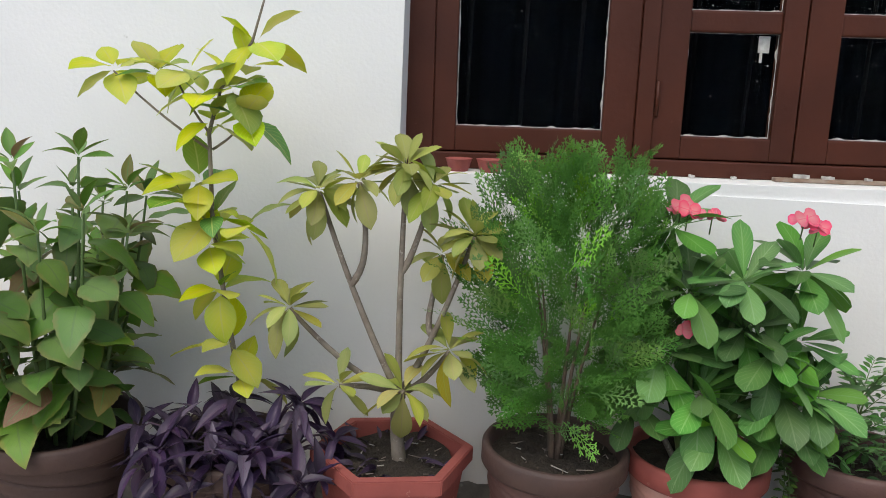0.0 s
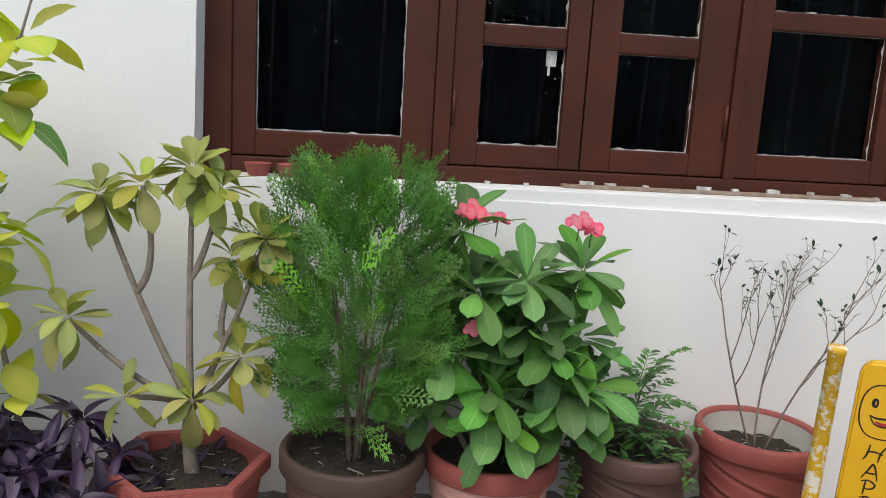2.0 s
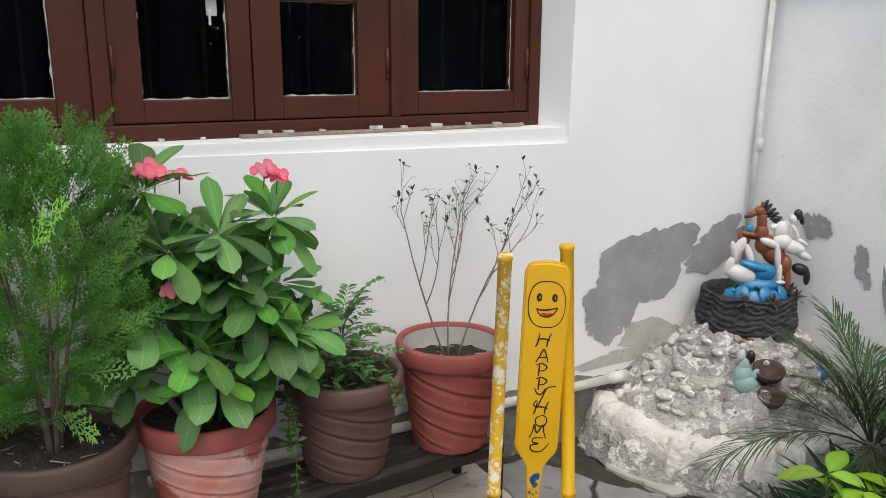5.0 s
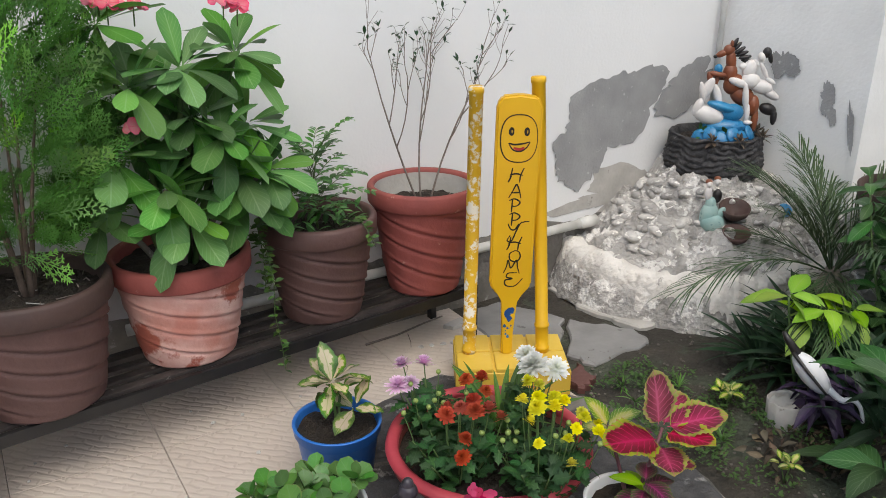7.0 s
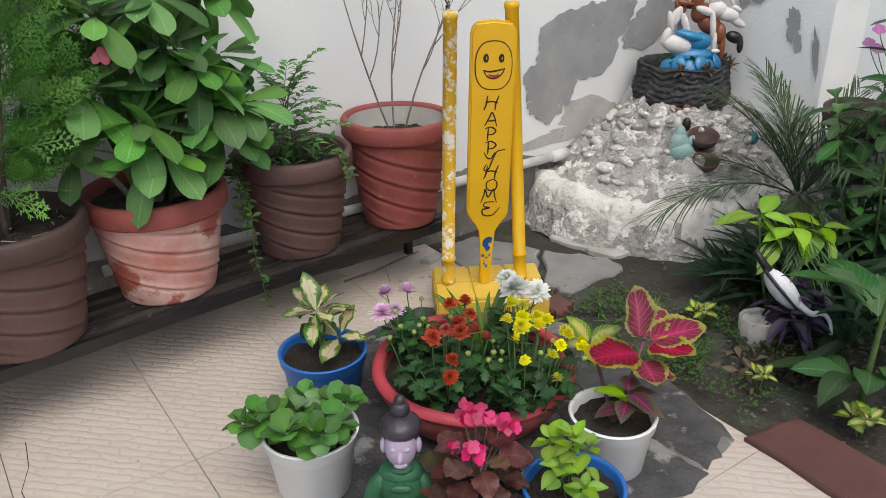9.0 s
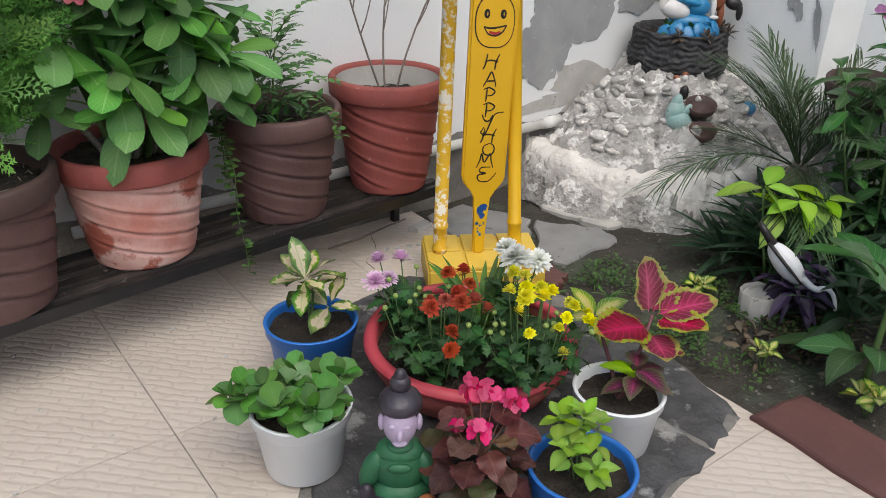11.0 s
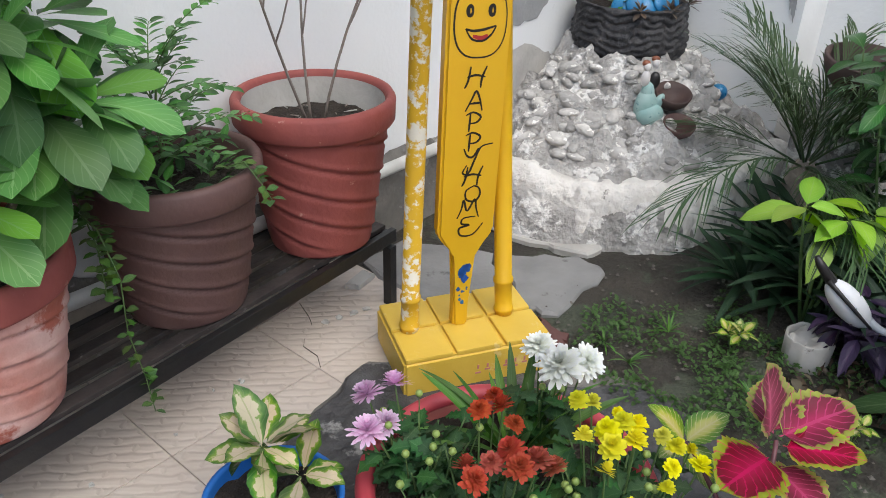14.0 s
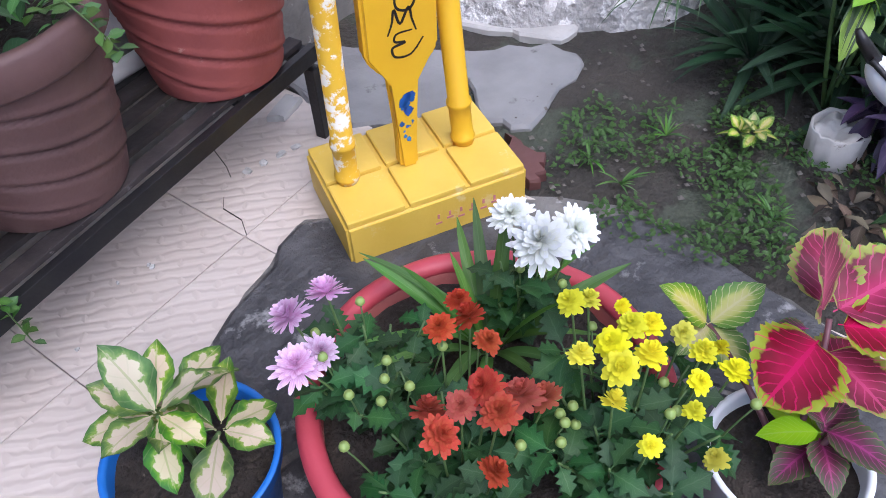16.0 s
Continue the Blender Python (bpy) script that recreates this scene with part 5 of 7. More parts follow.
# ---- olive-leaved branching shrub in the hexagonal pot ----
b0 = Vector((-0.03, 1.80, RT + 0.235))
ade = plant_at("desert_shrub", *b0, "branching shrub with yellowish olive leaf rosettes in a red pot", "shrub")
rnd = random.Random(12)
stem(ade, ((0.02, 0, -0.02), (0.0, 0, 0.08), (0.01, 0, 0.19)), 0.019, 0.014, BARK, "trunk")
part("scar_rings", tube([(0.012, 0, 0.16), (0.01, 0, 0.175)], 0.0165, seg=9), BARK, ade)
heads = [((-0.10, 0, 0.38), (-0.195, 0.0, 0.66), 15), ((0.0, 0, 0.40), (0.01, -0.01, 0.73), 16), ((0.09, 0, 0.30), (0.175, -0.03, 0.58), 15), ((-0.12, -0.01, 0.22), (-0.255, -0.03, 0.38), 11), ((-0.05, -0.02, 0.2), (-0.125, -0.06, 0.205), 7), ((0.01, -0.03, 0.20), (0.03, -0.07, 0.205), 9), ((0.07, -0.01, 0.2), (0.13, -0.03, 0.30), 10), ((0.06, 0.02, 0.34), (0.10, 0.03, 0.52), 8), ((-0.06, 0.01, 0.50), (-0.095, -0.03, 0.69), 12), ((0.03, 0.0, 0.5), (0.075, -0.01, 0.69), 11)]
for i, (mid, top, nl) in enumerate(heads):
    stem(ade, ({7: (0.085, -0.005, 0.33), 8: (-0.115, 0.0, 0.44), 9: (0.005, 0.0, 0.48)}.get(i, (0.01, 0, 0.17)), mid, top), 0.0095, 0.0055, BARK, "branch", 10)
    ring_of(ade, "leaf", ADE, top, (top[0] * 0.8, -0.25, 0.5), int(nl * 1.5), -48, 45, 0.75, 1.1, rnd.uniform(0, 6), 0.005, rnd)
for k in range(26):
    a, q = rnd.uniform(0, 6.28), 0.03 + 0.11 * math.sqrt(rnd.random())
    place("withered_leaf", PUR[k % 3], ade, orient((q * math.cos(a), q * math.sin(a), 0.004), (math.cos(a), math.sin(a), rnd.uniform(0.1, 1.0)), rnd.uniform(-40, 40), rnd.uniform(0.3, 0.55)), "withered grey-purple leaf")

# ---- yellow-leaved sapling ----
b0 = Vector((-0.43, 1.80, RT + 0.20))
sap = plant_at("yellow_sapling", *b0, "slender sapling with yellow-green leaves in a dark pot", "sapling")
rnd = random.Random(14)
main = [Vector(p) for p in ((0.03, 0, -0.02), (0.02, 0, 0.15), (-0.02, 0, 0.38), (-0.05, -0.01, 0.62), (-0.055, -0.01, 0.82), (-0.03, 0, 0.92), (0.045, 0, 1.03), (0.075, 0, 1.13))]
part("stem", tube([main[i].lerp(main[i + 1], k / 4) for i in range(7) for k in range(4)] + [main[-1]], 0.008, 0.0025, 7), BARK, sap)
for a, b in (((-0.055, -0.01, 0.78), (-0.27, -0.03, 0.95)), ((-0.055, -0.01, 0.82), (-0.14, 0.0, 0.95)), ((-0.05, 0, 0.78), (0.05, -0.03, 0.87))):
    stem(sap, (a, Vector(a).lerp(Vector(b), 0.6) + Vector((0, 0, -0.02)), b), 0.0035, 0.002, BARK, "branch")
spots = [(-0.31, 1.03, 5), (-0.20, 1.02, 6), (-0.11, 1.03, 5), (-0.07, 0.95, 5), (0.0, 0.98, 4), (0.06, 1.14, 4), (0.045, 1.06, 3), (0.03, 0.88, 5), (-0.05, 0.86, 3), (-0.08, 0.70, 5), (-0.05, 0.62, 7), (-0.06, 0.55, 6), (-0.03, 0.44, 6), (-0.01, 0.30, 3), (0.015, 0.22, 4), (-0.12, 0.66, 4), (0.03, 0.60, 3)]
for hx, hz, nl in spots:
    hx, hz = (hx * 0.88, 0.8 + (hz - 0.8) * 0.66) if hz > 0.8 else (hx, hz)
    ring_of(sap, "leaf", YEL, (hx, -0.01, hz), (rnd.uniform(-0.4, 0.4), -0.3, 0.7), nl + 1, -30, 42, 0.62, 1.05, rnd.uniform(0, 6), 0.006, rnd)

# ---- broad-leaved bush ----
b0 = Vector((-0.90, 1.80, RT + 0.22))
bush = plant_at("broad_leaved_bush", *b0, "dense broad-leaved green bush with reddish lower leaves", "bush")
rnd = random.Random(15)
for k in range(20):
    a = k * 2.4
    q = 0.05 + 0.24 * math.sqrt((k + 0.5) / 20)
    hx, hy = q * math.cos(a) + 0.0, 0.8 * q * math.sin(a) - 0.03
    top = Vector((hx, hy, rnd.uniform(0.40, 0.66) + (0.14 if k in (2, 5) else 0)))
    stem(bush, ((hx * 0.3, hy * 0.3, -0.01), (hx * 0.8, hy * 0.8, 0.25), top), 0.006, 0.003, GREENSTEM, "stem")
    for j in range(10):
        t = 0.16 + 0.74 * j / 9
        p = Vector((hx * (0.4 + 0.6 * t), hy * (0.4 + 0.6 * t), top.z * t))
        an = rnd.uniform(0, 6.28)
        place("leaf", rnd.choice(BUSH), bush, orient(p, (math.cos(an) + hx * 2, math.sin(an) + hy * 2 - 0.35, rnd.uniform(-0.5, 0.5)), rnd.uniform(-30, 30), rnd.uniform(0.65, 1.12)))
    ring_of(bush, "leaf", BUSHT, top, (0, 0, 1), 6, 0, 60, 0.7, 1.2, k, 0.003, rnd)

# ---- purple trailing plant ----
b0 = Vector((-0.43, 1.77, RT + 0.20))
pur = plant_at("purple_spiderwort", *b0, "sprawling purple-leaved spiderwort spilling over its pot")
rnd = random.Random(16)
for k in range(44):
    a = rnd.uniform(0, 6.28)
    q = 0.24 * math.sqrt(rnd.random())
    hx, hy = 1.05 * q * math.cos(a) + 0.03, q * math.sin(a) * 0.75 - 0.06
    hz = 0.02 + rnd.uniform(0.0, 0.16) * (1.0 if hy > -0.1 else 0.5) - max(0, (q - 0.16)) * 0.8
    c = Vector((hx, hy, hz))
    stem(pur, ((hx * 0.4, hy * 0.4, -0.02), (hx * 0.8, hy * 0.8, hz + 0.05), c), 0.0035, 0.0025, MATS.get("purple_stem") or mat("purple_stem", (0.07, 0.04, 0.07), None, 20, 0.5, 0.2, 60), "stem", 6)
    ring_of(pur, "leaf", PUR, c, (hx, hy - 0.08, 0.25), 6, -35, 50, 0.65, 1.15, rnd.uniform(0, 6), 0.003, rnd)
for k, q in enumerate(((0.16, -0.20, 0.0), (0.05, -0.22, 0.01))):
    place("violet_flower", FL_VIN, pur, facing(q, (0, -0.8, 0.5), 0, 0.5), "small violet flower")
# ---- round planter with chrysanthemums ----
PX, PY = 1.225, 1.190
pl = thing("round_planter", PX, PY, 0.010, "wide shallow planter with a worn pink-red rolled rim", "planter")
R = 0.243
part("bowl", lathe([(0, 0), (R * 0.62, 0), (R * 0.80, 0.03), (R * 0.95, 0.09), (R - 0.012, 0.118), (R - 0.03, 0.118), (R - 0.035, 0.07)], 56), TERRA, pl)
part("rim", lathe([(R - 0.016 + 0.016 * math.cos(a), 0.122 + 0.014 * math.sin(a)) for a in [2 * math.pi * i / 12 for i in range(13)]], 72, lambda a, z, r: r + 0.003 * noise.noise((math.cos(a) * 3, math.sin(a) * 3, 0))), PINKPOT, pl, "worn pink-red rim with flaking paint")
part("soil", disc(R - 0.028, 0.098, 48, 12, 0.008, 8), SOIL, pl, "dark damp soil")


def mum_plant(x, y, flower, fm, heads, nleaf, spread, h, label, seed, buds=6, fl_label="", lift=0.0):
    p = plant_at("chrysanthemum", x, y, 0.105, label, "flowering plant", "chrysanthemums in the planter")
    rnd = random.Random(seed)
    tops = []
    for k in range(14):
        a, q = k * 2.4, spread * math.sqrt((k + 0.5) / 14)
        top = Vector((q * math.cos(a), q * math.sin(a), h * rnd.uniform(0.6, 1.0)))
        tops.append(top)
        stem(p, ((top.x * 0.3, top.y * 0.3, -0.01), (top.x * 0.7, top.y * 0.7, top.z * 0.6), top), 0.0025, 0.0015, GREENSTEM, "stem", 6)
    for k in range(int(nleaf * 1.5)):
        top = tops[k % 14]
        t = rnd.uniform(0.15, 1.0)
        a = rnd.uniform(0, 6.28)
        place("leaf", rnd.choice(MUM), p, orient((top.x * (0.3 + 0.7 * t), top.y * (0.3 + 0.7 * t), top.z * t), (math.cos(a), math.sin(a), rnd.uniform(-0.2, 0.7)), rnd.uniform(-35, 35), rnd.uniform(0.7, 1.15)))
    for hx, hy, hz, s in heads:
        c = Vector((hx, hy, hz + lift))
        stem(p, ((hx * 0.6, hy * 0.6, hz * 0.3), (hx * 0.85, hy * 0.85, hz * 0.7), c), 0.0018, 0.0014, GREENSTEM, "flower_stalk", 6)
        place("flower", flower, p, Matrix.Translation(c) @ Euler((rnd.uniform(0.0, 0.6), rnd.uniform(-0.5, 0.1), rnd.uniform(0, 6))).to_matrix().to_4x4() @ Matrix.Diagonal((s, s, s, 1)), fl_label)
    for k in range(buds):
        a, q = rnd.uniform(0, 6.28), spread * rnd.uniform(0.3, 1.1)
        c = Vector((q * math.cos(a), q * math.sin(a), h * rnd.uniform(0.85, 1.15)))
        stem(p, ((c.x * 0.8, c.y * 0.8, c.z * 0.5), (c.x * 0.9, c.y * 0.9, c.z * 0.8), c), 0.0013, 0.001, GREENSTEM, "bud_stalk", 4)
        place("bud", ME_BUD, p, pose(*c))
    return p


mum_plant(1.145, 1.30, FL_LILAC, None, [(-0.04, 0.08, 0.175, 1.0), (0.015, 0.075, 0.165, 1.0), (-0.075, 0.045, 0.145, 1.1), (-0.045, 0.035, 0.15, 0.8)], 110, 0.085, 0.14, "chrysanthemum with lilac flowers in the round planter", 31, 9, "lilac flower")
mum_plant(1.11, 1.15, FL_RED, None, [(-0.03, 0.0, 0.13, 1.1), (-0.01, 0.03, 0.12, 1.0), (0.02, -0.04, 0.145, 1.1), (0.05, -0.05, 0.14, 1.2), (0.035, -0.015, 0.15, 1.1), (0.075, -0.065, 0.12, 1.0), (0.07, 0.07, 0.15, 0.9), (0.10, 0.05, 0.15, 1.0), (0.12, 0.08, 0.14, 0.8), (-0.02, -0.06, 0.10, 0.9), (0.01, 0.0, 0.135, 0.9), (0.09, 0.02, 0.14, 0.8), (-0.05, -0.10, 0.09, 0.9)], 130, 0.12, 0.13, "chrysanthemum with brick-red flowers in the round planter", 32, 5, "brick-red flower", 0.040)
mum_plant(1.235, 1.01, FL_YEL, None, [(-0.01, 0.06, 0.17, 1.1), (0.02, 0.04, 0.175, 1.3), (0.0, 0.02, 0.17, 1.4), (0.03, 0.0, 0.17, 1.3), (0.06, 0.035, 0.165, 1.2), (0.075, 0.02, 0.16, 1.1), (-0.03, 0.01, 0.15, 1.1), (0.06, 0.09, 0.17, 1.0), (0.09, 0.06, 0.15, 0.7), (0.05, -0.05, 0.14, 1.0), (0.08, -0.04, 0.15, 1.1), (0.10, -0.01, 0.14, 1.0), (0.09, -0.075, 0.13, 1.2), (0.02, -0.06, 0.13, 0.9), (0.11, -0.05, 0.13, 0.8), (0.0, -0.10, 0.10, 1.0), (-0.04, -0.04, 0.13, 0.9), (0.04, 0.10, 0.18, 1.2)], 150, 0.115, 0.14, "chrysanthemum with small yellow flowers in the round planter", 33, 10, "small yellow flower", 0.032)
mum_plant(1.355, 1.215, FL_WHITE, None, [(0.0, -0.02, 0.20, 1.15), (0.055, -0.035, 0.185, 0.95), (0.02, 0.035, 0.20, 0.85)], 40, 0.05, 0.13, "chrysanthemum with white flowers in the round planter", 34, 4, "white flower", -0.015)
sp = plant_at("strap_leaved_lily", 1.30, 1.235, 0.105, "tuft of long green strap leaves in the round planter")
for k in range(22):
    a = k * 2.4
    place("leaf", STR[k % 3], sp, orient((0.012 * math.cos(a), 0.012 * math.sin(a), 0), (math.cos(a), math.sin(a), 1.0 + 0.5 * (k % 3)), RN.uniform(-20, 20), RN.uniform(0.75, 1.1)))


# ---- small plastic pots ----
def plastic_pot(x, y, r, rb, h, material, label, soil=0.02, z=0.010):
    p = thing("plastic_pot", x, y, z, label, "flower pot", "plastic pots round the planter")
    part("body", lathe([(0, 0.003), (rb - 0.004, 0), (rb, 0.004), (r - 0.006, h - 0.032), (r - 0.003, h - 0.030), (r - 0.003, h - 0.002)], 48), material, p)
    part("rim", lathe([(r - 0.003, h - 0.024), (r + 0.001, h - 0.022), (r + 0.001, h - 0.004), (r + 0.0035, h - 0.002), (r + 0.003, h), (r - 0.004, h), (r - 0.006, h - 0.006), (r - 0.012, h - soil - 0.02)], 48), material, p)
    part("soil", disc(r - 0.008, h - soil, 32, 7, 0.006, x * 7), SOIL, p, "dark crumbly soil")
    return p


plastic_pot(0.945, 1.422, 0.104, 0.082, 0.15, BLUEPOT, "blue plastic pot with a cream-leaved plant", 0.025)
plastic_pot(0.782, 1.162, 0.098, 0.076, 0.15, WHITEPOT, "white plastic tub with a round-leaved succulent")
plastic_pot(1.345, 0.850, 0.092, 0.074, 0.135, WHITEPOT, "white plastic tub with a pink coleus", 0.025)
plastic_pot(1.122, 0.735, 0.097, 0.078, 0.13, BLUEPOT, "blue plastic pot with a lime-green plant", 0.025)
plastic_pot(0.980, 0.850, 0.062, 0.05, 0.095, STEEL, "small dark pot with a bronze begonia")

cro = plant_at("variegated_croton", 0.945, 1.422, 0.135, "small plant with cream and green marbled leaves")
for c, ax, nl in (((-0.01, 0.0, 0.125), (-0.1, -0.15, 1), 9), ((0.03, -0.03, 0.06), (0.3, -0.3, 1), 6), ((0.02, 0.02, 0.085), (0.4, 0.1, 1), 3)):
    stem(cro, ((0, 0, -0.005), (c[0] * 0.5, c[1] * 0.5, c[2] * 0.5), c), 0.004, 0.003, GREENSTEM)
    ring_of(cro, "leaf", CRO, c, ax, nl, -20, 40, 0.85, 1.1, 0.7)
place("leaf", CRO[0], cro, orient((-0.01, 0, 0.13), (0.0, 0.5, 1.0), 10, 1.0))

jad = plant_at("jade_plant", 0.782, 1.162, 0.135, "round-leaved green succulent spilling over its tub", "succulent")
rnd = random.Random(41)
for k in range(17):
    a, q = k * 2.4, 0.085 * math.sqrt((k + 0.5) / 17)
    c = Vector((q * math.cos(a) * 1.0 - 0.005, q * math.sin(a) - 0.01, 0.025 + 0.05 * rnd.random()))
    if k in (14, 16):
        c = Vector((-0.095 - 0.02 * (k - 15), 0.055, 0.05))
    stem(jad, ((c.x * 0.4, c.y * 0.4, -0.01), (c.x * 0.8, c.y * 0.8, c.z * 0.7), c), 0.005, 0.004, GREENSTEM, "stem", 5)
    ring_of(jad, "leaf", JADE, c, (c.x * 5, c.y * 5 - 0.3, 1), 9, -15, 65, 0.75, 1.1, k, 0.004, rnd)

col = plant_at("coleus", 1.345, 0.850, 0.12, "coleus with large pink, red and lime-edged leaves", "coleus")
for a, b in (((0.05, 0.0, 0.08), (0.105, 0.025, 0.15)), ((0.02, 0.05, 0.07), (0.06, 0.14, 0.105)), ((0.0, -0.02, 0.03), (0.02, -0.03, 0.07))):
    stem(col, ((0, 0, -0.005), a, b), 0.005, 0.0035, mat("plum_stem", (0.16, 0.06, 0.07), None, 20, 0.5, 0.2, 60), "stem", 8)
for d, roll, s, c in (((-0.95, 0.15, 0.12), -12, 1.12, (0.055, 0.0, 0.135)), ((0.0, 0.30, 1.0), 0, 1.0, (0.07, 0.01, 0.16)), ((0.85, -0.55, 0.22), 10, 1.05, (0.085, 0.0, 0.155)), ((0.20, -0.85, 0.15), 5, 0.9, (0.075, -0.01, 0.15)), ((0.8, 0.35, 0.25), 0, 0.85, (0.085, 0.01, 0.155)), ((-0.45, -0.75, 0.0), 0, 0.85, (0.06, -0.01, 0.12)), ((-0.4, 0.7, -0.1), 0, 0.55, (0.06, 0.015, 0.14)), ((0.7, -0.2, -0.2), 0, 0.75, (0.05, -0.02, 0.09))):
    place("leaf", COL[0] if s > 0.6 else COL3[0], col, orient(Vector(c) + Vector((0.035, 0.025, -0.008)), d, roll, s * 0.98))
for d, roll, s in (((-0.2, 0.7, 0.7), 0, 1.0), ((0.55, -0.35, 0.45), 10, 1.0), ((-0.8, 0.1, 0.2), -10, 0.85), ((-0.3, -0.7, -0.3), 0, 1.0)):
    place("leaf", COL2[0], col, orient((0.06, 0.14, 0.105), d, roll, s * 0.85))
for k in range(9):
    a = k * 2.4 + 0.4
    place("leaf", COL3[0] if k % 3 else LIMEB[0], col, orient((0.02, -0.02, 0.03 + 0.006 * k), (math.cos(a), math.sin(a), 0.15 + 0.05 * (k % 3)), 0, 0.8 + 0.05 * (k % 4) if k % 3 else 0.6))

lim = plant_at("lime_nettle", 1.122, 0.735, 0.115, "small lime-green leafy plant in a blue pot")
rnd = random.Random(43)
for hx, hy, hz in ((-0.03, 0.04, 0.11), (0.01, 0.035, 0.10), (0.03, 0.0, 0.09), (-0.04, 0.0, 0.08), (-0.02, -0.045, 0.05), (0.0, 0.01, 0.12)):
    stem(lim, ((hx * 0.4, hy * 0.4, -0.01), (hx * 0.7, hy * 0.7, hz * 0.5), (hx, hy, hz)), 0.002, 0.0015, GREENSTEM)
    ring_of(lim, "leaf", LIMEL, (hx, hy, hz), (hx * 3, hy * 3, 1), 7, -15, 45, 0.6, 1.0, hx * 99, 0.003, rnd)
    ring_of(lim, "leaf", LIMEL, (hx * 0.8, hy * 0.8, hz * 0.6), (hx * 3, hy * 3, 1), 4, -20, 20, 0.5, 0.8, hx * 55, 0.003, rnd)

beg = plant_at("begonia", 0.980, 0.850, 0.085, "bronze-leaved begonia with bright pink flowers", "begonia")
rnd = random.Random(44)
for k in range(30):
    a, q = k * 2.4, 0.02 + 0.035 * math.sqrt(k / 30)
    place("leaf", BEG[k % 2], beg, orient((q * math.cos(a), q * math.sin(a), 0.02 + 0.11 * (1 - k / 30)), (math.cos(a), math.sin(a) - 0.2, 0.35 - 0.02 * k), rnd.uniform(-15, 15), rnd.uniform(0.75, 1.1)))
for fx, fy, fz in ((0.0, 0.05, 0.19), (0.015, 0.03, 0.18), (-0.005, 0.04, 0.17), (0.04, 0.02, 0.16), (0.055, 0.0, 0.15), (-0.03, -0.01, 0.135), (-0.015, -0.025, 0.125), (-0.02, -0.02, 0.14), (0.07, -0.01, 0.15), (-0.04, 0.03, 0.12)):
    fz += 0.012
    stem(beg, ((0, 0, 0.06), (fx * 0.5, fy * 0.5, fz * 0.6), (fx, fy, fz)), 0.0016, 0.0012, mat("pink_stalk", (0.16, 0.07, 0.05), None, 20, 0.5, 0.1, 60) if "pink_stalk" not in MATS else MATS["pink_stalk"], "flower_stalk", 5)
    for q in range(2):
        off = Vector((rnd.uniform(-0.013, 0.013), rnd.uniform(-0.012, 0.012), rnd.uniform(-0.014, 0.012)))
        place("flower", FL_BEG, beg, facing(Vector((fx, fy, fz)) + off, (rnd.uniform(-0.8, 0.5), -0.8, rnd.uniform(-0.1, 0.9)), rnd.uniform(-90, 90), rnd.uniform(0.6, 0.95)), "bright pink flower")
    place("flower", FL_BEG, beg, facing((fx, fy, fz), (rnd.uniform(-0.6, 0.4), -0.8, rnd.uniform(-0.1, 0.8)), rnd.uniform(-60, 60), rnd.uniform(0.75, 1.0)), "bright pink flower")


# ---- clay figure with a bun ----
def blob(bm, c, r, seg=20, rot=(0, 0, 0)):
    bmesh.ops.create_uvsphere(bm, u_segments=seg, v_segments=seg // 2 + 2, radius=1.0, matrix=Matrix.LocRotScale(c, Euler(rot), r))


def figure(name, x, y, z, rz, groups, label, category="figurine"):
    """A plain painted figure: rounded masses joined into one mesh, one material slot a colour."""
    bm = bmesh.new()
    mats = []
    for material, blobs in groups:
        n0 = len(bm.faces)
        for q in blobs:
            blob(bm, *q)
        bm.faces.ensure_lookup_table()
        for f in bm.faces[n0:]:
            f.material_index = len(mats)
        mats.append(material)
    me = bpy.data.meshes.new(name)
    bm.to_mesh(me)
    bm.free()
    for m in mats:
        me.materials.append(m)
    me.shade_smooth()
    return tagged(place(name, me, None, pose(x, y, z, 0, 0, rz)), label, category)


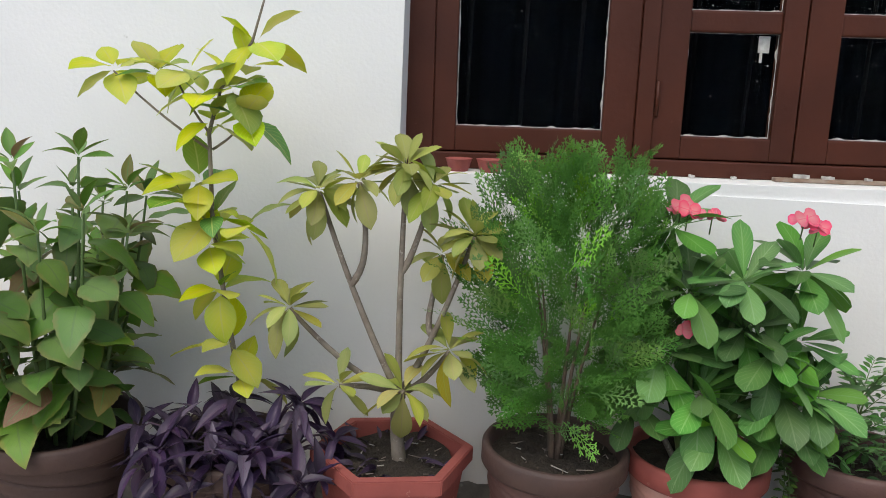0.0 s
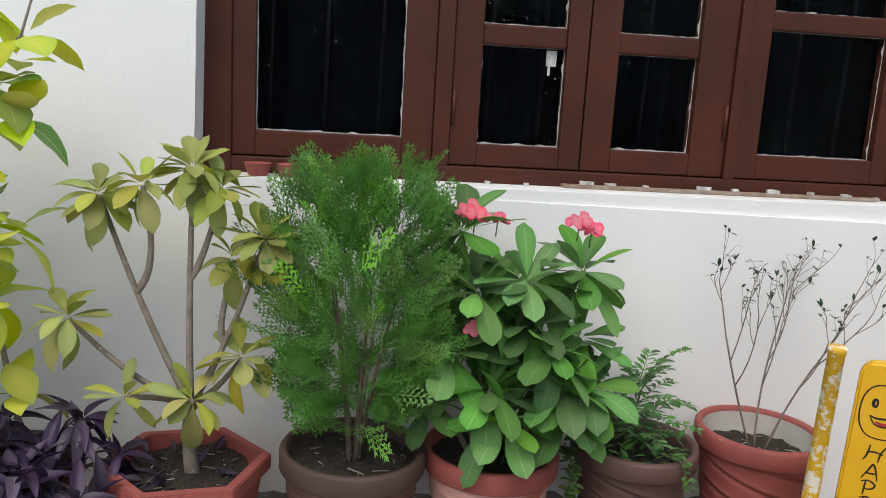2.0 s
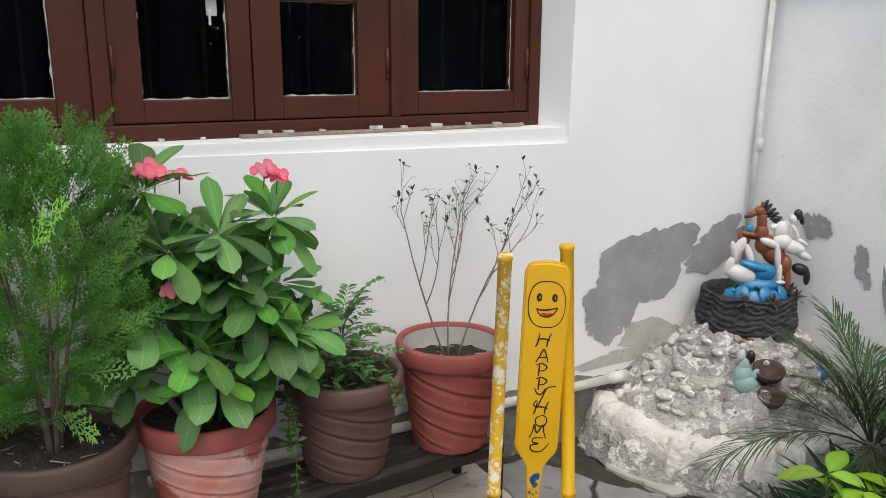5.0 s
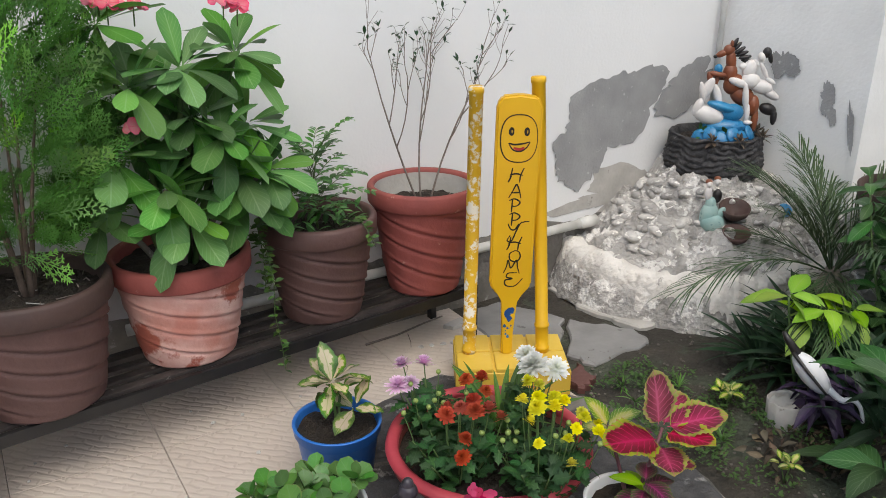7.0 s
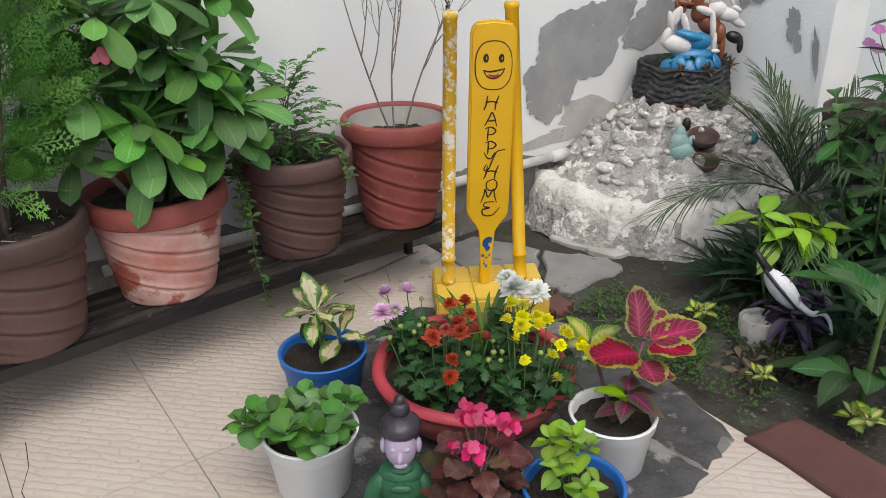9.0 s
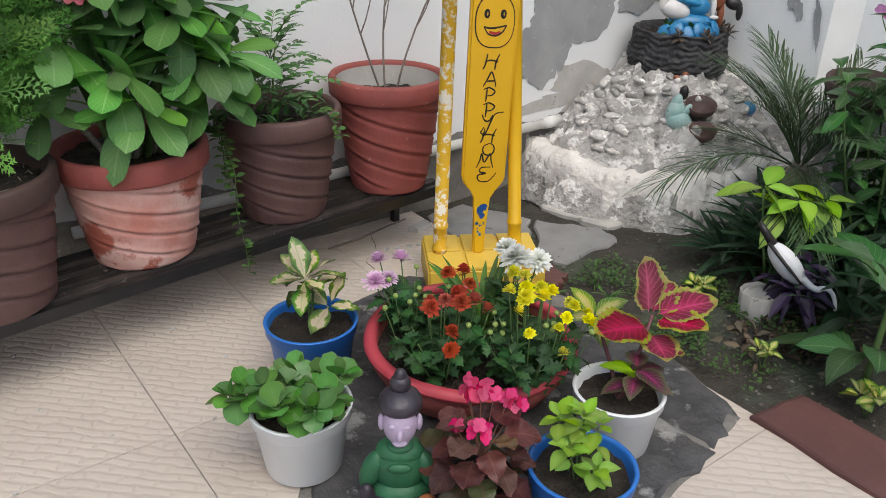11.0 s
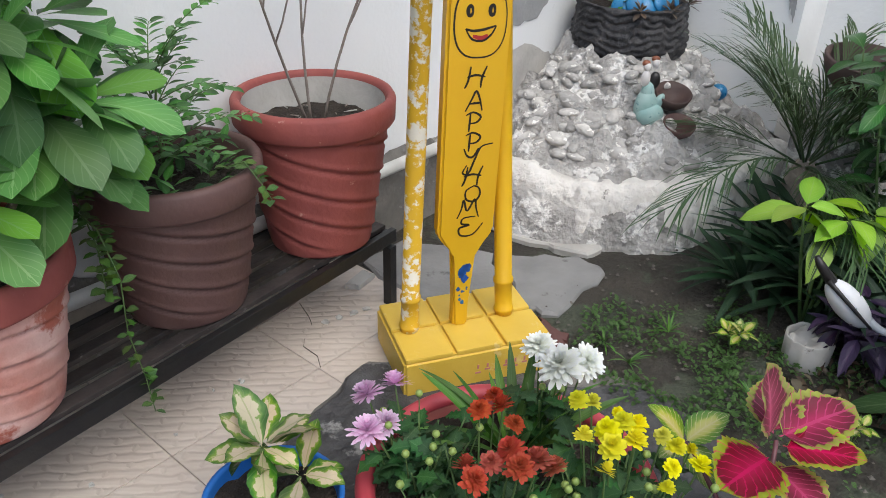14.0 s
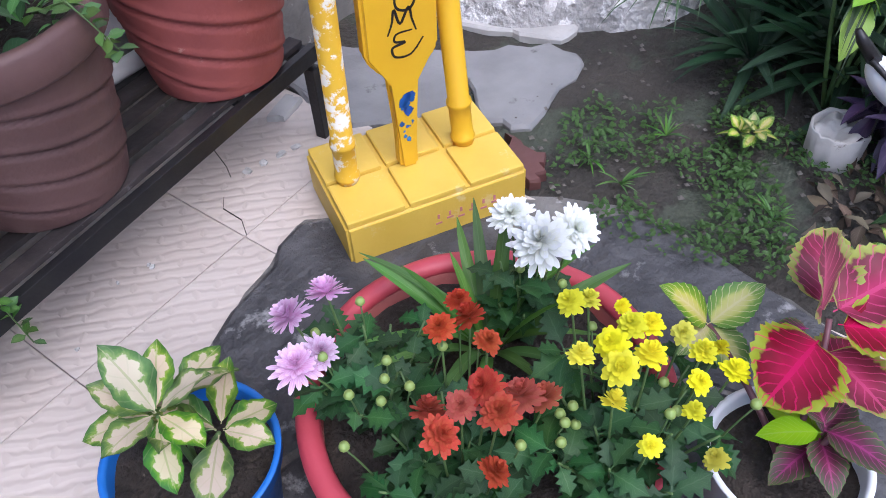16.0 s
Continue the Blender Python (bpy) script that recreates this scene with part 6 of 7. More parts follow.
F_SKIN = mat("lilac_face_paint", (0.46, 0.37, 0.50), (0.38, 0.30, 0.42), 14, 0.6, 0.3, 80, c3=(0.24, 0.18, 0.26), spot=0.66, sscale=40)
F_HAIR = mat("black_hair_paint", (0.022, 0.018, 0.026), (0.05, 0.042, 0.055), 20, 0.4, 0.5, 60)
F_GREEN = mat("green_coat_paint", (0.025, 0.13, 0.055), (0.018, 0.085, 0.04), 18, 0.5, 0.5, 60, c3=(0.06, 0.2, 0.1), spot=0.62, sscale=45)
F_OCH = mat("ochre_paint", (0.45, 0.16, 0.06), None, 14, 0.5, 0.2, 60)
figure("clay_figure", 0.872, 0.95, 0.008, -35, [
    (F_SKIN, [((0, -0.005, 0.205), (0.031, 0.031, 0.044)), ((0, -0.036, 0.200), (0.007, 0.011, 0.012)), ((0.033, 0, 0.203), (0.007, 0.011, 0.017)), ((-0.033, 0, 0.203), (0.007, 0.011, 0.017)), ((0, -0.006, 0.160), (0.018, 0.018, 0.02)), ((0, -0.029, 0.178), (0.013, 0.009, 0.006)), ((0.012, -0.029, 0.214), (0.008, 0.006, 0.005)), ((-0.012, -0.029, 0.214), (0.008, 0.006, 0.005))]),
    (F_HAIR, [((0, 0.006, 0.243), (0.040, 0.040, 0.026)), ((0, 0.01, 0.222), (0.035, 0.033, 0.024)), ((0, 0.012, 0.277), (0.019, 0.018, 0.020)), ((0, 0.012, 0.292), (0.012, 0.012, 0.016)), ((0, -0.02, 0.03), (0.075, 0.055, 0.035)), ((-0.06, -0.03, 0.055), (0.016, 0.016, 0.03))]),
    (F_GREEN, [((0, 0, 0.105), (0.052, 0.038, 0.055)), ((0, 0, 0.14), (0.045, 0.032, 0.024)), ((-0.052, -0.008, 0.10), (0.02, 0.022, 0.045), 16, (0, 0.35, 0)), ((0.052, -0.008, 0.10), (0.02, 0.022, 0.045), 16, (0, -0.35, 0)), ((0, -0.005, 0.157), (0.026, 0.025, 0.012)), ((0, -0.035, 0.125), (0.022, 0.008, 0.01)), ((0, 0.0, 0.055), (0.06, 0.045, 0.03))]),
    (F_OCH, [((0.05, -0.055, 0.05), (0.022, 0.022, 0.03))])], "painted clay figure in a green coat with a dark bun")

# ---- rubble mound in the corner ----
TX, TY = 2.775, 1.905


def mound_z(x, y):
    d = math.hypot((x - TX) * 0.92, (y - TY) * 1.05)
    edge = 0.62 + 0.05 * noise.noise((x * 4, y * 4, 7))
    h = max(0.0, 1 - max(0, d - 0.17) / (edge - 0.17))
    step = 0.085 * min(1, h * 9)
    return -0.02 + step + 0.345 * h ** 1.05 + (0.048 * noise.noise((x * 9, y * 9, 1)) + 0.034 * noise.noise((x * 24, y * 24, 2)) + 0.018 * noise.noise((x * 50, y * 50, 3))) * min(1, h * 4)


NX, NY = 150, 124
verts, faces = [], []
for i in range(NX + 1):
    for j in range(NY + 1):
        x, y = 2.08 + (EX - 0.002 - 2.08) * i / NX, 1.22 + (WY - 0.002 - 1.22) * j / NY
        verts.append((x, y, mound_z(x, y)))
for i in range(NX):
    for j in range(NY):
        a = i * (NY + 1) + j
        if max(verts[q][2] for q in (a, a + 1, a + NY + 1, a + NY + 2)) > -0.012:
            faces.append((a, a + NY + 1, a + NY + 2, a + 1))
used = sorted({v for f in faces for v in f})
remap = {v: i for i, v in enumerate(used)}
mound = tagged(part("rubble_mound", sheet([verts[v] for v in used], [tuple(remap[v] for v in f) for f in faces]), LIME), "whitewashed rubble mound heaped in the wall corner", "rubble mound")
rnd = random.Random(51)
STONES = []
for k in range(6):
    bm = bmesh.new()
    bmesh.ops.create_icosphere(bm, subdivisions=2, radius=0.03)
    for v in bm.verts:
        v.co *= 1 + 0.30 * noise.noise(v.co * 50 + Vector((k * 5, 0, 0)))
    me = bpy.data.meshes.new("stone")
    bm.to_mesh(me)
    bm.free()
    me.materials.append(LIMESTONE)
    me.shade_smooth()
    STONES.append(me)
for k in range(190):
    a, q = rnd.uniform(2.6, 5.4), 0.19 + 0.30 * rnd.random()
    x, y = TX + q * math.cos(a), TY + q * math.sin(a) * 0.95
    if rnd.random() < 0.2:
        x, y = rnd.uniform(2.30, 2.75), rnd.uniform(1.75, 2.05)
    if x > EX - 0.03 or y > WY - 0.03 or math.hypot(x - TX, y - TY) < 0.20:
        continue
    r = rnd.uniform(0.008, 0.034) if q > 0.3 else rnd.uniform(0.010, 0.026)
    place("stone", rnd.choice(STONES), mound, Matrix.LocRotScale((x, y, mound_z(x, y) - r * 0.40), Euler((rnd.uniform(-0.4, 0.4), rnd.uniform(-0.4, 0.4), rnd.uniform(0, 6))), (r / 0.03 * rnd.uniform(0.9, 1.5), r / 0.03, r / 0.03 * rnd.uniform(0.5, 0.8))))

# crumbling plaster skirt round the mound's foot
verts, faces = [], []
NA, NR = 260, 9
for i in range(NA + 1):
    a = 2.75 + 2.75 * i / NA
    ca, sa = math.cos(a), math.sin(a)
    rad = 0.56 / math.hypot(ca * 0.92, sa * 1.05)
    top = 0.165 + 0.045 * noise.noise((a * 3, 0, 5)) + 0.02 * noise.noise((a * 11, 2, 5))
    for j, (dr, f) in enumerate(((0.050, -0.25), (0.045, 0.02), (0.036, 0.28), (0.026, 0.55), (0.014, 0.80), (0.0, 0.96), (-0.03, 1.02), (-0.07, 0.98), (-0.11, 0.80))):
        q = rad + dr + 0.024 * noise.noise((ca * 7, sa * 7, f * 3)) + 0.014 * noise.noise((ca * 22, sa * 22, f * 6)) + 0.007 * noise.noise((ca * 60, sa * 60, f * 14))
        verts.append((min(TX + q * ca, EX - 0.003), min(TY + q * sa, WY - 0.003), top * f))
for i in range(NA):
    for j in range(NR - 1):
        b = i * NR + j
        faces.append((b, b + 1, b + NR + 1, b + NR))
part("plaster_skirt", sheet(verts, faces), SKIRT, mound, "crumbling white plaster round the mound's foot")

# planter made of a dark rope-like ring with figures
TYRE = mat("black_rough_cement", (0.022, 0.021, 0.023), (0.05, 0.048, 0.05), 30, 0.7, 1.0, 45, c3=(0.10, 0.095, 0.095), spot=0.62, sscale=30, dist=0.012)
BLUECL = mat("blue_glaze", (0.03, 0.22, 0.42), (0.02, 0.14, 0.32), 10, 0.3, 0.2, 50)
ty = thing("ring_planter", TX, TY, 0.405, "round black rough-textured planter on the rubble mound", "planter")


def rope(a, z, r):
    w = 2.2 * noise.noise((math.cos(a) * 5, math.sin(a) * 5, z * 14))
    return r + 0.008 * abs(math.sin(z * 150 + w + 1.5 * math.sin(a * 6))) + 0.007 * noise.noise((math.cos(a) * 14, math.sin(a) * 14, z * 70))


part("body", lathe([(0.12, 0.0), (0.165, -0.012)] + [(0.166 + 0.012 * math.sin(math.pi * min(1, (i + 3) / 30)), 0.15 * i / 40 - 0.01) for i in range(41)] + [(0.15, 0.14), (0.14, 0.11)], 150, rope), TYRE, ty)
part("soil", disc(0.15, 0.115, 32, 6, 0.008, 4), SOIL, ty)
for k in range(9):
    a = -2.95 + 0.33 * k
    bm = bmesh.new()
    blob(bm, (0, 0, 0), (0.027, 0.008, 0.030), 14)
    part("scallop", bm, BLUECL, ty, "blue glazed scallop", at=Matrix.Translation((0.128 * math.cos(a), 0.128 * math.sin(a), 0.142 + 0.014 * (k % 2))) @ Matrix.Rotation(a + 1.57, 4, 'Z') @ Matrix.Rotation(-0.45, 4, 'X'))
G_SUC = leaf_mat("brown_succulent_leaf", ((0.0, (0.13, 0.10, 0.07)), (1.0, (0.10, 0.07, 0.055))), (0.16, 0.13, 0.09), 0.1, 0.02, 0.3, veins=1)
SUC = [leaf_mesh("pointed_leaf", 0.036, 0.014, G_SUC, 0.8, 0.8, 0.1, 0.3, n=4)]
for k, (a, q, gr) in enumerate(((-2.5, 0.165, 0), (-1.9, 0.168, 0), (-1.1, 0.168, 0), (-0.5, 0.16, 0), (-2.0, 0.09, 1), (-1.3, 0.08, 1), (-2.9, 0.10, 1))):
    su = plant_at("succulent_rosette", TX + q * math.cos(a), TY + q * math.sin(a), 0.53 + (0.0 if not gr else 0.0), "small succulent rosette in the round planter", "succulent", "succulents in the ring planter")
    ring_of(su, "leaf", SUC if not gr else VIN, (0, 0, 0.01), (math.cos(a) * 0.5, math.sin(a) * 0.5, 1), 14, -10, 70, 0.7, 1.2 if not gr else 0.9, k)
S_WHITE = mat("white_statue_paint", (0.72, 0.70, 0.68), (0.60, 0.56, 0.54), 16, 0.5, 0.3, 60)
S_BROWN = mat("chestnut_statue_paint", (0.24, 0.075, 0.03), (0.17, 0.05, 0.022), 14, 0.4, 0.3, 60)
S_BLACK = mat("black_statue_paint", (0.02, 0.017, 0.017), None, 14, 0.4, 0.4, 60)
figure("horse_statue", TX - 0.005, TY - 0.02, 0.525, -38, [
    (S_BROWN, [((-0.002, 0, 0.328), (0.021, 0.016, 0.021)), ((-0.026, 0, 0.316), (0.024, 0.012, 0.012), 16, (0, -0.45, 0)), ((0.010, 0, 0.290), (0.019, 0.017, 0.042), 16, (0, -0.15, 0)), ((0.012, 0, 0.245), (0.026, 0.023, 0.038)), ((0.030, 0, 0.205), (0.036, 0.032, 0.040), 20, (0, 0.6, 0)), ((0.065, 0, 0.165), (0.050, 0.036, 0.036), 20, (0, 0.6, 0)), ((0.105, -0.01, 0.130), (0.024, 0.024, 0.040)), ((0.118, -0.015, 0.075), (0.013, 0.013, 0.045)), ((-0.035, -0.018, 0.243), (0.034, 0.010, 0.011), 14, (0, 0.15, 0)), ((-0.062, -0.018, 0.228), (0.010, 0.010, 0.026), 14, (0, -0.35, 0)), ((-0.028, 0.016, 0.232), (0.034, 0.010, 0.011), 14, (0, 0.35, 0)), ((-0.040, -0.005, 0.205), (0.010, 0.010, 0.030), 14, (0, 0.4, 0)), ((0.006, 0.006, 0.352), (0.005, 0.004, 0.012)), ((0.006, -0.008, 0.352), (0.005, 0.004, 0.012))]),
    (S_BLACK, [((0.014 + 0.011 * i, 0.004 * (i % 2), 0.352 - 0.012 * i), (0.008, 0.009, 0.024), 12, (0, 0.5 + 0.22 * i, 0)) for i in range(7)] + [((0.134, 0, 0.322), (0.016, 0.016, 0.020)), ((0.148, 0.002, 0.305), (0.009, 0.011, 0.024), 12, (0, -0.3, 0)), ((0.165, 0, 0.115), (0.034, 0.018, 0.022), 14, (0, 0.35, 0)), ((0.19, 0, 0.085), (0.012, 0.012, 0.030)), ((-0.048, 0, 0.305), (0.007, 0.009, 0.007))]),
    (S_WHITE, [((0.114, -0.008, 0.306), (0.014, 0.014, 0.018), 16, (0, -0.4, 0)), ((0.098, -0.006, 0.285), (0.009, 0.009, 0.016), 12, (0, -0.7, 0)), ((0.078, -0.004, 0.262), (0.026, 0.021, 0.036), 18, (0, 0.2, 0)), ((0.055, -0.008, 0.272), (0.017, 0.012, 0.013)), ((0.130, -0.012, 0.256), (0.009, 0.009, 0.034), 12, (0, -0.5, 0)), ((0.155, -0.012, 0.222), (0.024, 0.009, 0.009), 12, (0, 0.5, 0)), ((0.085, -0.010, 0.220), (0.036, 0.028, 0.030)), ((0.125, -0.010, 0.200), (0.046, 0.024, 0.026), 18, (0, 0.3, 0)), ((0.165, -0.008, 0.172), (0.036, 0.018, 0.016), 16, (0, 0.5, 0)), ((0.040, -0.028, 0.215), (0.040, 0.015, 0.015), 14, (0, 0.35, 0)), ((0.070, -0.036, 0.165), (0.012, 0.012, 0.052), 14, (0, -0.12, 0)), ((0.082, -0.038, 0.105), (0.010, 0.010, 0.036)), ((0.088, -0.044, 0.072), (0.017, 0.009, 0.008)),
               ((-0.055, -0.04, 0.095), (0.056, 0.030, 0.034), 20, (0, 0.25, 0)), ((-0.098, -0.04, 0.125), (0.017, 0.016, 0.036), 14, (0, 0.3, 0)), ((-0.086, -0.04, 0.180), (0.012, 0.012, 0.040), 14, (0, -0.25, 0)), ((-0.070, -0.03, 0.190), (0.020, 0.010, 0.046), 14, (0, 0.45, 0)), ((-0.030, -0.03, 0.170), (0.014, 0.010, 0.042), 14, (0, -0.35, 0))]),
    (BLUECL, [((-0.010, -0.040, 0.128), (0.058, 0.026, 0.018), 18, (0, 0.25, 0)), ((0.030, -0.032, 0.105), (0.042, 0.026, 0.034)), ((-0.034, -0.01, 0.262), (0.015, 0.014, 0.018)), ((0.01, -0.03, 0.05), (0.085, 0.04, 0.035))])], "painted statue of a chestnut horse with a white rider", "statue")

S_TEAL = mat("pale_teal_paint", (0.24, 0.40, 0.38), (0.36, 0.48, 0.45), 24, 0.5, 0.4, 60, c3=(0.14, 0.26, 0.26), spot=0.6, sscale=50)
cz = mound_z(2.52, 1.69)
figure("dancing_couple", 2.53, 1.69, cz - 0.015, -40, [
    (S_TEAL, [((0, 0, 0.05), (0.034, 0.028, 0.055)), ((0.012, -0.012, 0.03), (0.042, 0.026, 0.035)), ((0.0, 0, 0.095), (0.02, 0.017, 0.03)), ((0.03, -0.005, 0.055), (0.015, 0.012, 0.04), 14, (0, 0.5, 0))]),
    (S_BLACK, [((0.022, 0.012, 0.125), (0.016, 0.014, 0.026))]),
    (S_WHITE, [((-0.012, 0, 0.135), (0.014, 0.013, 0.024)), ((-0.012, 0, 0.17), (0.011, 0.011, 0.013)), ((0.016, 0.008, 0.178), (0.011, 0.011, 0.014))]),
    (S_BROWN, [((0.016, 0.012, 0.188), (0.012, 0.011, 0.009)), ((-0.014, 0.004, 0.178), (0.012, 0.011, 0.01))])], "small porcelain figurine of a dancing couple")


def bowl(x, y, z, r, label, material=None, tilt=20):
    ob = part("clay_bowl", lathe([(0, 0), (r * 0.5, 0), (r * 0.9, r * 0.45), (r, r * 0.85), (r * 0.92, r * 0.87), (r * 0.8, r * 0.5), (0, r * 0.2)], 32), material or TERRAD, None, at=pose(x, y, z, tilt, 0, -40))
    return tagged(ob, label, "bowl", "clay bowls on the mound")


bowl(2.615, 1.655, mound_z(2.615, 1.655) + 0.02, 0.055, "small dark clay bowl set on the rubble")
bowl(2.57, 1.60, mound_z(2.57, 1.60) - 0.005, 0.048, "small brown clay bowl set on the rubble", TERRAB)
bowl(2.80, 1.20, 0.40, 0.12, "dark brown clay bowl on a stone block", TERRAD, 8)
tagged(part("stone_block", box(2.68, 1.08, -0.02, EX + 0.21, 1.32, 0.402, 0.02), LIME, smooth=False), "rough whitewashed block by the side wall", "stone block")
bm = bmesh.new()
blob(bm, (0, 0, 0), (0.028, 0.028, 0.026), 18)
tagged(part("blue_ball", bm, BLUECL, None, at=pose(2.83, 1.60, mound_z(2.83, 1.60) + 0.012)), "small blue and white ball on the rubble", "ball")

# ---- palm ----
G_PALM = leaf_mat("palm_leaflet", ((0.0, (0.085, 0.13, 0.055)), (1.0, (0.065, 0.105, 0.045))), (0.05, 0.08, 0.04), 0.08, 0.02, 0.35, rough=0.5, veins=1)
palm = plant_at("pygmy_palm", 2.58, 1.23, 0.0, "spiky young palm with long thin drooping leaflets", "palm")
rnd = random.Random(61)
part("trunk", lathe([(0.05, -0.02), (0.055, 0.06), (0.045, 0.20), (0.02, 0.26), (0, 0.27)], 20, lambda a, z, r: r + 0.008 * noise.noise((math.cos(a) * 8, math.sin(a) * 8, z * 60))), BARK, palm)
for k in range(18):
    a = k * 2.4 + 0.3
    up = 0.25 + 2.6 * ((k * 5) % 18) / 18
    L = rnd.uniform(0.34, 0.50)
    if k == 0:
        a, up, L = radians(168), 0.55, 0.50
    if k == 1:
        a, up, L = radians(215), 0.35, 0.42
    out = Vector((math.cos(a), math.sin(a), 0))
    d = (out + Vector((0, 0, up))).normalized()
    p0 = Vector((0, 0, 0.24))
    drop = (0.30 + 0.25 * rnd.random()) * L / max(up, 0.5)
    pts = bezier(p0, p0 + d * L * 0.65, p0 + d * L + out * 0.10 - Vector((0, 0, drop * 0.5)), 12)
    fr = part("frond", tube(pts, 0.0035, 0.0012, 5), G_PALM, palm)
    bm = bmesh.new()
    for j in range(26):
        t = 0.16 + 0.84 * j / 25
        i = min(int(t * 11), 10)
        q = pts[i].lerp(pts[i + 1], t * 11 - i)
        tg = (pts[i + 1] - pts[i]).normalized()
        sd = tg.cross(Vector((0, 0, 1))).normalized()
        for s in (-1, 1):
            dd = (tg * rnd.uniform(1.1, 1.9) + sd * s * rnd.uniform(0.45, 0.8) + Vector((0, 0, rnd.uniform(-0.15, 0.25)))).normalized()
            ln = 0.25 * (1 - 0.45 * t) * rnd.uniform(0.8, 1.15)
            w = dd.cross(Vector((0, 0, 1))).normalized() * 0.0021
            m1 = q + dd * ln * 0.45
            m2 = q + dd * ln * 0.78 + Vector((0, 0, -0.06 * ln))
            e1 = q + dd * ln + Vector((0, 0, -0.22 * ln))
            v = [bm.verts.new(c) for c in (q - w * 0.5, q + w * 0.5, m1 + w, m1 - w, m2 + w * 0.8, m2 - w * 0.8, e1)]
            bm.faces.new((v[0], v[1], v[2], v[3]))
            bm.faces.new((v[3], v[2], v[4], v[5]))
            bm.faces.new((v[5], v[4], v[6]))
    ob = part("leaflet_fringe", bm, G_PALM, fr)
    ob["kind"] = "stuff"

# ---- lime-leaved shrub by the palm ----
lb = plant_at("lime_leaved_shrub", 2.20, 1.05, 0.0, "young shrub with large lime-green leaves over the dark bed", "shrub")
rnd = random.Random(62)
for hx, hy, hz, nl in ((-0.03, 0.05, 0.31, 6), (0.03, -0.03, 0.285, 7), (0.10, -0.06, 0.28, 6), (0.0, 0.0, 0.25, 4)):
    stem(lb, ((0.02, 0, -0.01), (hx * 0.6, hy * 0.6, hz * 0.5), (hx, hy, hz)), 0.005, 0.003, GREENSTEM)
    ring_of(lb, "leaf", LIMEB, (hx, hy, hz), (-0.2, -0.3, 1), nl, -30, 20, 0.8, 1.15, hx * 40, 0.004, rnd)

# ---- dark blade-leaved rosettes ----
for x, y, n, s in ((2.27, 1.22, 40, 0.72), (2.40, 1.06, 34, 1.15), (2.52, 0.90, 30, 1.25), (2.33, 0.86, 26, 1.1), (2.30, 1.02, 28, 0.95), (2.62, 1.06, 30, 1.3), (2.46, 1.18, 28, 1.0), (2.22, 0.80, 18, 0.9)):
    dk = plant_at("blade_leaved_plant", x, y, 0.0, "dark green clump of long pointed leaves in the bed", "plant", "dark leafy clumps in the bed")
    rnd = random.Random(int(x * 100))
    for k in range(n):
        a = k * 2.4
        place("leaf", DRK[k % 3], dk, orient((0.02 * math.cos(a), 0.02 * math.sin(a), 0.03), (math.cos(a), math.sin(a), 0.25 + 1.0 * k / n), rnd.uniform(-25, 25), s * rnd.uniform(0.65, 1.0)))

# ---- white tin with a bird ornament and a purple plant ----
TIN = mat("dirty_white_tin", (0.50, 0.48, 0.45), (0.36, 0.34, 0.31), 14, 0.7, 0.5, 60, c3=(0.14, 0.12, 0.10), spot=0.60, sscale=18)
tin = thing("white_tin", 2.085, 0.995, -0.01, "dirty white tin wrapped in plastic on the soil", "tin")
part("body", lathe([(0, 0.002), (0.046, 0), (0.050, 0.01), (0.053, 0.075), (0.050, 0.078), (0.047, 0.07), (0.044, 0.06)], 36, lambda a, z, r: r + 0.010 * noise.noise((math.cos(a) * 4, math.sin(a) * 4, z * 40))), TIN, tin)
part("soil", disc(0.045, 0.066, 24, 5, 0.012, 9), TIN, tin, "crumpled pale plastic")
BW_ = mat("white_bird_paint", (0.74, 0.74, 0.75), (0.62, 0.62, 0.64), 16, 0.45, 0.2, 60)
bird = thing("bird_ornament", 2.085, 0.945, 0.0, "white bird ornament with black tail on a wire stake", "garden ornament", rz=-70)
bird.matrix_basis = bird.matrix_basis @ Matrix.Scale(1.12, 4)
bm = bmesh.new()
blob(bm, (0, 0, 0.155), (0.060, 0.025, 0.028), 24, (0, 0.75, 0))
part("body", bm, BW_, bird)
part("neck", tube(bezier((0.04, 0, 0.13), (0.075, 0, 0.10), (0.085, 0, 0.115), 8) + bezier((0.085, 0, 0.115), (0.115, 0, 0.13), (0.125, 0, 0.07), 9), 0.009, 0.004, 9), BW_, bird)
part("tail", tube([(-0.03, 0, 0.185), (-0.065, 0.0, 0.225), (-0.075, 0, 0.24)], 0.012, 0.005, 8), S_BLACK, bird, "black tail")
for s in (-1, 1):
    part("wing_band", tube(bezier((-0.045, 0.012 * s, 0.20), (0.0, 0.034 * s, 0.17), (0.045, 0.026 * s, 0.125), 8), 0.005, 0.003, 6), S_BLACK, bird, "black wing band")
part("stake", tube([(0, 0, -0.02), (0, 0, 0.15)], 0.002, seg=6), STEEL, bird)
pp = plant_at("purple_spiderwort", 2.15, 0.91, 0.0, "small purple-leaved spiderwort beside the white tin")
rnd = random.Random(64)
for k in range(9):
    a = k * 2.4
    c = Vector((0.07 * math.cos(a) * rnd.random() - 0.02, 0.09 * math.sin(a) * rnd.random(), 0.05 + 0.10 * rnd.random()))
    stem(pp, ((0, 0, -0.01), (c.x * 0.6, c.y * 0.6, c.z * 0.6), c), 0.003, 0.002, MATS["purple_stem"], "stem", 5)
    ring_of(pp, "leaf", PUR, c, (c.x, c.y, 0.2), 6, -30, 45, 0.6, 1.0, k, 0.003, rnd)

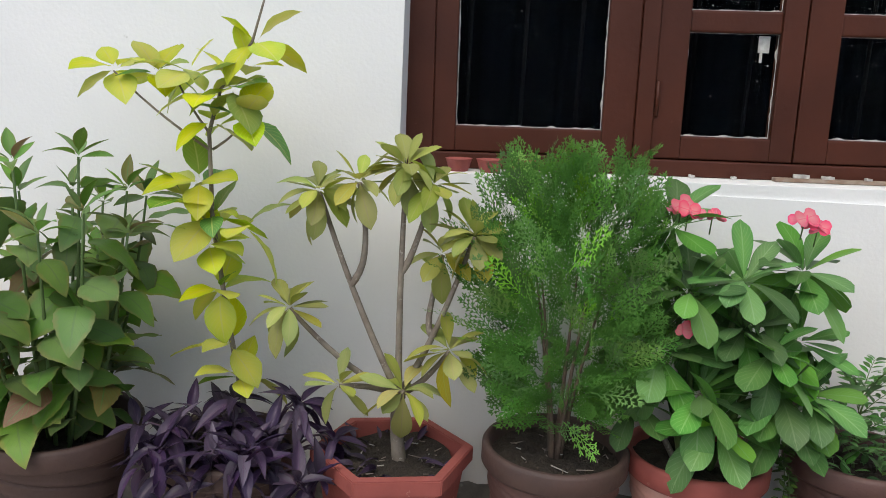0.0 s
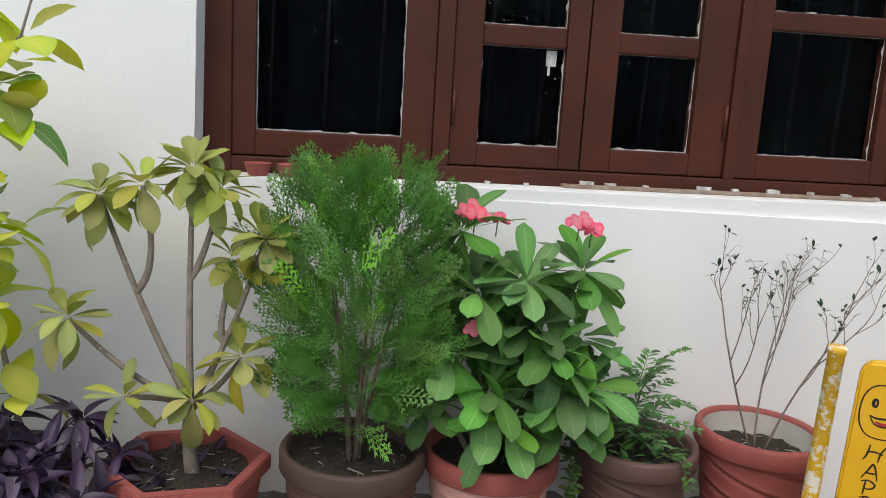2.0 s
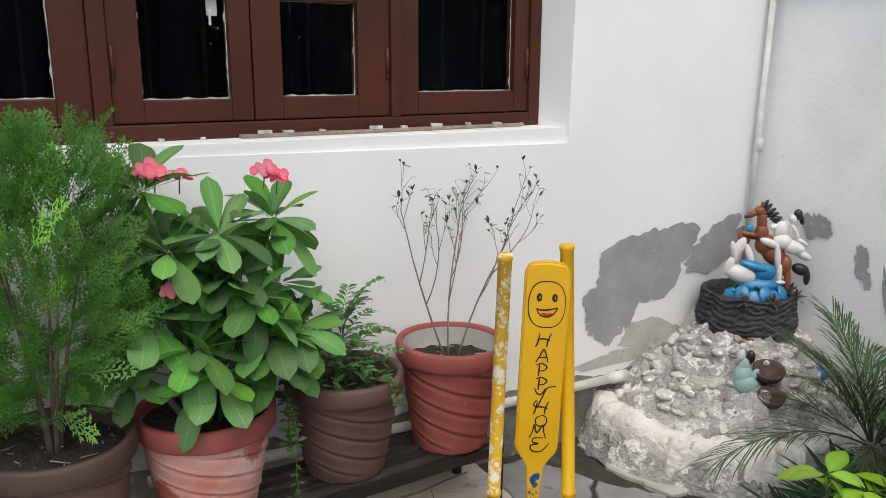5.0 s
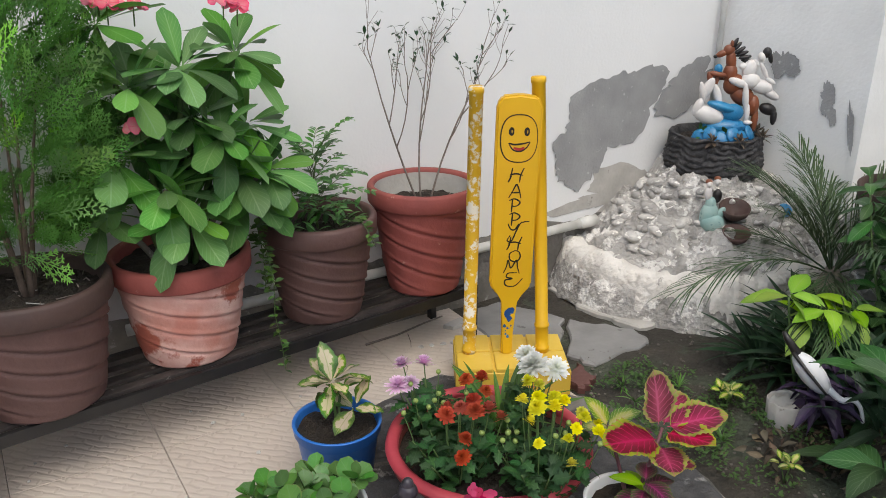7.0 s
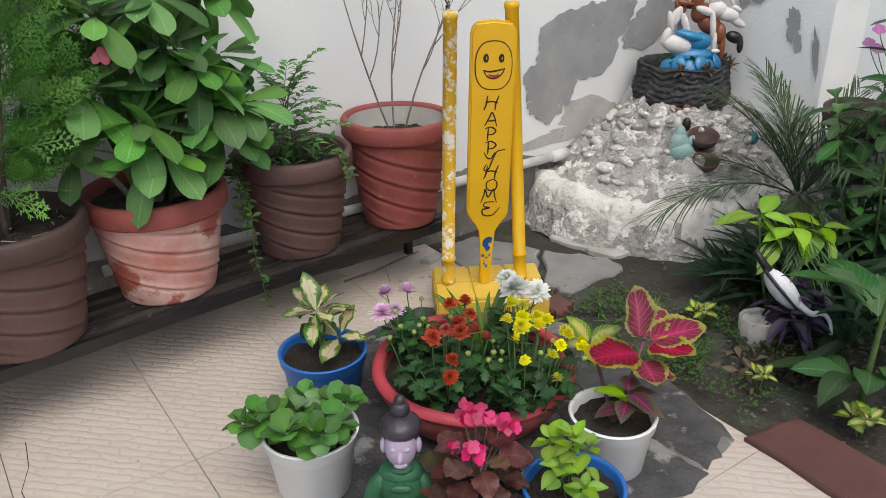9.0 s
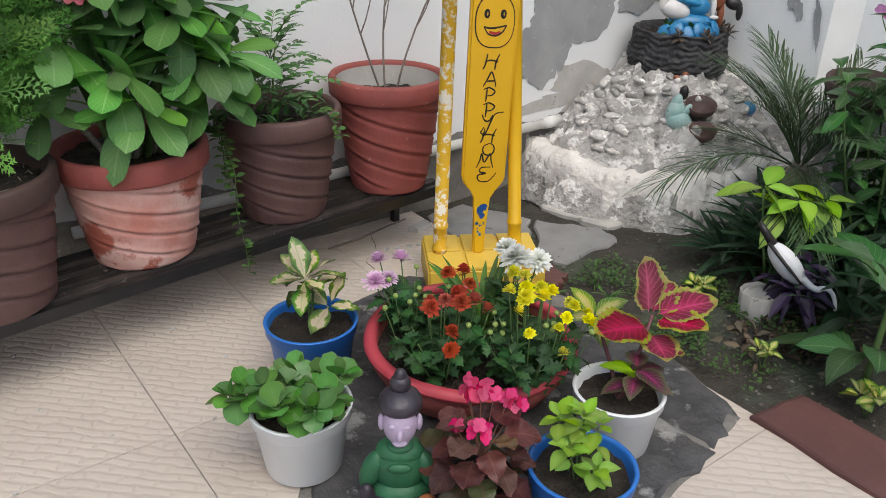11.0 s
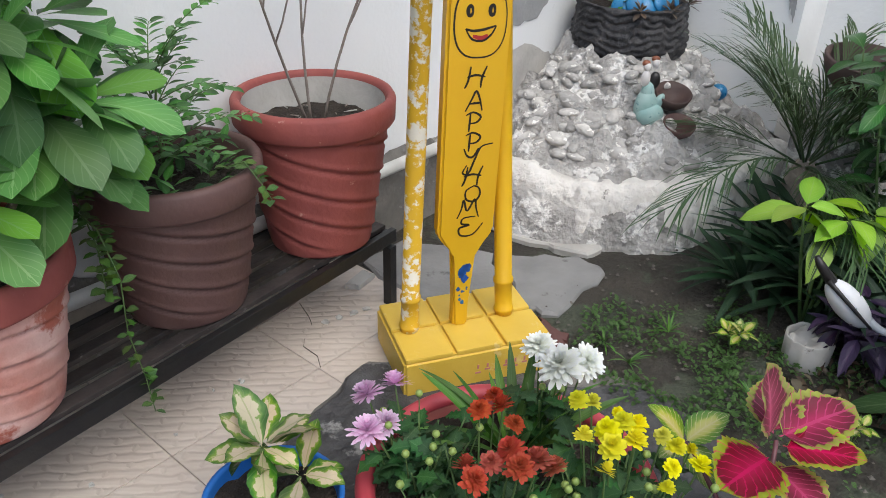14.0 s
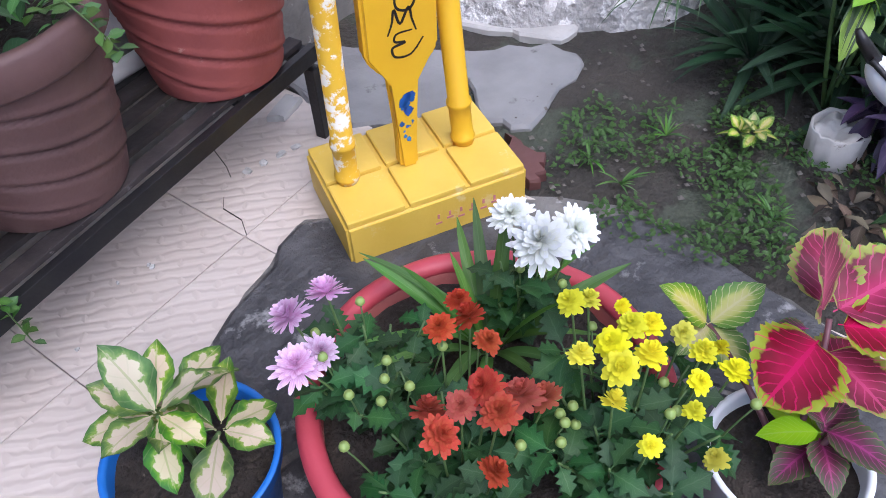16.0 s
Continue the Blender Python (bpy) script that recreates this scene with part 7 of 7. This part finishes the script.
# ---- periwinkle at the far side ----
vn = plant_at("periwinkle", 2.62, 0.935, 0.0, "tall glossy green periwinkle with violet-pink flowers", "flowering plant")
rnd = random.Random(65)
for k in range(10):
    a = k * 2.4
    q = 0.22 * math.sqrt((k + 0.5) / 10)
    top = Vector((q * math.cos(a), q * math.sin(a) + 0.06, rnd.uniform(0.55, 0.95)))
    stem(vn, ((top.x * 0.2, top.y * 0.2, -0.01), (top.x * 0.8, top.y * 0.8, top.z * 0.5), top), 0.005, 0.002, GREENSTEM, "stem")
    for j in range(30):
        t = 0.15 + 0.85 * j / 29
        p = Vector((top.x * (0.3 + 0.7 * t), top.y * (0.3 + 0.7 * t), top.z * t))
        an = j * 2.2 + k
        place("leaf", VIN[j % 2], vn, orient(p, (math.cos(an), math.sin(an), rnd.uniform(-0.5, 0.4)), rnd.uniform(-25, 25), rnd.uniform(1.0, 1.6)))
for fx, fy, fz in ((-0.10, 0.14, 0.76), (-0.085, 0.12, 0.745), (0.1, 0.1, 0.85), (-0.1, 0.12, 0.80)):
    stem(vn, ((fx * 0.6, fy * 0.6, fz - 0.12), (fx * 0.9, fy * 0.9, fz - 0.05), (fx, fy, fz)), 0.0018, 0.0012, GREENSTEM, "flower_stalk", 5)
    place("flower", FL_VIN, vn, facing((fx, fy, fz), (-0.6, -0.5, 0.8), 40, 0.8), "violet-pink flower")
bl = plant_at("broad_leaved_plant", 2.03, 0.655, 0.0, "broad glossy green leaves leaning over the soil bed")
for k in range(15):
    a = 1.4 + k * 0.55
    place("leaf", BIGL[k % 2], bl, orient((0.03 * math.cos(a), 0.03 * math.sin(a), 0.03 + 0.018 * k), (math.cos(a), math.sin(a), 0.25 + 0.05 * k), RN.uniform(-20, 20), RN.uniform(0.7, 1.05)))
stem(bl, ((0, 0, -0.01), (0, 0, 0.15), (0.01, 0, 0.3)), 0.009, 0.006, GREENSTEM)

# ---- small variegated plants ----
for x, y, s in ((2.005, 1.13, 0.55), (1.895, 0.585, 0.7), (1.86, 0.83, 0.45)):
    vp = plant_at("variegated_seedling", x, y, 0.0, "small yellow-green variegated seedling in the soil", "seedling", "seedlings in the bed")
    for k in range(3):
        c = (0.03 * math.cos(k * 2.1) * s, 0.03 * math.sin(k * 2.1) * s, 0.03 + 0.012 * k)
        stem(vp, ((0, 0, -0.01), (c[0] * 0.5, c[1] * 0.5, 0.02), c), 0.002, 0.0015, GREENSTEM, "stem", 4)
        ring_of(vp, "leaf", COL2, c, (c[0] * 8, c[1] * 8, 1), 6, -5, 45, s * 0.6, s * 0.85, k)

# ---- weeds: low creeping cover ----
rnd = random.Random(71)
pts = []
for k in range(3600):
    a, q = rnd.uniform(0, 6.28), math.sqrt(rnd.random())
    x, y = 1.90 + 0.24 * q * math.cos(a), 1.20 + 0.26 * q * math.sin(a)
    if rnd.random() < 0.45:
        x, y = rnd.uniform(1.72, 2.25), rnd.uniform(0.78, 1.25)
    if noise.noise((x * 7, y * 7, 3)) < -0.05 or x < 1.70 + 0.03 * math.sin(y * 9):
        continue
    pts.append((x, y))
src = WEED[0]
sv = [v.co.copy() for v in src.vertices]
sf = [tuple(p.vertices) for p in src.polygons]
verts, faces = [], []
for x, y in pts:
    a = rnd.uniform(0, 6.28)
    m = orient((x, y, rnd.uniform(0.0, 0.022)), (math.cos(a), math.sin(a), rnd.uniform(0.0, 0.9)), rnd.uniform(-30, 30), rnd.uniform(0.3, 0.66))
    i = len(verts)
    verts += [tuple(m @ v) for v in sv]
    faces += [tuple(i + k for k in f) for f in sf]
me = bpy.data.meshes.new("weeds")
me.from_pydata(verts, [], faces)
me.uv_layers.new(name="UVMap")
me.materials.append(G_WEED)
tagged(place("creeping_weeds", me), "low creeping green weeds on the damp soil", "weeds", kind="stuff")
for x, y in ((1.83, 1.36), (1.86, 1.02), (1.97, 1.27), (1.80, 1.28)):
    gt = plant_at("grass_tuft", x, y, 0.0, "small tuft of green grass in the soil", "grass", "grass tufts in the bed")
    for k in range(14):
        a = rnd.uniform(0, 6.28)
        place("blade", STR[k % 3], gt, orient((0, 0, 0), (math.cos(a), math.sin(a), rnd.uniform(0.3, 1.6)), 0, rnd.uniform(0.14, 0.3)))

# ---- dry leaves fallen round the tin ----
G_DRY = leaf_mat("dry_brown_leaf", ((0.0, (0.13, 0.095, 0.065)), (1.0, (0.085, 0.06, 0.042))), (0.17, 0.13, 0.09), 0.1, 0.02, 0.4, rough=0.8, alt=((0.24, 0.20, 0.14), 0.3), trans=0.05)
DRY = leaf_mesh("dry_leaf", 0.045, 0.018, G_DRY, 0.9, 0.8, 0.5, 0.3, n=4, wave=0.1, stalk=0.1)
for k in range(120):
    x, y = 2.06 + rnd.gauss(0, 0.10), 0.86 + rnd.gauss(0, 0.075)
    if x < 1.80:
        continue
    a = rnd.uniform(0, 6.28)
    ob = place("dry_leaf", DRY, None, orient((x, y, rnd.uniform(0.006, 0.018)), (math.cos(a), math.sin(a), rnd.uniform(-0.15, 0.35)), rnd.uniform(-70, 70), rnd.uniform(0.5, 1.2)))
    tagged(ob, "dry curled brown leaf fallen on the soil", "leaf", "fallen leaves in the bed")

# ---- pebbles, chips and litter ----
verts, faces = [], []
for k in range(420):
    x, y, r = rnd.uniform(1.70, 2.35), rnd.uniform(0.45, 1.55), rnd.uniform(0.0015, 0.007)
    i = len(verts)
    for dx, dy, dz in ((-1, 0, 0), (1, 0.2, 0), (0.1, -1, 0), (-0.1, 1, 0), (0, 0, 0.8), (0, 0, -0.6)):
        verts.append((x + r * dx * rnd.uniform(0.7, 1.3), y + r * dy * rnd.uniform(0.7, 1.3), 0.002 + r * dz))
    for a, b in ((0, 2), (2, 1), (1, 3), (3, 0)):
        faces += [(i + a, i + b, i + 4), (i + b, i + a, i + 5)]
tagged(part("soil_grit", sheet(verts, faces), GRIT, smooth=False), "scattered grit and crumbs on the soil", "grit", kind="stuff")
for k in range(26):
    if k < 4:
        x, y, r = 1.45 + 0.035 * k, 1.885 - 0.01 * k, 0.012
    else:
        x, y, r = rnd.uniform(0.2, 1.35), rnd.uniform(1.2, 1.95), rnd.uniform(0.003, 0.007)
    ol = [(x + r * math.cos(a) * rnd.uniform(0.6, 1.3), y + r * math.sin(a) * rnd.uniform(0.5, 1.0)) for a in (0, 1.1, 2.2, 3.3, 4.4, 5.4)]
    tagged(part("plaster_chip", slab(ol, 0.0002, 0.0035, 0.0005, k, 1, 0.001), PUTTY, smooth=False), "fallen chip of white plaster on the tiles", "plaster chip", "plaster chips on the tiles")
stk = part("dry_stick", tube([(1.30, 1.985, 0.006), (1.42, 1.99, 0.007), (1.54, 2.02, 0.006), (1.62, 2.03, 0.008)], 0.004, 0.0025, 6), TWIG)
tagged(stk, "thin dry stick lying on the tiles", "stick")
tagged(part("cement_lump", slab([(1.58, 1.96), (1.66, 1.98), (1.67, 1.945), (1.60, 1.93)], 0.0002, 0.014, 0.004, 3, 3), PALESLAB, smooth=False), "small pale cement lump at the rack's foot", "cement lump")
HOSE = mat("green_hose", (0.02, 0.22, 0.15), None, 8, 0.45, 0.1, 60)
hs = part("garden_hose", tube([(-0.3, 1.60, 0.012), (-0.05, 1.70, 0.03), (0.12, 1.755, 0.20), (0.28, 1.757, 0.259)], 0.013, seg=12, cap=False), HOSE)
tagged(hs, "green plastic hose end resting against the rack", "hose")
for (px, py, pz, rr), sd in (((0.372, 1.815, RT + 0.272, 0.14), 1), ((1.483, 1.922, RT + 0.268, 0.12), 2), ((-0.03, 1.80, RT + 0.237, 0.12), 3)):
    r2 = random.Random(sd)
    for k in range(24):
        a, q = r2.uniform(0, 6.28), rr * math.sqrt(r2.random())
        L = r2.uniform(0.008, 0.05 if k < 4 else 0.02)
        an = r2.uniform(0, 6.28)
        p = Vector((px + q * math.cos(a), py + q * math.sin(a), pz + 0.004))
        ob = part("dry_bit", tube([p, p + Vector((math.cos(an) * L, math.sin(an) * L, r2.uniform(-0.002, 0.008)))], 0.0018, 0.001, 5), TWIG if k % 3 else PALESLAB)
        tagged(ob, "dry twig bit lying on the pot soil", "twig bit", "dry bits on the pot soil")
# cracks across the tiles
for pts, w in ((((1.46, 1.992), (1.437, 1.93), (1.42, 1.90), (1.375, 1.872), (1.352, 1.85), (1.35, 1.80), (1.328, 1.765)), 0.0014), (((0.30, 1.70), (0.29, 1.60), (0.262, 1.52), (0.268, 1.42)), 0.001)):
    vs = []
    for x, y in pts:
        vs += [(x - w, y - w * 0.6, 0.0006), (x + w, y + w * 0.6, 0.0006)]
    tagged(part("tile_crack", sheet(vs, [(2 * i, 2 * i + 1, 2 * i + 3, 2 * i + 2) for i in range(len(pts) - 1)]), SOIL, smooth=False), "dark crack running across the floor tiles", "crack", kind="structure")
# ---- stone slabs of the yard ----
def stone(name, outline, material, z0, z1, label, cat="stone slab", seed=0, rough=0.012, group=""):
    return tagged(part(name, slab(outline, z0, z1, rough, seed, 5), material, smooth=False), label, cat, group)


stone("slate_bed", [(1.42, 1.72), (1.12, 1.65), (0.86, 1.34), (0.65, 0.97), (0.64, 0.74), (0.86, 0.59), (1.30, 0.66), (1.655, 0.735), (1.76, 1.24), (1.64, 1.52)], PLINTH, -0.02, 0.0035, "dark mortar bed under the slate flags", "mortar bed", seed=21)
stone("slate_flagstone", [(1.40, 1.70), (1.13, 1.64), (1.02, 1.42), (1.32, 1.28), (1.62, 1.36), (1.60, 1.50)], SLATE, -0.02, 0.010, "dark worn slate flagstone with cement smears", seed=1, group="slate flags round the planter")
stone("slate_flagstone", [(1.01, 1.41), (0.88, 1.33), (0.70, 0.98), (0.98, 0.86), (1.31, 1.27)], SLATE, -0.02, 0.008, "dark worn slate flagstone with cement smears", seed=2, group="slate flags round the planter")
stone("slate_flagstone", [(0.99, 0.85), (1.02, 0.62), (1.30, 0.68), (1.50, 0.70), (1.47, 1.00), (1.32, 1.26)], SLATE, -0.02, 0.011, "dark worn slate flagstone with cement smears", seed=3, group="slate flags round the planter")
stone("slate_flagstone", [(1.33, 1.27), (1.48, 1.00), (1.51, 0.71), (1.65, 0.75), (1.72, 1.02), (1.74, 1.24), (1.63, 1.35)], SLATE, -0.02, 0.006, "dark worn slate flagstone with cement smears", seed=4, group="slate flags round the planter")
stone("slate_flagstone", [(0.69, 0.97), (0.66, 0.75), (0.86, 0.60), (1.01, 0.62), (0.98, 0.85)], SLATE, -0.02, 0.007, "dark worn slate flagstone with cement smears", seed=5, group="slate flags round the planter")
stone("grey_slab", [(1.66, 1.80), (1.70, 2.02), (1.86, 2.03), (1.98, 1.80), (1.80, 1.62)], GREYSLAB, -0.02, 0.006, "grey stone slab beside the wicket", seed=6, group="grey slabs by the wall")
stone("grey_slab", [(1.82, 1.60), (1.99, 1.79), (2.13, 1.62), (2.10, 1.52), (1.85, 1.50)], GREYSLAB, -0.02, 0.004, "grey stone slab beside the wicket", seed=7, group="grey slabs by the wall")
stone("red_stone_chip", [(1.70, 1.46), (1.80, 1.53), (1.79, 1.43), (1.72, 1.40)], REDSLAB, -0.01, 0.014, "broken red stone chip beside the wicket base", seed=8)
stone("pale_slab", [(2.09, 2.03), (2.30, 2.00), (2.34, 1.72), (2.28, 1.60), (2.14, 1.60), (2.08, 1.80)], PALESLAB, -0.02, 0.012, "pale cement apron at the rubble's foot", seed=9)
stone("brown_stone_plank", [(1.660, 0.727), (1.826, 0.706), (1.815, 0.20), (1.645, 0.22)], REDSLAB, -0.02, 0.016, "red-brown stone plank edging the soil bed", seed=10, rough=0.004)

# ---- floor tiles, each a piece ----
TS, GAP = 0.36, 0.0016
me = bpy.data.meshes.new("tile")
bm = box(0, 0, -0.012, TS - GAP, TS - GAP, 0.0, 0.0012)
bm.to_mesh(me)
bm.free()
me.materials.append(TILE)
for i in range(-8, 4):
    for j in range(-9, 6):
        x, y = 0.605 + i * TS, 1.767 + (j - 5) * TS
        if x > 1.35 or y + TS > 2.2 or y < -2.98:
            continue
        place("tile", me, floor, pose(x, y, 0))
